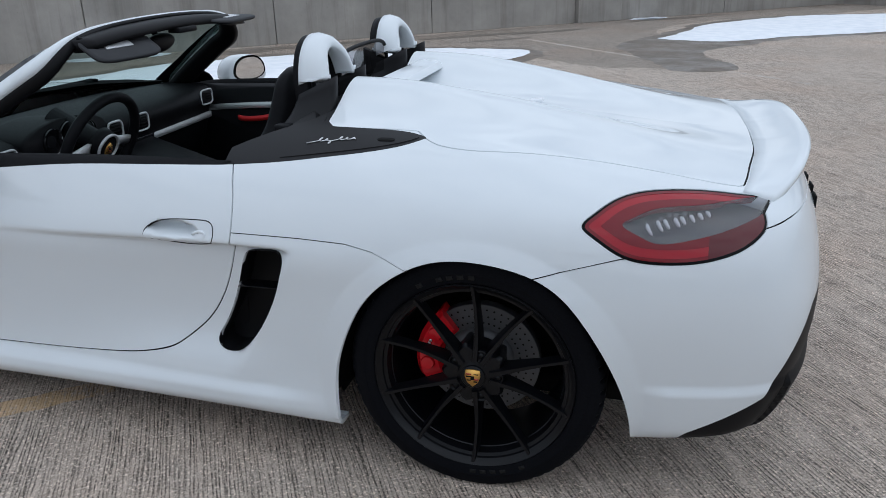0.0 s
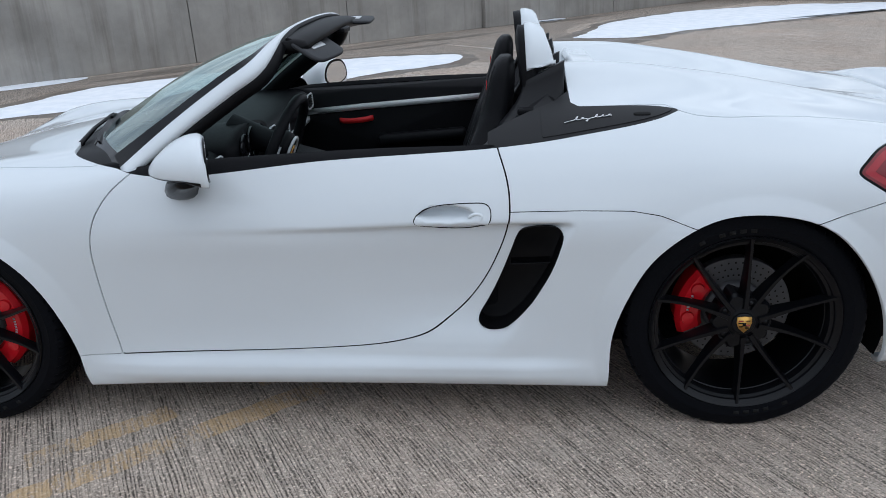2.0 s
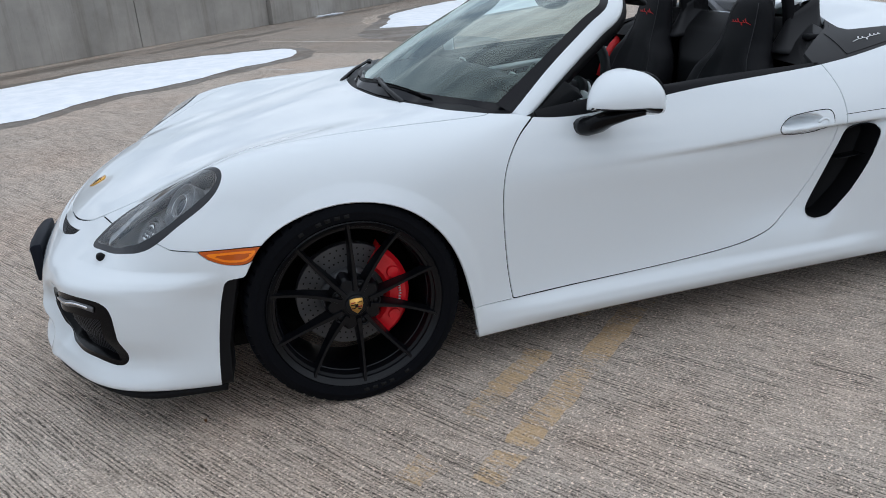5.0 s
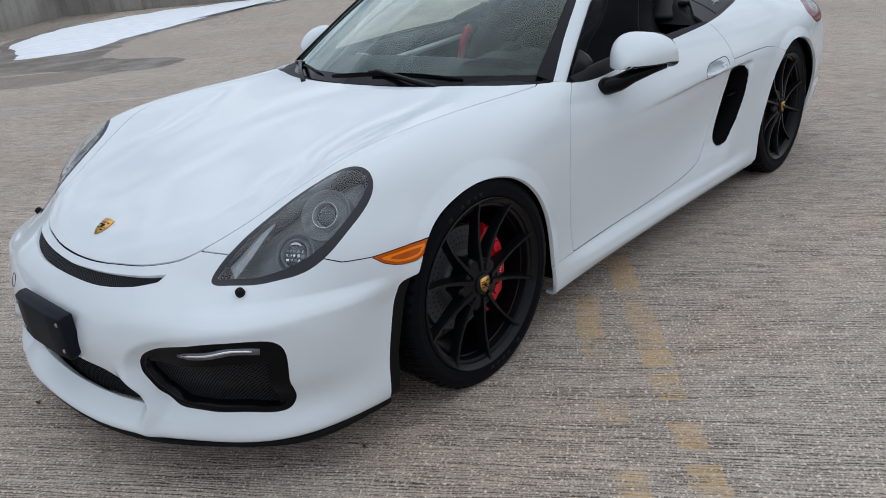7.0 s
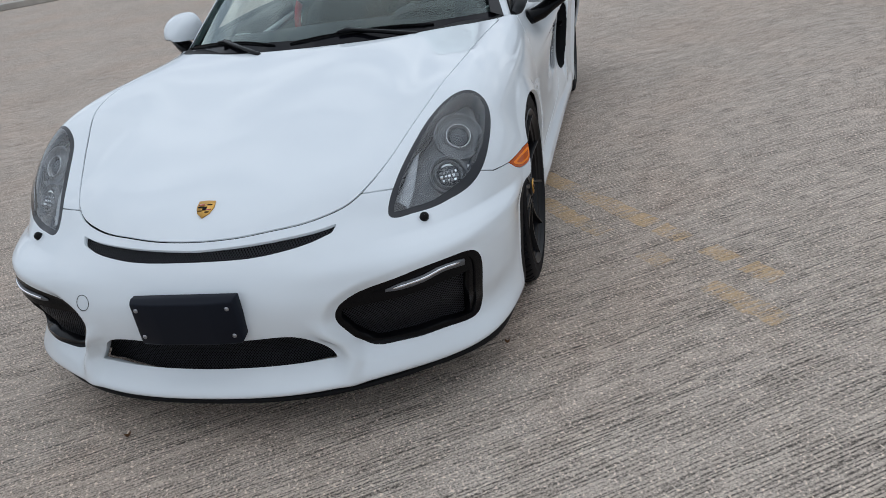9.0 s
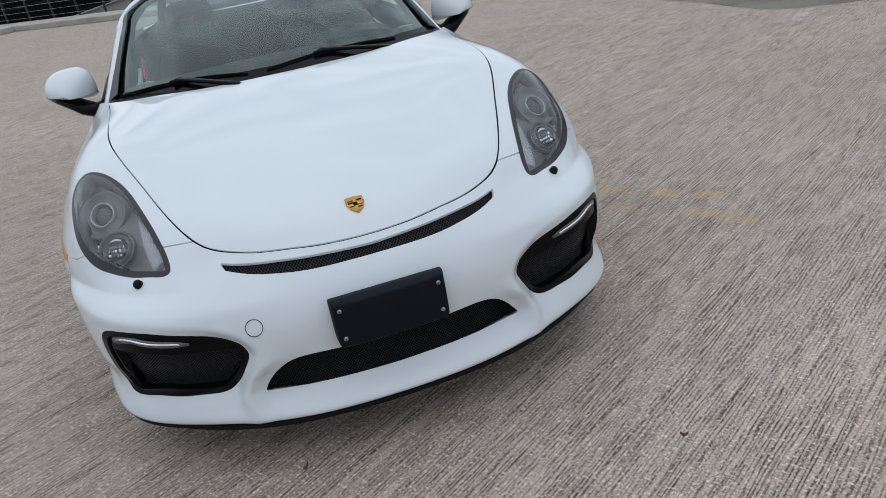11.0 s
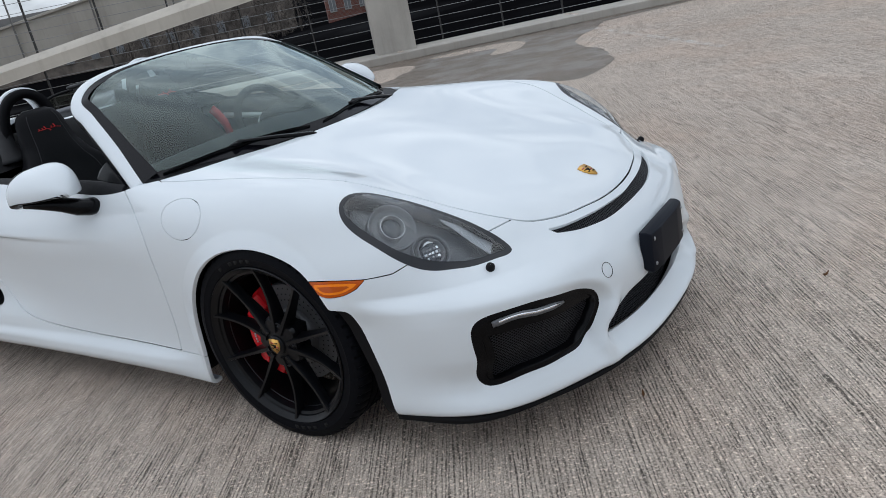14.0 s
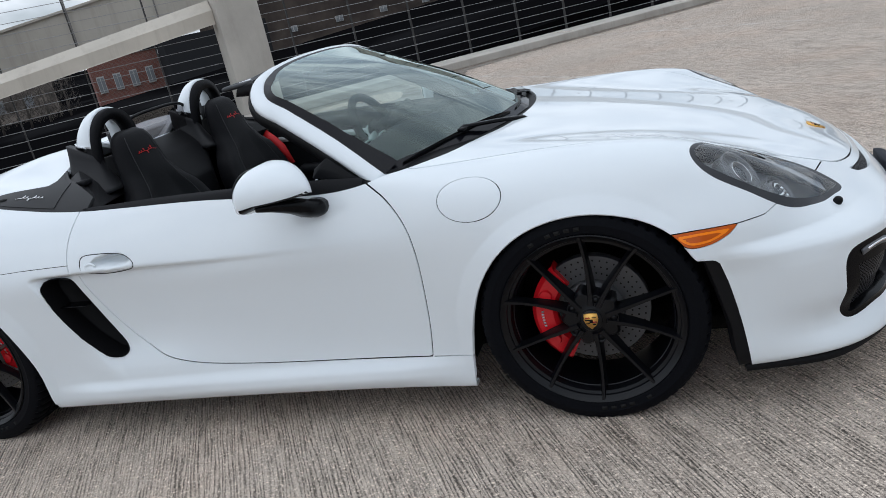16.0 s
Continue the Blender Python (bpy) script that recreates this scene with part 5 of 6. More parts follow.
    for k in range(8):
        t = k / 7
        x, y, z = -1.672 - .132 * t, .824 - .066 * t, .792 + .027 * t
        p, nn = nearest_on_skin((x, y, z))
        nn = Vector((nn.x, nn.y * s, nn.z))
        M = Matrix.Translation(Vector((p.x, p.y * s, p.z)) - nn * .014) @ nn.to_track_quat('Z', 'Y').to_matrix().to_4x4()
        tall = .030 - .014 * t
        V, F = sweep([(.011 * u * u - .004, tall * (u - .5), .004 * math.sin(math.pi * u)) for u in np.linspace(0, 1, 8)], [(-.0042, -.002), (-.003, .003), (.003, .003), (.0042, -.002)], (0, 0, 1), [.5, .9, 1, 1.1, 1.2, 1.3, 1.2, .8])
        part("led_blade", moved(to_bm(V, F), M @ pose(0, 0, 0, 0, 0, 42 * s)), MAT["white_lens"], tl, "bright clear light blade")
    for k in range(4):
        p, nn = nearest_on_skin((-1.692 - .020 * k, .795 - .010 * k, .818 + .003 * k))
        nn = Vector((nn.x, nn.y * s, nn.z))
        M = Matrix.Translation(Vector((p.x, p.y * s, p.z)) - nn * .016) @ nn.to_track_quat('Z', 'Y').to_matrix().to_4x4()
        part("led_back", moved(block((.010, .013, .004), (0, 0, 0), .002, (0, 0, -30 * s)), M), MAT["lamp_edge"], tl)
    ind = q(indicator).mesh("side_marker", MAT["amber"], car, "amber side marker lamp", lip=.008)
    core, _ = indicator.cut(inside(INDICATOR, indicator.V[:, XZ]) + .0085)
    q(core).sunk(-.0006).mesh("marker_core", MAT["amber_bright"], ind, "brighter moulded bar", lip=.003)
    bar_i, _ = core.cut(inside(INDICATOR, core.V[:, XZ]) + .0150)
    q(bar_i).sunk(-.0014).mesh("marker_rib", MAT["amber"], ind, lip=.003)
    # fog bezel, mesh and running light
    bez = q(FOG_RIM).mesh("fog_bezel", MAT["black_gloss"], car, "glossy black bumper intake bezel", lip=.035)
    q(FOG_TOP).sunk(.006).mesh("lamp_ledge", MAT["black_gloss"], bez, lip=.03)
    q(FOG_MESH).sunk(.03).mesh("intake_mesh", MAT["mesh_black"], bez, "black honeycomb mesh")
    ends = [nearest_on_skin(p) for p in ((2.110, .530, .419), (2.075, .627, .436), (2.045, .672, .440), (1.990, .724, .437))]
    way = smooth_line([tuple(p) for p, _ in ends], 14)
    nose_n = [ends[0][1].lerp(ends[3][1], t).normalized() for t in np.linspace(0, 1, 14)]
    run = [(Vector(p), n) for p, n in zip(way, nose_n)]
    V, F = sweep([(p.x - n.x * .004, s * (p.y - n.y * .004), p.z + .0) for p, n in run], ring(.0105, 12, .5, 1), (0, 0, 1), np.r_[.35, .75, np.ones(10), 1, .9])
    bar = part("running_light", to_bm(V, F), MAT["lamp_grey"], bez, "clear glass light bar")
    V, F = sweep([(p.x + n.x * .001, s * (p.y + n.y * .001), p.z + .003) for p, n in run[1:-1]], ring(.0036, 8))
    part("light_guide", to_bm(V, F), MAT["chrome"], bar, "bright light guide")
    # headlamp washer
    M = on_skin((1.951, .618, .555), s)
    V, F = lathe([(.001, .016), (.008, .015), (.012, .010), (.013, 0), (.013, -.004)], 20)
    part("washer_nozzle", moved(to_bm(V, F), M @ pose(0, 0, 0, 90)), BLACK, front_bumper, "black washer nozzle")
    # arch liner and the black deflector ahead of the front wheel
    fa = q(arch_f)
    lo, hi = fa.cut(fa.V[:, 0] - np.interp(fa.V[:, 2], [.05, .19, .29, .386, .485, .53], [1.640, 1.638, 1.630, 1.607, 1.582, 1.57]))
    hi.sunk(.004).mesh("arch_deflector", BLACK, car, "matt black arch deflector", lip=.05)
    for x0, r, z0 in ((1.2375, .43, .30), (-1.2425, .44, .31)):
        V, F = [], []
        a = np.linspace(-.30, math.pi + .30, 40)
        for t in a:
            for y in (.40, (.80 if x0 > 0 else .84) - .07 * (math.sin(t) < .1)):
                rr = r
                V.append((x0 + rr * math.cos(t), s * y, z0 + rr * .93 * math.sin(t)))
        F = [(2 * i, 2 * i + 1, 2 * i + 3, 2 * i + 2) for i in range(39)]
        F += [tuple(2 * i for i in range(40))]
        pydata("arch_liner", V, F, MAT["void"], car)

# number plate carrier, bare
pl = part("plate_carrier", hull([(2.222 + .008 * (abs(y) < .1), y, z) for y in (-.157, -.08, .08, .157) for z in (.478, .40)] +
                                [(2.238 + .008 * (abs(y) < .1), y, z) for y in (-.152, -.08, .08, .152) for z in (.470, .345)] +
                                [(2.20, y, z) for y in (-.157, .157) for z in (.478, .36)] + [(2.21, y, .325) for y in (-.12, .12)], .004), MAT["plate_black"], car, "bare black plastic licence plate carrier")
for y, z in ((-.135, .452), (-.085, .456), (.085, .456), (.135, .452), (-.135, .37), (.135, .37)):
    V, F = lathe([(.001, .004), (.005, .003), (.0065, 0)], 14)
    part("screw", moved(to_bm(V, F), pose(2.241, y, z, 0, 0, -90)), MAT["chrome_dark"], pl)

# black lip along the lower edge of the front bumper
half = [(1.66, .812, .160), (1.78, .797, .161)] + [(x - .008, y * .988, .160) for x, y, z in LINES[1][13:]]
edge = smooth_line(half + [(x, -y, z) for x, y, z in half[-2::-1]], 90)
V, F = sweep(edge, [(.05, -.034), (.006, -.034), (-.001, -.028), (.000, -.009), (.05, -.009)], scale=np.interp(np.abs(edge[:, 1]), [0, .62, .80], [.55, .55, 1.0]))
part("lip_strip", to_bm(V, F), BLACK, front_bumper, "matt black lip strip")

# towing eye cover: a thin round joint
M = on_skin((2.178, .353, .442), -1)
V, F = lathe([(.0225 + .0009 * math.cos(a), .0009 * math.sin(a)) for a in np.linspace(0, 2 * np.pi, 7)[:-1]], 44, True)
part("tow_cover_joint", moved(to_bm(V, F), M @ pose(0, 0, 0, 90)), MAT["void"], front_bumper)


def shield(parent, M, h):
    """A small gold shield with dark and red quarters, no device."""
    pts = [(-.40, .48), (0, .52), (.40, .48), (.43, .1), (.30, -.25), (0, -.52), (-.30, -.25), (-.43, .1)]
    ob = part("badge", moved(to_bm(*stack([[(x * h, y * h, z) for x, y in pts] for z in (-.002, .0025)])), M), MAT["gold"], parent, "small gold shield badge")
    for x, y, w, t, m in ((-.2, .25, .28, .07, "red"), (-.2, .10, .28, .07, "void"), (.2, -.05, .28, .07, "red"), (.17, -.2, .2, .07, "void"), (.2, .25, .25, .05, "void"),
                          (-.2, -.12, .22, .05, "void"), (0, .02, .2, .22, "void")):
        part("badge_field", moved(block((w * h, t * h, .001), (x * h, y * h, .0032)), M), MAT[m], ob)
    return ob


M = on_skin((1.991, 0, .626), 1)
n = M.to_3x3() @ Vector((0, 0, 1))
B = Matrix.Translation(M.translation + n * .002) @ Matrix((Vector((0, 1, 0)), n.cross(Vector((0, 1, 0))), n)).transposed().to_4x4()
shield(bonnet_ob, B, .062)

# high brake lamp on the deck
p, n = nearest_on_skin((-1.265, .0, .95))
part("brake_lamp", block((.05, .05, .016), (-1.27, 0, p.z + .008), .006, (0, 8, 0), 3), MAT["white_lens"], deck_ob, "small pale raised brake lamp")

# ducktail spoiler
V, F = [], []
ys = np.linspace(-.655, .655, 61)
for y in ys:
    t = abs(y) / .655
    xr = float(np.interp(abs(y), [0, .13, .30, .45, .55, .62, .66], [-1.962, -1.959, -1.948, -1.925, -1.91, -1.895, -1.885]))
    zr = nearest_on_skin((xr, abs(y), .86))[0].z
    xt = -2.095 + .145 * t ** 3.0
    zt = .910 - .080 * t ** 2.6
    row = [(xr, zr - .02), (xr, zr + .001), (xr * .72 + xt * .28, zr * .93 + zt * .07), (xr * .42 + xt * .58, zr * .72 + zt * .28), (xr * .15 + xt * .85, zr * .3 + zt * .7), (xt, zt),
           (xt - .010, zt - .006), (xt - .008, zt - .020), (xt + .010, zt - .050), (xt + .015 - .02 * (1 - t), .81 - .03 * t), (xr + .02, zr - .07)]
    V += [(a, y, b) for a, b in row]
n = 11
F = [(i * n + k, i * n + k + 1, (i + 1) * n + k + 1, (i + 1) * n + k) for i in range(60) for k in range(n - 1)]
F += [tuple(range(n)), tuple(60 * n + k for k in range(n))]
part("spoiler", to_bm(V, F), PAINT, car, "white ducktail rear spoiler")
for k in range(7):
    y = .33 - k * .11
    p, nn = nearest_on_skin((-2.13, abs(y), .74))
    part("letter_bar", block((.006, .05, .036), (p.x - .002, y, p.z), .002), MAT["void"], rear_bumper, "black raised bar")
# underside
part("underbody", join(block((3.9, 1.1, .06), (0, 0, .17)), block((1.55, 1.58, .05), (0, 0, .175)), block((.9, 1.3, .06), (0, 0, .28))), MAT["void"], car)

# ---- wheels ----
def build_wheel(x, s, R, w, yface, zc, front=True, steer=0.0):
    """One wheel: rim with ten spokes, tyre, drilled disc and red calliper. s: 1 for the car's left."""
    yc = yface - w / 2
    z0 = zc
    base = Matrix.Translation((x, s * yc, z0)) @ pose(0, 0, 0, 0, 0, steer) @ (Matrix.Identity(4) if s == 1 else Matrix.Rotation(math.pi, 4, 'Z'))
    h = w / 2
    rim_prof = [(.262, -h + .012), (.268, -h + .004), (.262, -h + .016), (.246, -h + .03), (.236, -.02), (.240, h - .05), (.247, h - .022), (.260, h - .016), (.271, h - .010), (.2755, h - .006),
                (.2765, h - .001), (.274, h + .002), (.269, h - .003), (.264, h - .008), (.258, h - .012), (.255, h - .020), (.249, h - .022), (.246, h - .040), (.239, h - .046), (.231, -.02), (.238, -h + .035), (.255, -h + .018)]
    bms = [to_bm(*lathe(rim_prof, 96, True))]
    yh = h - .014
    spokes = []
    for i in range(5):
        for d in (-1, 1):
            a0 = radians(108 + 72 * i + d * 13)
            a1 = radians(108 + 72 * i + d * 18)
            path, sc = [], []
            for t in np.linspace(0, 1, 12):
                a = a0 + (a1 - a0) * t
                r = .046 + (.2715 - .046) * t
                path.append((r * math.cos(a), yh - .004 - .009 * math.sin(math.pi * t) + .0125 * t ** 3, r * math.sin(a)))
                sc.append(1.30 - .55 * min(1, t * 1.6) + .10 * t ** 4)
            sec = [(-.0125, -.034), (-.0095, -.016), (-.0072, -.002), (-.0050, .0035), (.0050, .0035), (.0072, -.002), (.0095, -.016), (.0125, -.034), (.006, -.040), (-.006, -.040)]
            V, F = sweep(path, sec, (0, 1, 0), sc)
            spokes.append(to_bm(V, F))
    hub = [(.001, yh - .002), (.030, yh - .002), (.036, yh - .006), (.060, yh - .008), (.074, yh - .012), (.080, yh - .022), (.078, -.02), (.001, -.02)]

    def lobes(a):
        out = np.zeros((len(a), len(hub)))
        out[:, 3:7] += (np.array([.2, .9, 1.1, 1]) * .012) * (np.clip(np.cos(5 * (a - radians(144))), 0, 1) ** 1.5)[:, None]
        return out
    bms.append(to_bm(*lathe(hub, 90, False, lobes)))
    wheel = sharp(part("wheel", moved(join(*bms), base), MAT["rim_black"], car, "satin black ten-spoke alloy wheel"))
    for b in spokes:
        sharp(part("spoke", moved(b, base), MAT["rim_black"], wheel))
    for i in range(5):
        a = radians(108 + 72 * i)
        V, F = lathe([(.0175, -.002), (.0175, .004), (.0145, .006), (.0135, -.010), (.0095, -.010), (.0090, .004), (.001, .005)], 20)
        part("wheel_bolt", moved(to_bm(V, F), base @ Matrix.Translation((.064 * math.cos(a), yh - .011, .064 * math.sin(a)))), MAT["rim_black"], wheel)
    part("centre_cap", moved(to_bm(*lathe([(.034, yh - .006), (.034, yh + .001), (.031, yh + .004), (.001, yh + .005)], 36)), base), MAT["rim_black"], wheel)
    shield(wheel, base @ Matrix.Translation((0, yh + .006, 0)) @ pose(0, 0, 0, 90, 0, 180), .050)
    # tyre
    prof = [(.262, -h + .014), (.275, -h + .004), (.300, -h - .002), (R - .022, -h + .004), (R - .008, -h + .018), (R - .002, -h + .035)]
    for g in (-.056, -.019, .019, .056):
        prof += [(R, g - .005), (R - .007, g - .004), (R - .007, g + .004), (R, g + .005)]
    prof += [(R - .001, h - .030), (R - .005, h - .015), (R - .009, h - .010), (R - .014, h - .005), (R - .024, h - .001), (.312, h + .001), (.306, h + .0025), (.302, h + .001), (.290, h), (.282, h - .001),
             (.277, h - .004), (.272, h - .010)]
    npf = len(prof)

    def tread(a):
        out = np.zeros((len(a), npf))
        k = (np.arange(len(a)) % 5 == 0)
        for j in (npf - 12, npf - 11, npf - 10, 4, 5):
            out[k, j] -= .006
        return out
    V, F = lathe(prof, 300, False, tread)
    tyre = sharp(part("tyre", moved(to_bm(V, F), base), MAT["rubber"], wheel, "black low-profile tyre"), 28)
    for a0 in (62, 242):
        for k in range(6):
            a = radians(a0 + k * 5.6)
            if k == 1:
                continue
            part("sidewall_bar", moved(block((.017, .0012, .012), (0, 0, 0), 0), base @ Matrix.Translation((.296 * math.cos(a), h + .0005, .296 * math.sin(a))) @ pose(0, 0, 0, 0, 90 - math.degrees(a), 0)),
                 MAT["rubber_mark"], tyre)
    # brake
    rd = .170 if front else .165
    V, F = lathe([(.095, .012), (rd, .012), (rd + .0015, .010), (rd + .0015, -.018), (rd, -.02), (.095, -.02)], 90, True)
    disc = sharp(part("brake_disc", moved(to_bm(V, F), base), MAT["disc_steel"], wheel, "drilled grey steel brake disc"))
    dots = bmesh.new()
    for k in range(45):
        for j in range(3):
            a = 2 * math.pi * (k + .33 * j) / 45
            r = rd - .014 - j * .020
            bmesh.ops.create_circle(dots, cap_ends=True, segments=8, radius=.0030, matrix=Matrix.Translation((r * math.cos(a), .0128, r * math.sin(a))) @ pose(0, 0, 0, -90))
    tagged(part("drill_hole", moved(dots, base), MAT["void"], disc), kind="stuff")
    part("disc_bell", moved(to_bm(*lathe([(.096, -.015), (.096, .012), (.090, .030), (.070, .034), (.001, .034)], 60)), base), MAT["bell_grey"], disc)
    # calliper, on the car's inner side of each axle
    ang = 183 if front else 15
    span = 58 if front else 38
    a = np.radians(np.linspace(ang - span, ang + span, 15))
    V = []
    for t, u in zip(a, np.linspace(-1, 1, 15)):
        r0, r1 = rd - .060, rd + .018
        y1 = .050 - .012 * u ** 4
        cs, sn = math.cos(t), math.sin(t)
        V.append([Vector((r * cs, y, r * sn)) for r, y in ((r0, -.03), (r0, y1 - .012), (r0 + .012, y1), (r1 - .014, y1 + .002), (r1, y1 - .014), (r1, -.03))])
    cal_m = Matrix.Translation((x, s * yc, z0)) @ pose(0, 0, 0, 0, 0, steer) @ Matrix.Diagonal((1, s, 1, 1))
    bm = to_bm(*stack(V))
    for k in (-.5, .5):
        t = radians(ang + k * span)
        V, F = lathe([(.001, .010), (.018, .009), (.021, .0)], 22)
        b2 = to_bm(V, F)
        moved(b2, Matrix.Translation(((rd - .018) * math.cos(t), .049, (rd - .018) * math.sin(t))))
        bm = join(bm, b2)
    moved(bm, cal_m)
    bmesh.ops.recalc_face_normals(bm, faces=bm.faces)
    cal = sharp(part("brake_calliper", bm, MAT["calliper_red"], wheel, "bright red brake calliper"))
    for k in range(6):
        t = radians(ang + (k - 2.5) * 3.6)
        part("calliper_bar", moved(block((.008, .001, .006), (0, 0, 0)), cal_m @ Matrix.Translation(((rd - .016) * math.cos(t), .0528, (rd - .016) * math.sin(t))) @ pose(0, 0, 0, 0, -math.degrees(t), 0)),
             MAT["silver"], cal)


for s in (1, -1):
    build_wheel(1.2375, s, .343, .235, .842, .336, True)
    build_wheel(-1.2405, s, .352, .265, .868, .345, False)

# ---- windscreen ----
def screen(s, v):
    """A place on the glass: s from -1 (right) to 1 (left), v from 0 (cowl) to 1 (header)."""
    a = abs(s)
    yb = .702 * a
    B = Vector((float(np.interp(yb, [0, .2, .43, .56, .64, .702], [.985, .955, .865, .775, .71, .648])), math.copysign(yb, s), .862 - .026 * a ** 3))
    yt = .570 * a
    T = Vector((.165 + .045 * a ** 3, math.copysign(yt, s), 1.212 - .030 * a ** 2 - .045 * a ** 5))
    p = B.lerp(T, v)
    p.x += .035 * math.sin(math.pi * v) * (1 - .75 * a)
    p.z += .030 * math.sin(math.pi * v) * (1 - .85 * a)
    return p


NS, NV = 48, 24
V, F = [], []
for i in range(NS + 1):
    for j in range(NV + 1):
        s = -1 + 2 * i / NS
        vmax = 1 - .06 * max(0, (abs(s) - .84) / .16) ** 2.2
        V.append(screen(s, vmax * j / NV))
F = [(i * (NV + 1) + j, (i + 1) * (NV + 1) + j, (i + 1) * (NV + 1) + j + 1, i * (NV + 1) + j + 1) for i in range(NS) for j in range(NV)]
windscreen = pydata("windscreen", V, F, MAT["windscreen"], car, "curved clear windscreen")
edge = [V[0 * (NV + 1) + j] for j in range(0, NV + 1)] + [V[i * (NV + 1) + NV] for i in range(1, NS)] + [V[NS * (NV + 1) + j] for j in range(NV, -1, -1)]
edge = np.array([tuple(p) for p in edge])
edge = smooth_line(edge[::3], 130)
nrm = []
for p in edge:
    k = min(1, abs(p[1]) / .57) ** 4
    t = Vector((.55 - .30 * k, math.copysign(.60 * k, p[1]), .80 - .13 * k))
    nrm.append(t.normalized())
nrm = np.array([tuple(n) for n in nrm])
# black printed border on the pane, white frame, black inner frame and seal
band = np.interp(edge[:, 2], [.83, .95, 1.10, 1.16], [1.9, 1.3, 1.0, .8])
V, F = sweep(edge, [(-0.002, 0.002), (0.032, 0.002), (0.032, 0.0035), (-0.002, 0.0035)], nrm, band, caps=True)
sharp(part("glass_border", to_bm(V, F), MAT["frit"], windscreen, "black printed glass border"), 20)
foot = [screen(s, .0) for s in np.linspace(-.97, .97, 41)]
V, F = sweep(foot, [(0.012, -0.004), (0.012, 0.004), (-.032, .0085), (-.032, .002)], [(.5, .25 * p.y, .8) for p in foot])
sharp(part("lower_border", to_bm(V, F), MAT["frit"], windscreen, "black printed glass border"), 20)
wide = np.where(edge[:, 2] < 1.10, 1.0, np.interp(np.abs(edge[:, 1]), [0, .30, .46, .55, .58], [.30, .34, .62, .92, 1.0]))
V, F = sweep(edge, [(.004, -.004), (.001, .0045), (-.005, .0065), (-.027, .0072), (-.046, .0040), (-.052, -.004), (-.053, -.022), (-.035, -.026), (.0, -.02)], nrm, wide)
frame_ob = part("windscreen_frame", to_bm(V, F), PAINT, car, "white windscreen frame")
V, F = sweep(edge, [(0.012, -0.024), (-0.03, -0.022), (-0.050, -0.014), (-0.060, -0.022), (-0.068, -0.05), (-0.05, -0.062), (-0.0, -0.058), (0.02, -0.036)], nrm, wide)
part("inner_frame", to_bm(V, F), BLACK, frame_ob, "black inner frame and seal")
# header trim with latch, visors and mirror
ys = np.linspace(-.49, .49, 25)
V, F = sweep([(.112 + .05 * (abs(y) / .56) ** 4, y, 1.192 - .030 * (y / .56) ** 2 - .02 * (y / .56) ** 6) for y in ys], [(-.065, -.018), (-.055, .006), (-.02, .014), (.04, .014), (.06, .0), (.05, -.02), (0, -.026)], (0, 0, 1))
header = part("header_trim", to_bm(V, F), BLACK, car, "black padded windscreen header")
part("header_latch", block((.05, .12, .02), (.06, 0, 1.165), .006), MAT["leather"], header)
# the driver's visor hangs half open, the other lies folded back level
for s, at, dip in ((1, (.118, .355, 1.176), 34), (-1, (.118, -.335, 1.178), 3)):
    hang = Matrix.Translation(at) @ pose(0, 0, 0, 0, -dip, -5 * s)
    plate = stack([[(-.062 + g * x - .002, g * y, z) for x, y in ring(1, 40, .062, .155, 4.5)] for g, z in ((.90, -.008), (.98, -.005), (1, 0), (.98, .005), (.90, .008))])
    vis = part("sun_visor", moved(to_bm(*plate), hang), MAT["visor_grey"], header, "dark grey padded sun visor")
    part("visor_mirror", moved(block((.052, .125, .003), (-.045, .015 * s, .0085), .001), hang), MAT["trim_silver"], vis, "silver visor mirror cover")
    part("visor_arm", moved(to_bm(*sweep([(.012, -.13 * s, 0), (-.004, -.125 * s, 0), (-.004, .11 * s, 0), (.012, .12 * s, 0)], ring(.006, 8), (0, 0, 1))), hang), MAT["black_gloss"], vis)
bm = bmesh.new()
bmesh.ops.create_uvsphere(bm, u_segments=28, v_segments=14, radius=1)
moved(bm, Matrix.Translation((.165, .0, 1.115)) @ pose(0, 0, 0, 0, -12, 8) @ Matrix.Diagonal((.022, .115, .036, 1)))
rv = part("rear_view_mirror", bm, BLACK, car, "black oval rear-view mirror")
part("mirror_stem", block((.02, .02, .07), (.19, 0, 1.16), .006, (0, 30, 0)), BLACK, rv)
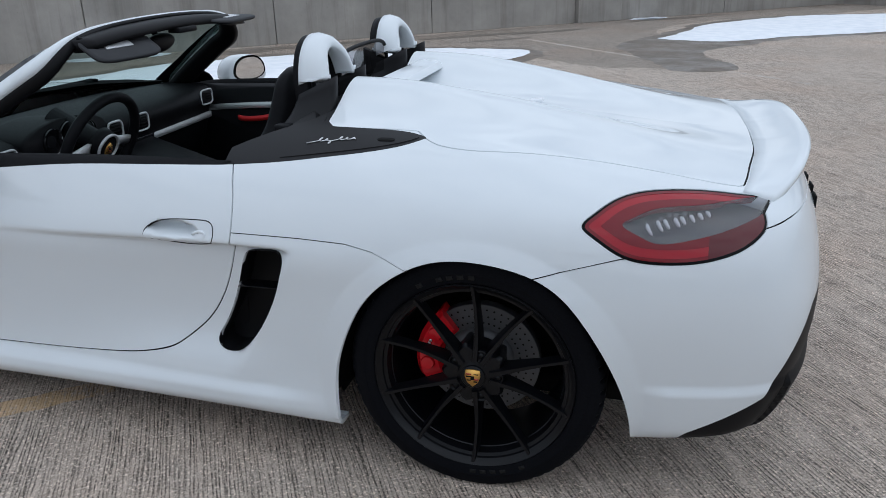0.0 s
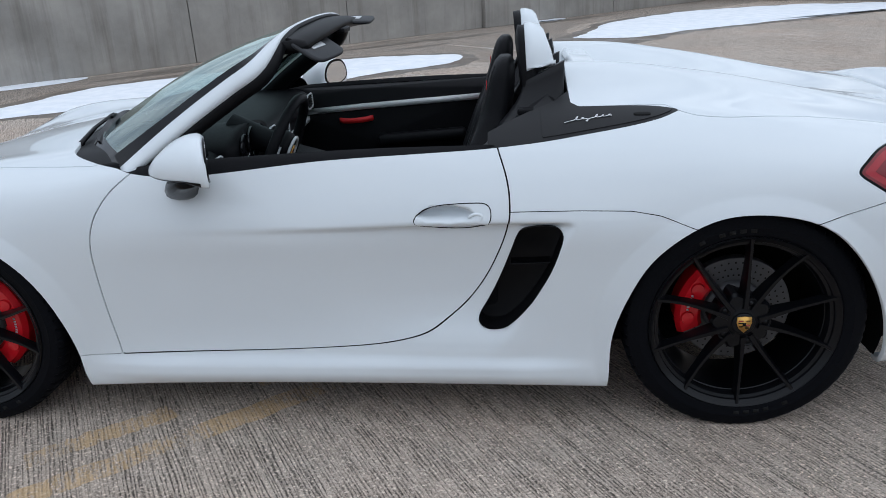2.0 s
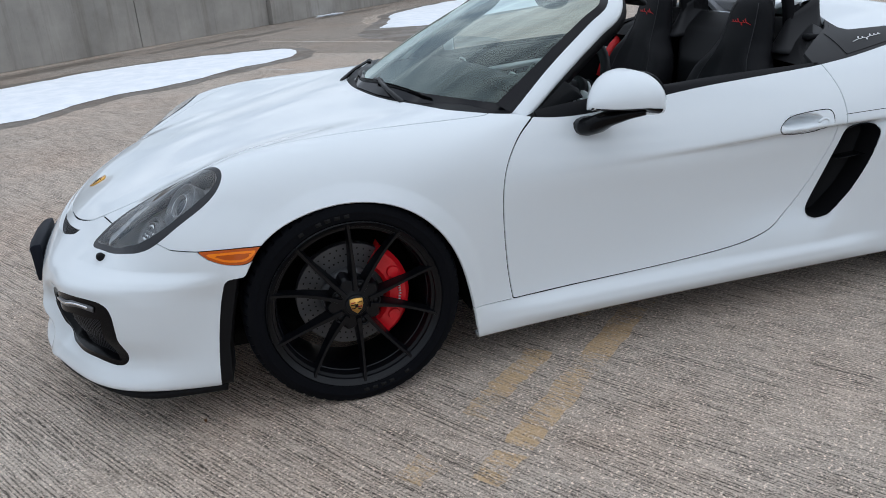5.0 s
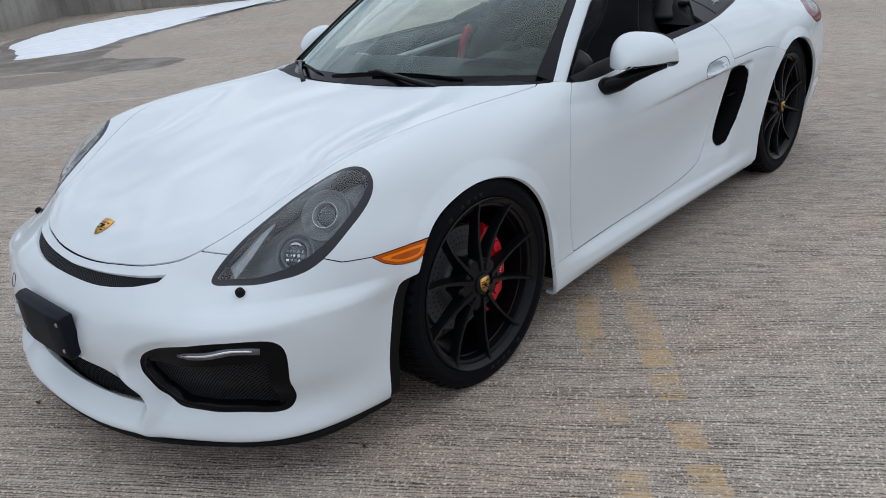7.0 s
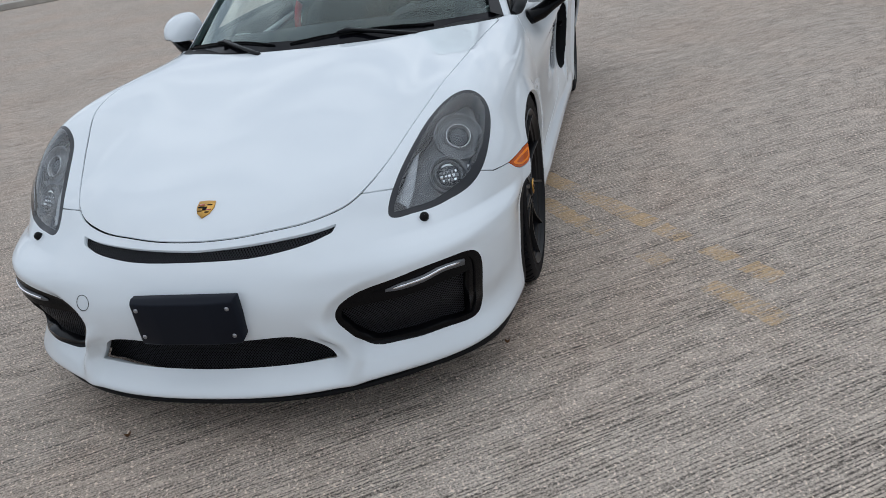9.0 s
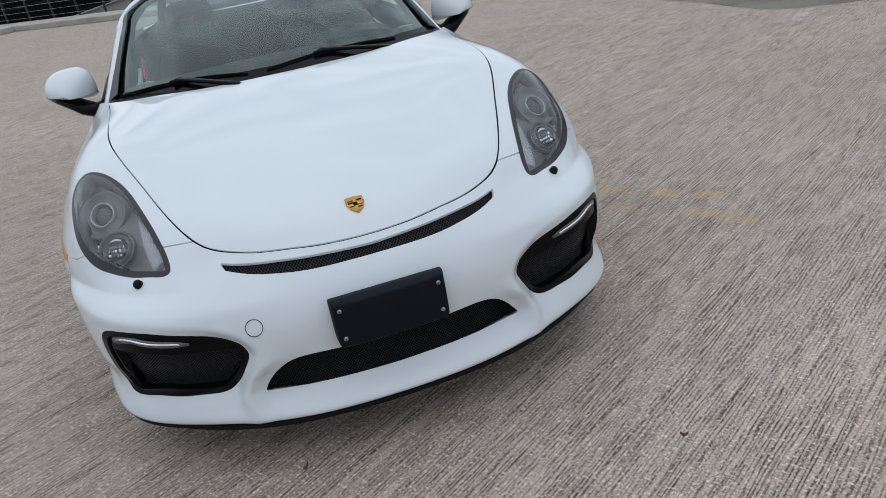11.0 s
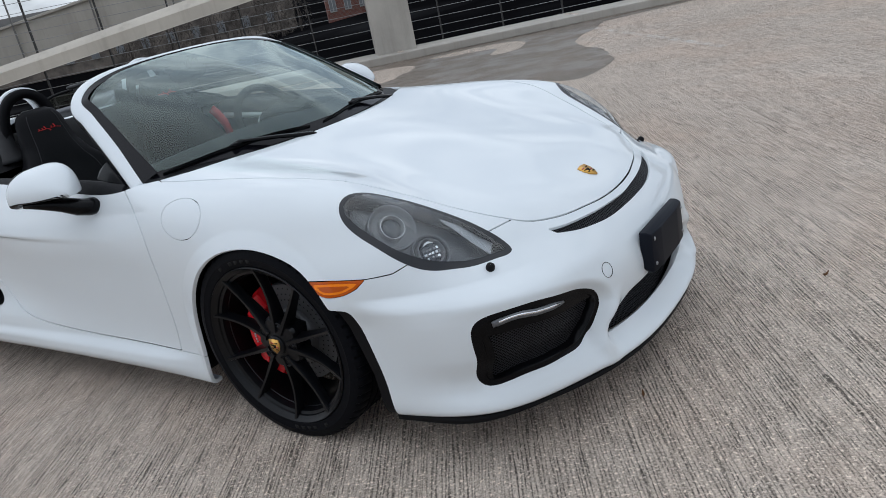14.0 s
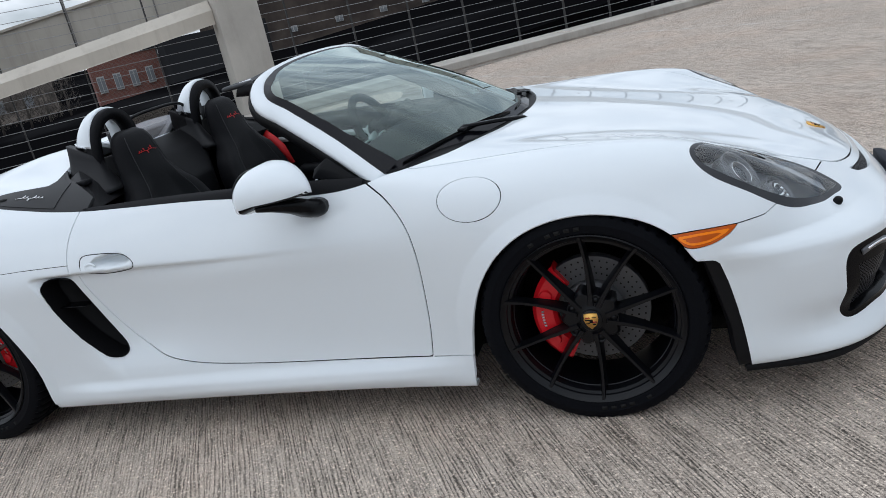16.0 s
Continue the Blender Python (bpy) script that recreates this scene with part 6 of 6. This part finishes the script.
# cowl and wipers
cowl, inner = hole.cut(np.interp(hole.V[:, 1], [0, .2, .43, .63, .69, .72], [.945, .91, .81, .65, .60, .58]) - hole.V[:, 0])
both(cowl.sunk(.012)).mesh("cowl", BLACK, car, "black plastic cowl below the windscreen")
for s0, s1, sh in ((-.93, -.22, -.60), (-.12, .66, .20)):
    pts, ups = [], []
    for t in np.linspace(0, 1, 16):
        sg = s0 + (s1 - s0) * t
        p = screen(sg, .012 + .030 * math.sin(math.pi * t))
        pts.append(p + Vector((.30, .10 * sg, .85)) * .012)
        ups.append((.45, .25 * sg, .85))
    V, F = sweep(pts, [(-.008, -.010), (-.006, .002), (-.001, .010), (.004, .004), (.007, -.010)], ups, np.r_[.45, .8, np.ones(12), .8, .45])
    wip = sharp(part("wiper", to_bm(V, F), MAT["black_gloss"], car, "black flat-blade windscreen wiper"))
    tip = screen(sh, .045) + Vector((.01, 0, .024))
    foot_p = screen(s1 - .03, -.06) + Vector((.03, 0, .004))
    V, F = sweep([foot_p, foot_p.lerp(tip, .12) + Vector((.004, 0, .014)), foot_p.lerp(tip, .55) + Vector((.010, 0, .010)), tip, tip + (Vector(pts[4]) - tip) * .25], [(-.010, -.005), (-.007, .006), (.007, .006), (.010, -.005)], (.3, 0, .9), [1.3, 1.1, .9, .9, .6])
    part("wiper_arm", to_bm(V, F), MAT["black_gloss"], wip)
    part("wiper_clip", block((.020, .060, .014), tuple(tip + Vector((.002, 0, -.006))), .004, (0, 0, -12 if sh < 0 else 10)), MAT["black_gloss"], wip)
# window seal strip along the belt
for s in (1, -1):
    q = (lambda a: a) if s == 1 else (lambda a: a.flip())
    belt, _ = inner.cut(np.maximum(np.maximum(.734 - inner.V[:, 1], inner.V[:, 0] - .66), -.52 - inner.V[:, 0]))
    q(belt).mesh("belt_seal", MAT["leather"], car, "black window seal strip", lip=.02)
    # quarter pane behind the pillar
    part("mirror_sail", hull([(x, s * (y + d), z) for x, y, z in [(.575, .722, .832), (.40, .712, .862), (.41, .698, .890), (.455, .690, .918)] for d in (0, .010)], .002), MAT["black_gloss"], car, "black mirror sail panel")

# ---- door mirrors ----
def shell(t, a, s, grow=1.0):
    """A place on the mirror's shell: t from the glass (0) to the front tip (1), a round it."""
    x = .255 + .215 * t
    k = (1 - (max(0, t - .12) / .88) ** 2.1) ** .72 if t > .12 else 1 - .10 * (1 - t / .12) ** 2
    k = max(k, .02) * grow
    c, d = math.cos(a), math.sin(a)
    yy = math.copysign(abs(c) ** .7, c) * .110 * k
    up = .100 if d > 0 else .014 + .026 * max(0, 1 - t / .30) ** .7
    zz = math.copysign(abs(d) ** (.8 if d > 0 else .45), d) * up * (k if d > 0 else k ** .5)
    zz *= (1.0 - .24 * (c if d > 0 else 0))
    return (x + (1 - t) * .36 * (.110 - yy), s * (.882 + yy), .868 + zz - .012 * (1 - c) * .5)


for s in (1, -1):
    V, F = stack([[shell(t, a, s) for a in np.linspace(0, 2 * np.pi, 36, endpoint=False)] for t in np.linspace(0, 1, 17)])
    mir = part("door_mirror", to_bm(V, F), PAINT, car, "white door mirror on black foot")
    ts = np.linspace(.10, .97, 16)
    strip = [[shell(t, a, s, 1.012) for a in np.radians(np.linspace(-30 - 65 * min(1, t * 1.3), -5, 8))] for t in ts]
    V = [p for r in strip for p in r]
    F = [(i * 8 + j, (i + 1) * 8 + j, (i + 1) * 8 + j + 1, i * 8 + j + 1) for i in range(15) for j in range(7)]
    pydata("mirror_band", V, F, MAT["black_gloss"], mir, "black band along the lower edge")
    part("mirror_bezel", to_bm(*stack([[(x + .36 * (.102 - .096 * math.copysign(abs(math.cos(a)) ** .8, math.cos(a))), s * (.882 + .096 * math.copysign(abs(math.cos(a)) ** .8, math.cos(a))), .879 + (.078 if math.sin(a) > 0 else .042) * math.sin(a)) for a in np.linspace(0, 2 * np.pi, 28, endpoint=False)]
                                       for x in (.2550, .2600)])), MAT["black_gloss"], mir, "thin black rim round the glass", smooth=False)
    part("mirror_glass", to_bm(*stack([[(x + .36 * (.102 - .086 * math.copysign(abs(math.cos(a)) ** .8, math.cos(a))), s * (.882 + .086 * math.copysign(abs(math.cos(a)) ** .8, math.cos(a))), .879 + (.068 if math.sin(a) > 0 else .036) * math.sin(a)) for a in np.linspace(0, 2 * np.pi, 28, endpoint=False)]
                                       for x in (.2535, .257)])), MAT["mirror"], mir, "silvered mirror glass", smooth=False)
    V, F = sweep([(.420, s * .775, .782), (.418, s * .80, .785), (.408, s * .835, .798), (.388, s * .875, .822), (.35, s * .93, .842), (.315, s * .96, .848)], ring(1, 14, .050, .033, 2.4), (0, 0, 1), [.95, .92, .90, .78, .54, .34])
    part("mirror_foot", to_bm(V, F), MAT["black_gloss"], mir, "black mirror foot")

# ---- roll hoops, fairings and deflector ----
for s in (1, -1):
    def hoop_path(h, w, n=29):
        out = []
        for t in np.linspace(0, 1, n):
            a = math.pi * t
            y = .345 - w * math.cos(a)
            z = .94 + (h - .94) * min(1, math.sin(a) ** .55)
            out.append((0, y, z))
        return out
    path = [(-.614 - .10 * max(0, 1.19 - z), s * y, z) for _, y, z in hoop_path(1.160, .118)]
    V, F = sweep(path, [(-.018, -.030), (-.022, -.010), (-.020, .020), (.008, .028), (.020, .018), (.022, -.020)], (-1, 0, 0))
    hoop = part("roll_hoop", to_bm(V, F), MAT["leather"], car, "black padded roll hoop with white rear cover")
    # white rear cover, deep at its foot, ending above the black leg
    rings = []
    arch = [q for q in hoop_path(1.164, .118, 61) if q[2] > 1.040]
    for k, (_, y, z) in enumerate(arch):
        a, b2 = arch[max(0, k - 1)], arch[min(len(arch) - 1, k + 1)]
        t = Vector((0, b2[1] - a[1], b2[2] - a[2])).normalized()
        o = Vector((0, -t.z, t.y))
        deep = float(np.interp(z, [1.03, 1.11, 1.164], [.084, .072, .056]))
        rings.append([(-.617 - .04 * (1.164 - z) - (deep + .012) * u, s * (y + o.y * w), z + o.z * w + (.034 * u if k in (0, len(arch) - 1) else 0))
                      for u, w in ((0, .020), (.03, .0245), (.3, .026), (.7, .018), (.93, .004), (1, -.010), (.93, -.020), (.4, -.021), (0, -.018))])
    part("hoop_cover", to_bm(*stack(rings)), PAINT, hoop, "white hoop cover")
    # feet of the hoop: smooth black columns that spread into the fairing
    for y, out in ((.465, 1), (.225, -1)):
        rings = []
        for t in np.linspace(0, 1, 9):
            z = 1.048 - .162 * t
            e = t ** 1.7
            xa, xb = -.611 + .085 * e, -.741 + .008 * e
            ya, yb = y - out * (.021 + .01 * e), y + out * (.021 + (.100 if out > 0 else .05) * e)
            rings.append([((xa + xb) / 2 + (xa - xb) / 2 * c, s * ((ya + yb) / 2 + (yb - ya) / 2 * d), z + .030 * (-c) * (1 - t)) for c, d in ring(1, 20, 1, 1, 4)])
        part("hoop_foot", to_bm(*stack(rings)), MAT["trim_black"], hoop, "black moulded hoop foot")
    fair = part("hoop_fairing", hull([(-.475, s * .715, .864), (-.512, s * .728, .876), (-.736, s * .580, .940), (-.692, s * .497, .984), (-.630, s * .487, .948), (-.54, s * .60, .884), (-.50, s * .62, .86), (-.746, s * .45, .86), (-.55, s * .45, .86), (-.746, s * .60, .88)], .006, 3), BLACK, car, "black hoop fairing")
    corners = [Vector((-.518, .712, .8765)), Vector((-.731, .572, .945)), Vector((-.696, .502, .984)), Vector((-.636, .495, .950)), Vector((-.545, .612, .888))]
    mid = sum(corners, Vector()) / 5
    pts = [mid + (p - mid) * g + Vector((.006, .008, .014)).normalized() * h for p in corners for g, h in ((.90, .001), (.86, .006))]
    part("ramp_panel", hull([(p.x, s * p.y, p.z) for p in pts], .0015), MAT["trim_black"], fair, "raised matt black panel")
    part("hoop_foot", hull([(-.688, s * .475, .998), (-.688, s * .21, .998), (-.748, s * .20, .93), (-.748, s * .49, .93), (-.748, s * .20, .86), (-.748, s * .49, .86), (-.62, s * .48, .93), (-.62, s * .21, .93), (-.58, s * .50, .86), (-.58, s * .22, .86)], .012, 3), BLACK, fair)
part("middle_fairing", hull([(-.70, .24, .995), (-.70, -.24, .995), (-.742, .24, .95), (-.742, -.24, .95), (-.742, .24, .5), (-.742, -.24, .5), (-.60, .22, .92), (-.60, -.22, .92), (-.52, .10, .80), (-.52, -.10, .80), (-.52, .12, .4), (-.52, -.12, .4)], .015, 3), BLACK, car, "black fairing between the seats")
V, F = sweep(smooth_line([(-.655, .235, 1.02), (-.655, .225, 1.085), (-.655, .16, 1.112), (-.655, 0, 1.118), (-.655, -.16, 1.112), (-.655, -.225, 1.085), (-.655, -.235, 1.02)], 40), ring(.007, 8), (1, 0, 0))
defl = part("wind_deflector", to_bm(V, F), BLACK, car, "dark framed wind deflector between hoops")
pydata("deflector_pane", [(-.655, .23, 1.0), (-.655, .22, 1.085), (-.655, .16, 1.11), (-.655, 0, 1.115), (-.655, -.16, 1.11), (-.655, -.22, 1.085), (-.655, -.23, 1.0)], [tuple(range(7))], MAT["smoke"], defl)
part("bulkhead", block((.06, 1.42, .62), (-.72, 0, .58), .02), MAT["fabric"], car)
part("deck_bridge", hull([(x, s * .25, z) for s in (1, -1) for x, z in ((-.775, 1.022), (-.79, 1.036), (-.865, 1.030), (-.885, 1.008), (-.79, .985))], .005), PAINT, deck_ob, "white bridge between the two humps")

# ---- seats ----
def build_seat(y0):
    rings = []
    prof = [(.44, .235, .10, -.335), (.55, .245, .105, -.375), (.66, .245, .10, -.41), (.74, .232, .092, -.435), (.80, .208, .085, -.452), (.86, .158, .078, -.468), (.92, .132, .07, -.484), (.98, .121, .062, -.497), (1.04, .108, .053, -.507), (1.068, .090, .043, -.512), (1.085, .055, .026, -.515)]
    zs = np.array([p[0] for p in prof])
    for z in np.linspace(.44, 1.085, 40):
        w, d, x = (float(np.interp(z, zs, [p[k] for p in prof])) for k in (1, 2, 3))
        pts = []
        for a in np.linspace(0, 2 * np.pi, 40, endpoint=False):
            c, sn = math.cos(a), math.sin(a)
            yy = w * math.copysign(abs(c) ** .75, c)
            xx = d * math.copysign(abs(sn) ** .75, sn)
            if sn > 0 and z < .92:
                k = float(np.interp(z, [.44, .6, .82, .92], [.5, .8, .6, 0]))
                xx += .075 * k * max(0, (abs(yy) / w - .52) / .48) ** 1.3 - .03 * k * (abs(yy) / w < .52)
            pts.append((x - .040 + xx * .76, y0 + yy, z))
        rings.append(pts)
    seat = part("seat", to_bm(*stack(rings)), MAT["leather"], car, "black bucket seat with tall backrest")
    cush = []
    for x in np.linspace(-.42, .12, 14):
        t = (x + .42) / .54
        pts = []
        for a in np.linspace(0, 2 * np.pi, 32, endpoint=False):
            c, sn = math.cos(a), math.sin(a)
            yy = .25 * math.copysign(abs(c) ** .6, c)
            zz = .075 * math.copysign(abs(sn) ** .6, sn) * (1 - .5 * max(0, t - .85) / .15)
            zz += .05 * max(0, (abs(yy) / .25 - .6) / .4) * (sn > 0)
            pts.append((x, y0 + yy, .40 + .03 * t + zz))
        cush.append(pts)
    part("cushion", to_bm(*stack(cush)), MAT["fabric"], seat)
    wave = [(-.4905, y0 + .048 - a, .982 + up) for a, up in pen_script(90, .092, .030)]
    V, F = sweep(wave, [(-.0011, -.0006), (-.0011, .0008), (.0011, .0008), (.0011, -.0006)], (1, 0, .1))
    part("script_stroke", to_bm(V, F), MAT["belt_red"], seat, "red stitched stroke")
    for sg in (1, -1):
        seam = []
        for z in np.linspace(.60, 1.062, 24):
            w, d, x = (float(np.interp(z, zs, [p[k] for p in prof])) for k in (1, 2, 3))
            c = sg * .66 ** (1 / .75)
            xx = d * abs(math.sqrt(1 - c * c)) ** .75
            k = float(np.interp(z, [.44, .6, .82, .92], [.5, .8, .6, 0]))
            xx += .075 * k * (.14 / .48) ** 1.3 if z < .92 else 0
            seam.append((x - .040 + xx * .76 + .0005, y0 + sg * .66 * w, z))
        part("seam", to_bm(*sweep(seam, ring(.0018, 6), (1, 0, 0))), MAT["seam"], seat, "stitched seam")
    part("insert_panel", hull([(-.385 - .10 * (z - .5) / .3, y0 + w2 * sg, z) for z, w2 in ((.50, .10), (.62, .115), (.72, .11), (.80, .085)) for sg in (1, -1)] + [(-.46, y0, .6)], .004), MAT["fabric"], seat)
    return seat


for s in (1, -1):
    build_seat(s * .340)
    V, F = sweep([(-.520, s * .622, .838), (-.485, s * .626, .806), (-.445, s * .626, .755), (-.41, s * .62, .66)], [(-.001, -.024), (.001, -.024), (.001, .024), (-.001, .024)], (1, s * .4, .2))
    part("seat_belt", to_bm(V, F), MAT["belt_red"], car, "bright red seat belt")
    part("belt_outlet", block((.05, .04, .02), (-.615, s * .585, .945), .006), MAT["leather"], car)

# ---- dashboard, console and door linings ----
sec = [(.98, .80), (.80, .845), (.62, .862), (.50, .862), (.42, .850), (.375, .825), (.37, .79), (.40, .755), (.415, .70), (.45, .60), (.52, .50), (.9, .5)]
ys = np.linspace(-.70, .70, 29)
rows = [[(x - .03 * (1 - (y / .7) ** 2) * (x < .6), y, z - .012 * (abs(y) / .7) ** 2) for x, z in sec] for y in ys]
dash = part("dashboard", to_bm(*stack(rows)), MAT["leather"], car, "black leather dashboard with round vents")
part("dash_strip", to_bm(*sweep([(.368 + .018 * (y / .7) ** 2 + .012, y, .712) for y in np.linspace(-.69, -.14, 14)], [(-.006, -.013), (-.006, .013), (.008, .013), (.008, -.013)])), MAT["trim_silver"], dash, "silver trim strip")
rings = []
for t in np.linspace(0, 1, 9):
    rings.append([(.34 + .22 * t, .365 + (.20 - .03 * t) * math.cos(a), .835 + (.062 - .01 * t) * math.sin(a) ** 1) for a in np.linspace(0, math.pi, 16)] + [(.34 + .22 * t, .365 - .2, .76), (.34 + .22 * t, .365 + .2, .76)])
part("instrument_hood", to_bm(*stack(rings)), MAT["leather"], dash)
for k, (dy, r) in enumerate(((-.085, .045), (0, .055), (.085, .045))):
    V, F = lathe([(r, .012), (r + .004, .004), (r - .003, 0), (.001, -.004)], 36)
    part("dial", moved(to_bm(V, F), Matrix.Translation((.338, .365 + dy, .83)) @ pose(0, 0, 0, 0, 0, 90)), MAT["screen_dark"], dash)
    tv, tf = lathe([(r + .002 * math.cos(a), .002 * math.sin(a)) for a in np.linspace(0, 2 * np.pi, 7)[:-1]], 36, True)
    part("dial_ring", moved(to_bm(tv, tf), Matrix.Translation((.333, .365 + dy, .83)) @ pose(0, 0, 0, 0, 0, 90)), MAT["chrome"], dash)
for (y, z, x, w) in ((-.575, .805, .368, .095), (.125, .800, .340, .082), (-.035, .800, .335, .082), (.63, .805, .371, .085)):
    pts = np.c_[np.zeros(40), ring(1, 40, w * .5, .033, 4.5)]
    V, F = sweep(np.vstack([pts, pts[:1]]) + np.array([x - .008, y, z]), ring(.0042, 6), (1, 0, 0))
    part("vent_ring", to_bm(V, F), MAT["trim_silver"], dash, "silver vent ring")
    for k in range(4):
        part("vent_slat", block((.012, w * .82, .003), (x - .004, y, z - .018 + k * .012), 0), MAT["void"], dash)
# steering wheel
M = Matrix.Translation((.232, .340, .800)) @ Matrix.Rotation(radians(90 - 24), 4, 'Y') @ Matrix.Identity(4)
tv = [(.183 * math.cos(a), .183 * math.sin(a), 0) for a in np.linspace(0, 2 * np.pi, 65)]
V, F = sweep(tv, ring(.0185, 12), (0, 0, 1), caps=False)
wheel_s = part("steering_wheel", moved(to_bm(V, F), M), MAT["leather"], car, "black three-spoke steering wheel")
part("wheel_hub", moved(to_bm(*lathe([(.001, .030), (.045, .028), (.058, .016), (.062, -.01), (.001, -.02)], 32)), M @ pose(0, 0, 0, -90) @ pose(0, 0, 0, 0, 0, 0)), MAT["leather"], wheel_s)
for ang in (0, 84, -84):
    t = radians(ang)
    V, F = sweep([(.05 * -math.cos(t) * -1, .05 * math.sin(t), .004), (.178 * math.cos(t), .178 * math.sin(t), .0)], [(-.020, -.006), (-.017, .006), (.017, .006), (.020, -.006)], (0, 0, 1), [1.2, .8])
    part("wheel_spoke", moved(to_bm(V, F), M), MAT["trim_silver"], wheel_s, "silver spoke")
tv = [(.050 * math.cos(a), .050 * math.sin(a), -.030) for a in np.linspace(0, 2 * np.pi, 33)]
part("hub_ring", moved(to_bm(*sweep(tv, ring(.0055, 8), (0, 0, 1), caps=False)), M), MAT["trim_silver"], wheel_s, "silver hub ring")
shield(wheel_s, M @ Matrix.Translation((0, 0, -.032)) @ pose(0, 0, 0, 180, 0, 90), .045)
part("steering_column", moved(to_bm(*lathe([(.04, -.02), (.05, .20), (.001, .22)], 20)), M @ pose(0, 0, 0, 90)), MAT["leather"], wheel_s)
con = part("centre_console", hull([(.40, s * .12, .74) for s in (1, -1)] + [(.36, s * .12, .60) for s in (1, -1)] + [(.10, s * .11, .50) for s in (1, -1)] + [(-.5, s * .11, .47) for s in (1, -1)] + [(-.5, s * .12, .2) for s in (1, -1)] + [(.45, s * .13, .2) for s in (1, -1)], .012, 3), MAT["leather"], car, "black centre console with screen")
part("console_screen", block((.006, .15, .085), (.357, -.05, .695), .002, (0, -14, 0)), MAT["screen_dark"], con)
for k in range(3):
    part("console_button_row", block((.006, .13, .012), (.335 - k * .012, -.05, .625 - k * .024), .002, (0, -40, 0)), MAT["trim_silver"], con)
part("gear_lever", join(block((.03, .03, .09), (.02, 0, .56), .008), block((.06, .045, .045), (.02, 0, .615), .018, (0, 0, 0), 4)), MAT["leather"], con)
for s in (1, -1):
    lin = part("door_lining", hull([(.62, s * .70, .84), (.62, s * .655, .80), (.62, s * .68, .3), (-.52, s * .705, .868), (-.52, s * .66, .83), (-.52, s * .70, .3), (.62, s * .735, .3), (-.52, s * .745, .3), (.62, s * .72, .84), (-.52, s * .735, .866), (.1, s * .655, .845), (.1, s * .63, .60)], .006), MAT["leather"], car, "black door lining with silver strip")
    V, F = sweep([(.40, s * .650, .742), (.15, s * .640, .760), (-.15, s * .640, .776), (-.46, s * .650, .790)], [(-.006, -.013), (-.006, .013), (.008, .013), (.008, -.013)])
    part("lining_strip", to_bm(V, F), MAT["trim_silver"], lin, "silver trim strip")
    V, F = sweep(smooth_line([(.24, s * .635, .700), (.20, s * .612, .700), (.12, s * .612, .704), (.08, s * .635, .708)], 12), [(-.004, -.012), (-.004, .012), (.004, .012), (.004, -.012)])
    part("pull_strap", to_bm(V, F), MAT["belt_red"], lin, "red door pull strap")
    part("armrest", block((.42, .07, .05), (-.15, s * .622, .615), .02, (0, 3, 0), 3), MAT["leather"], lin)
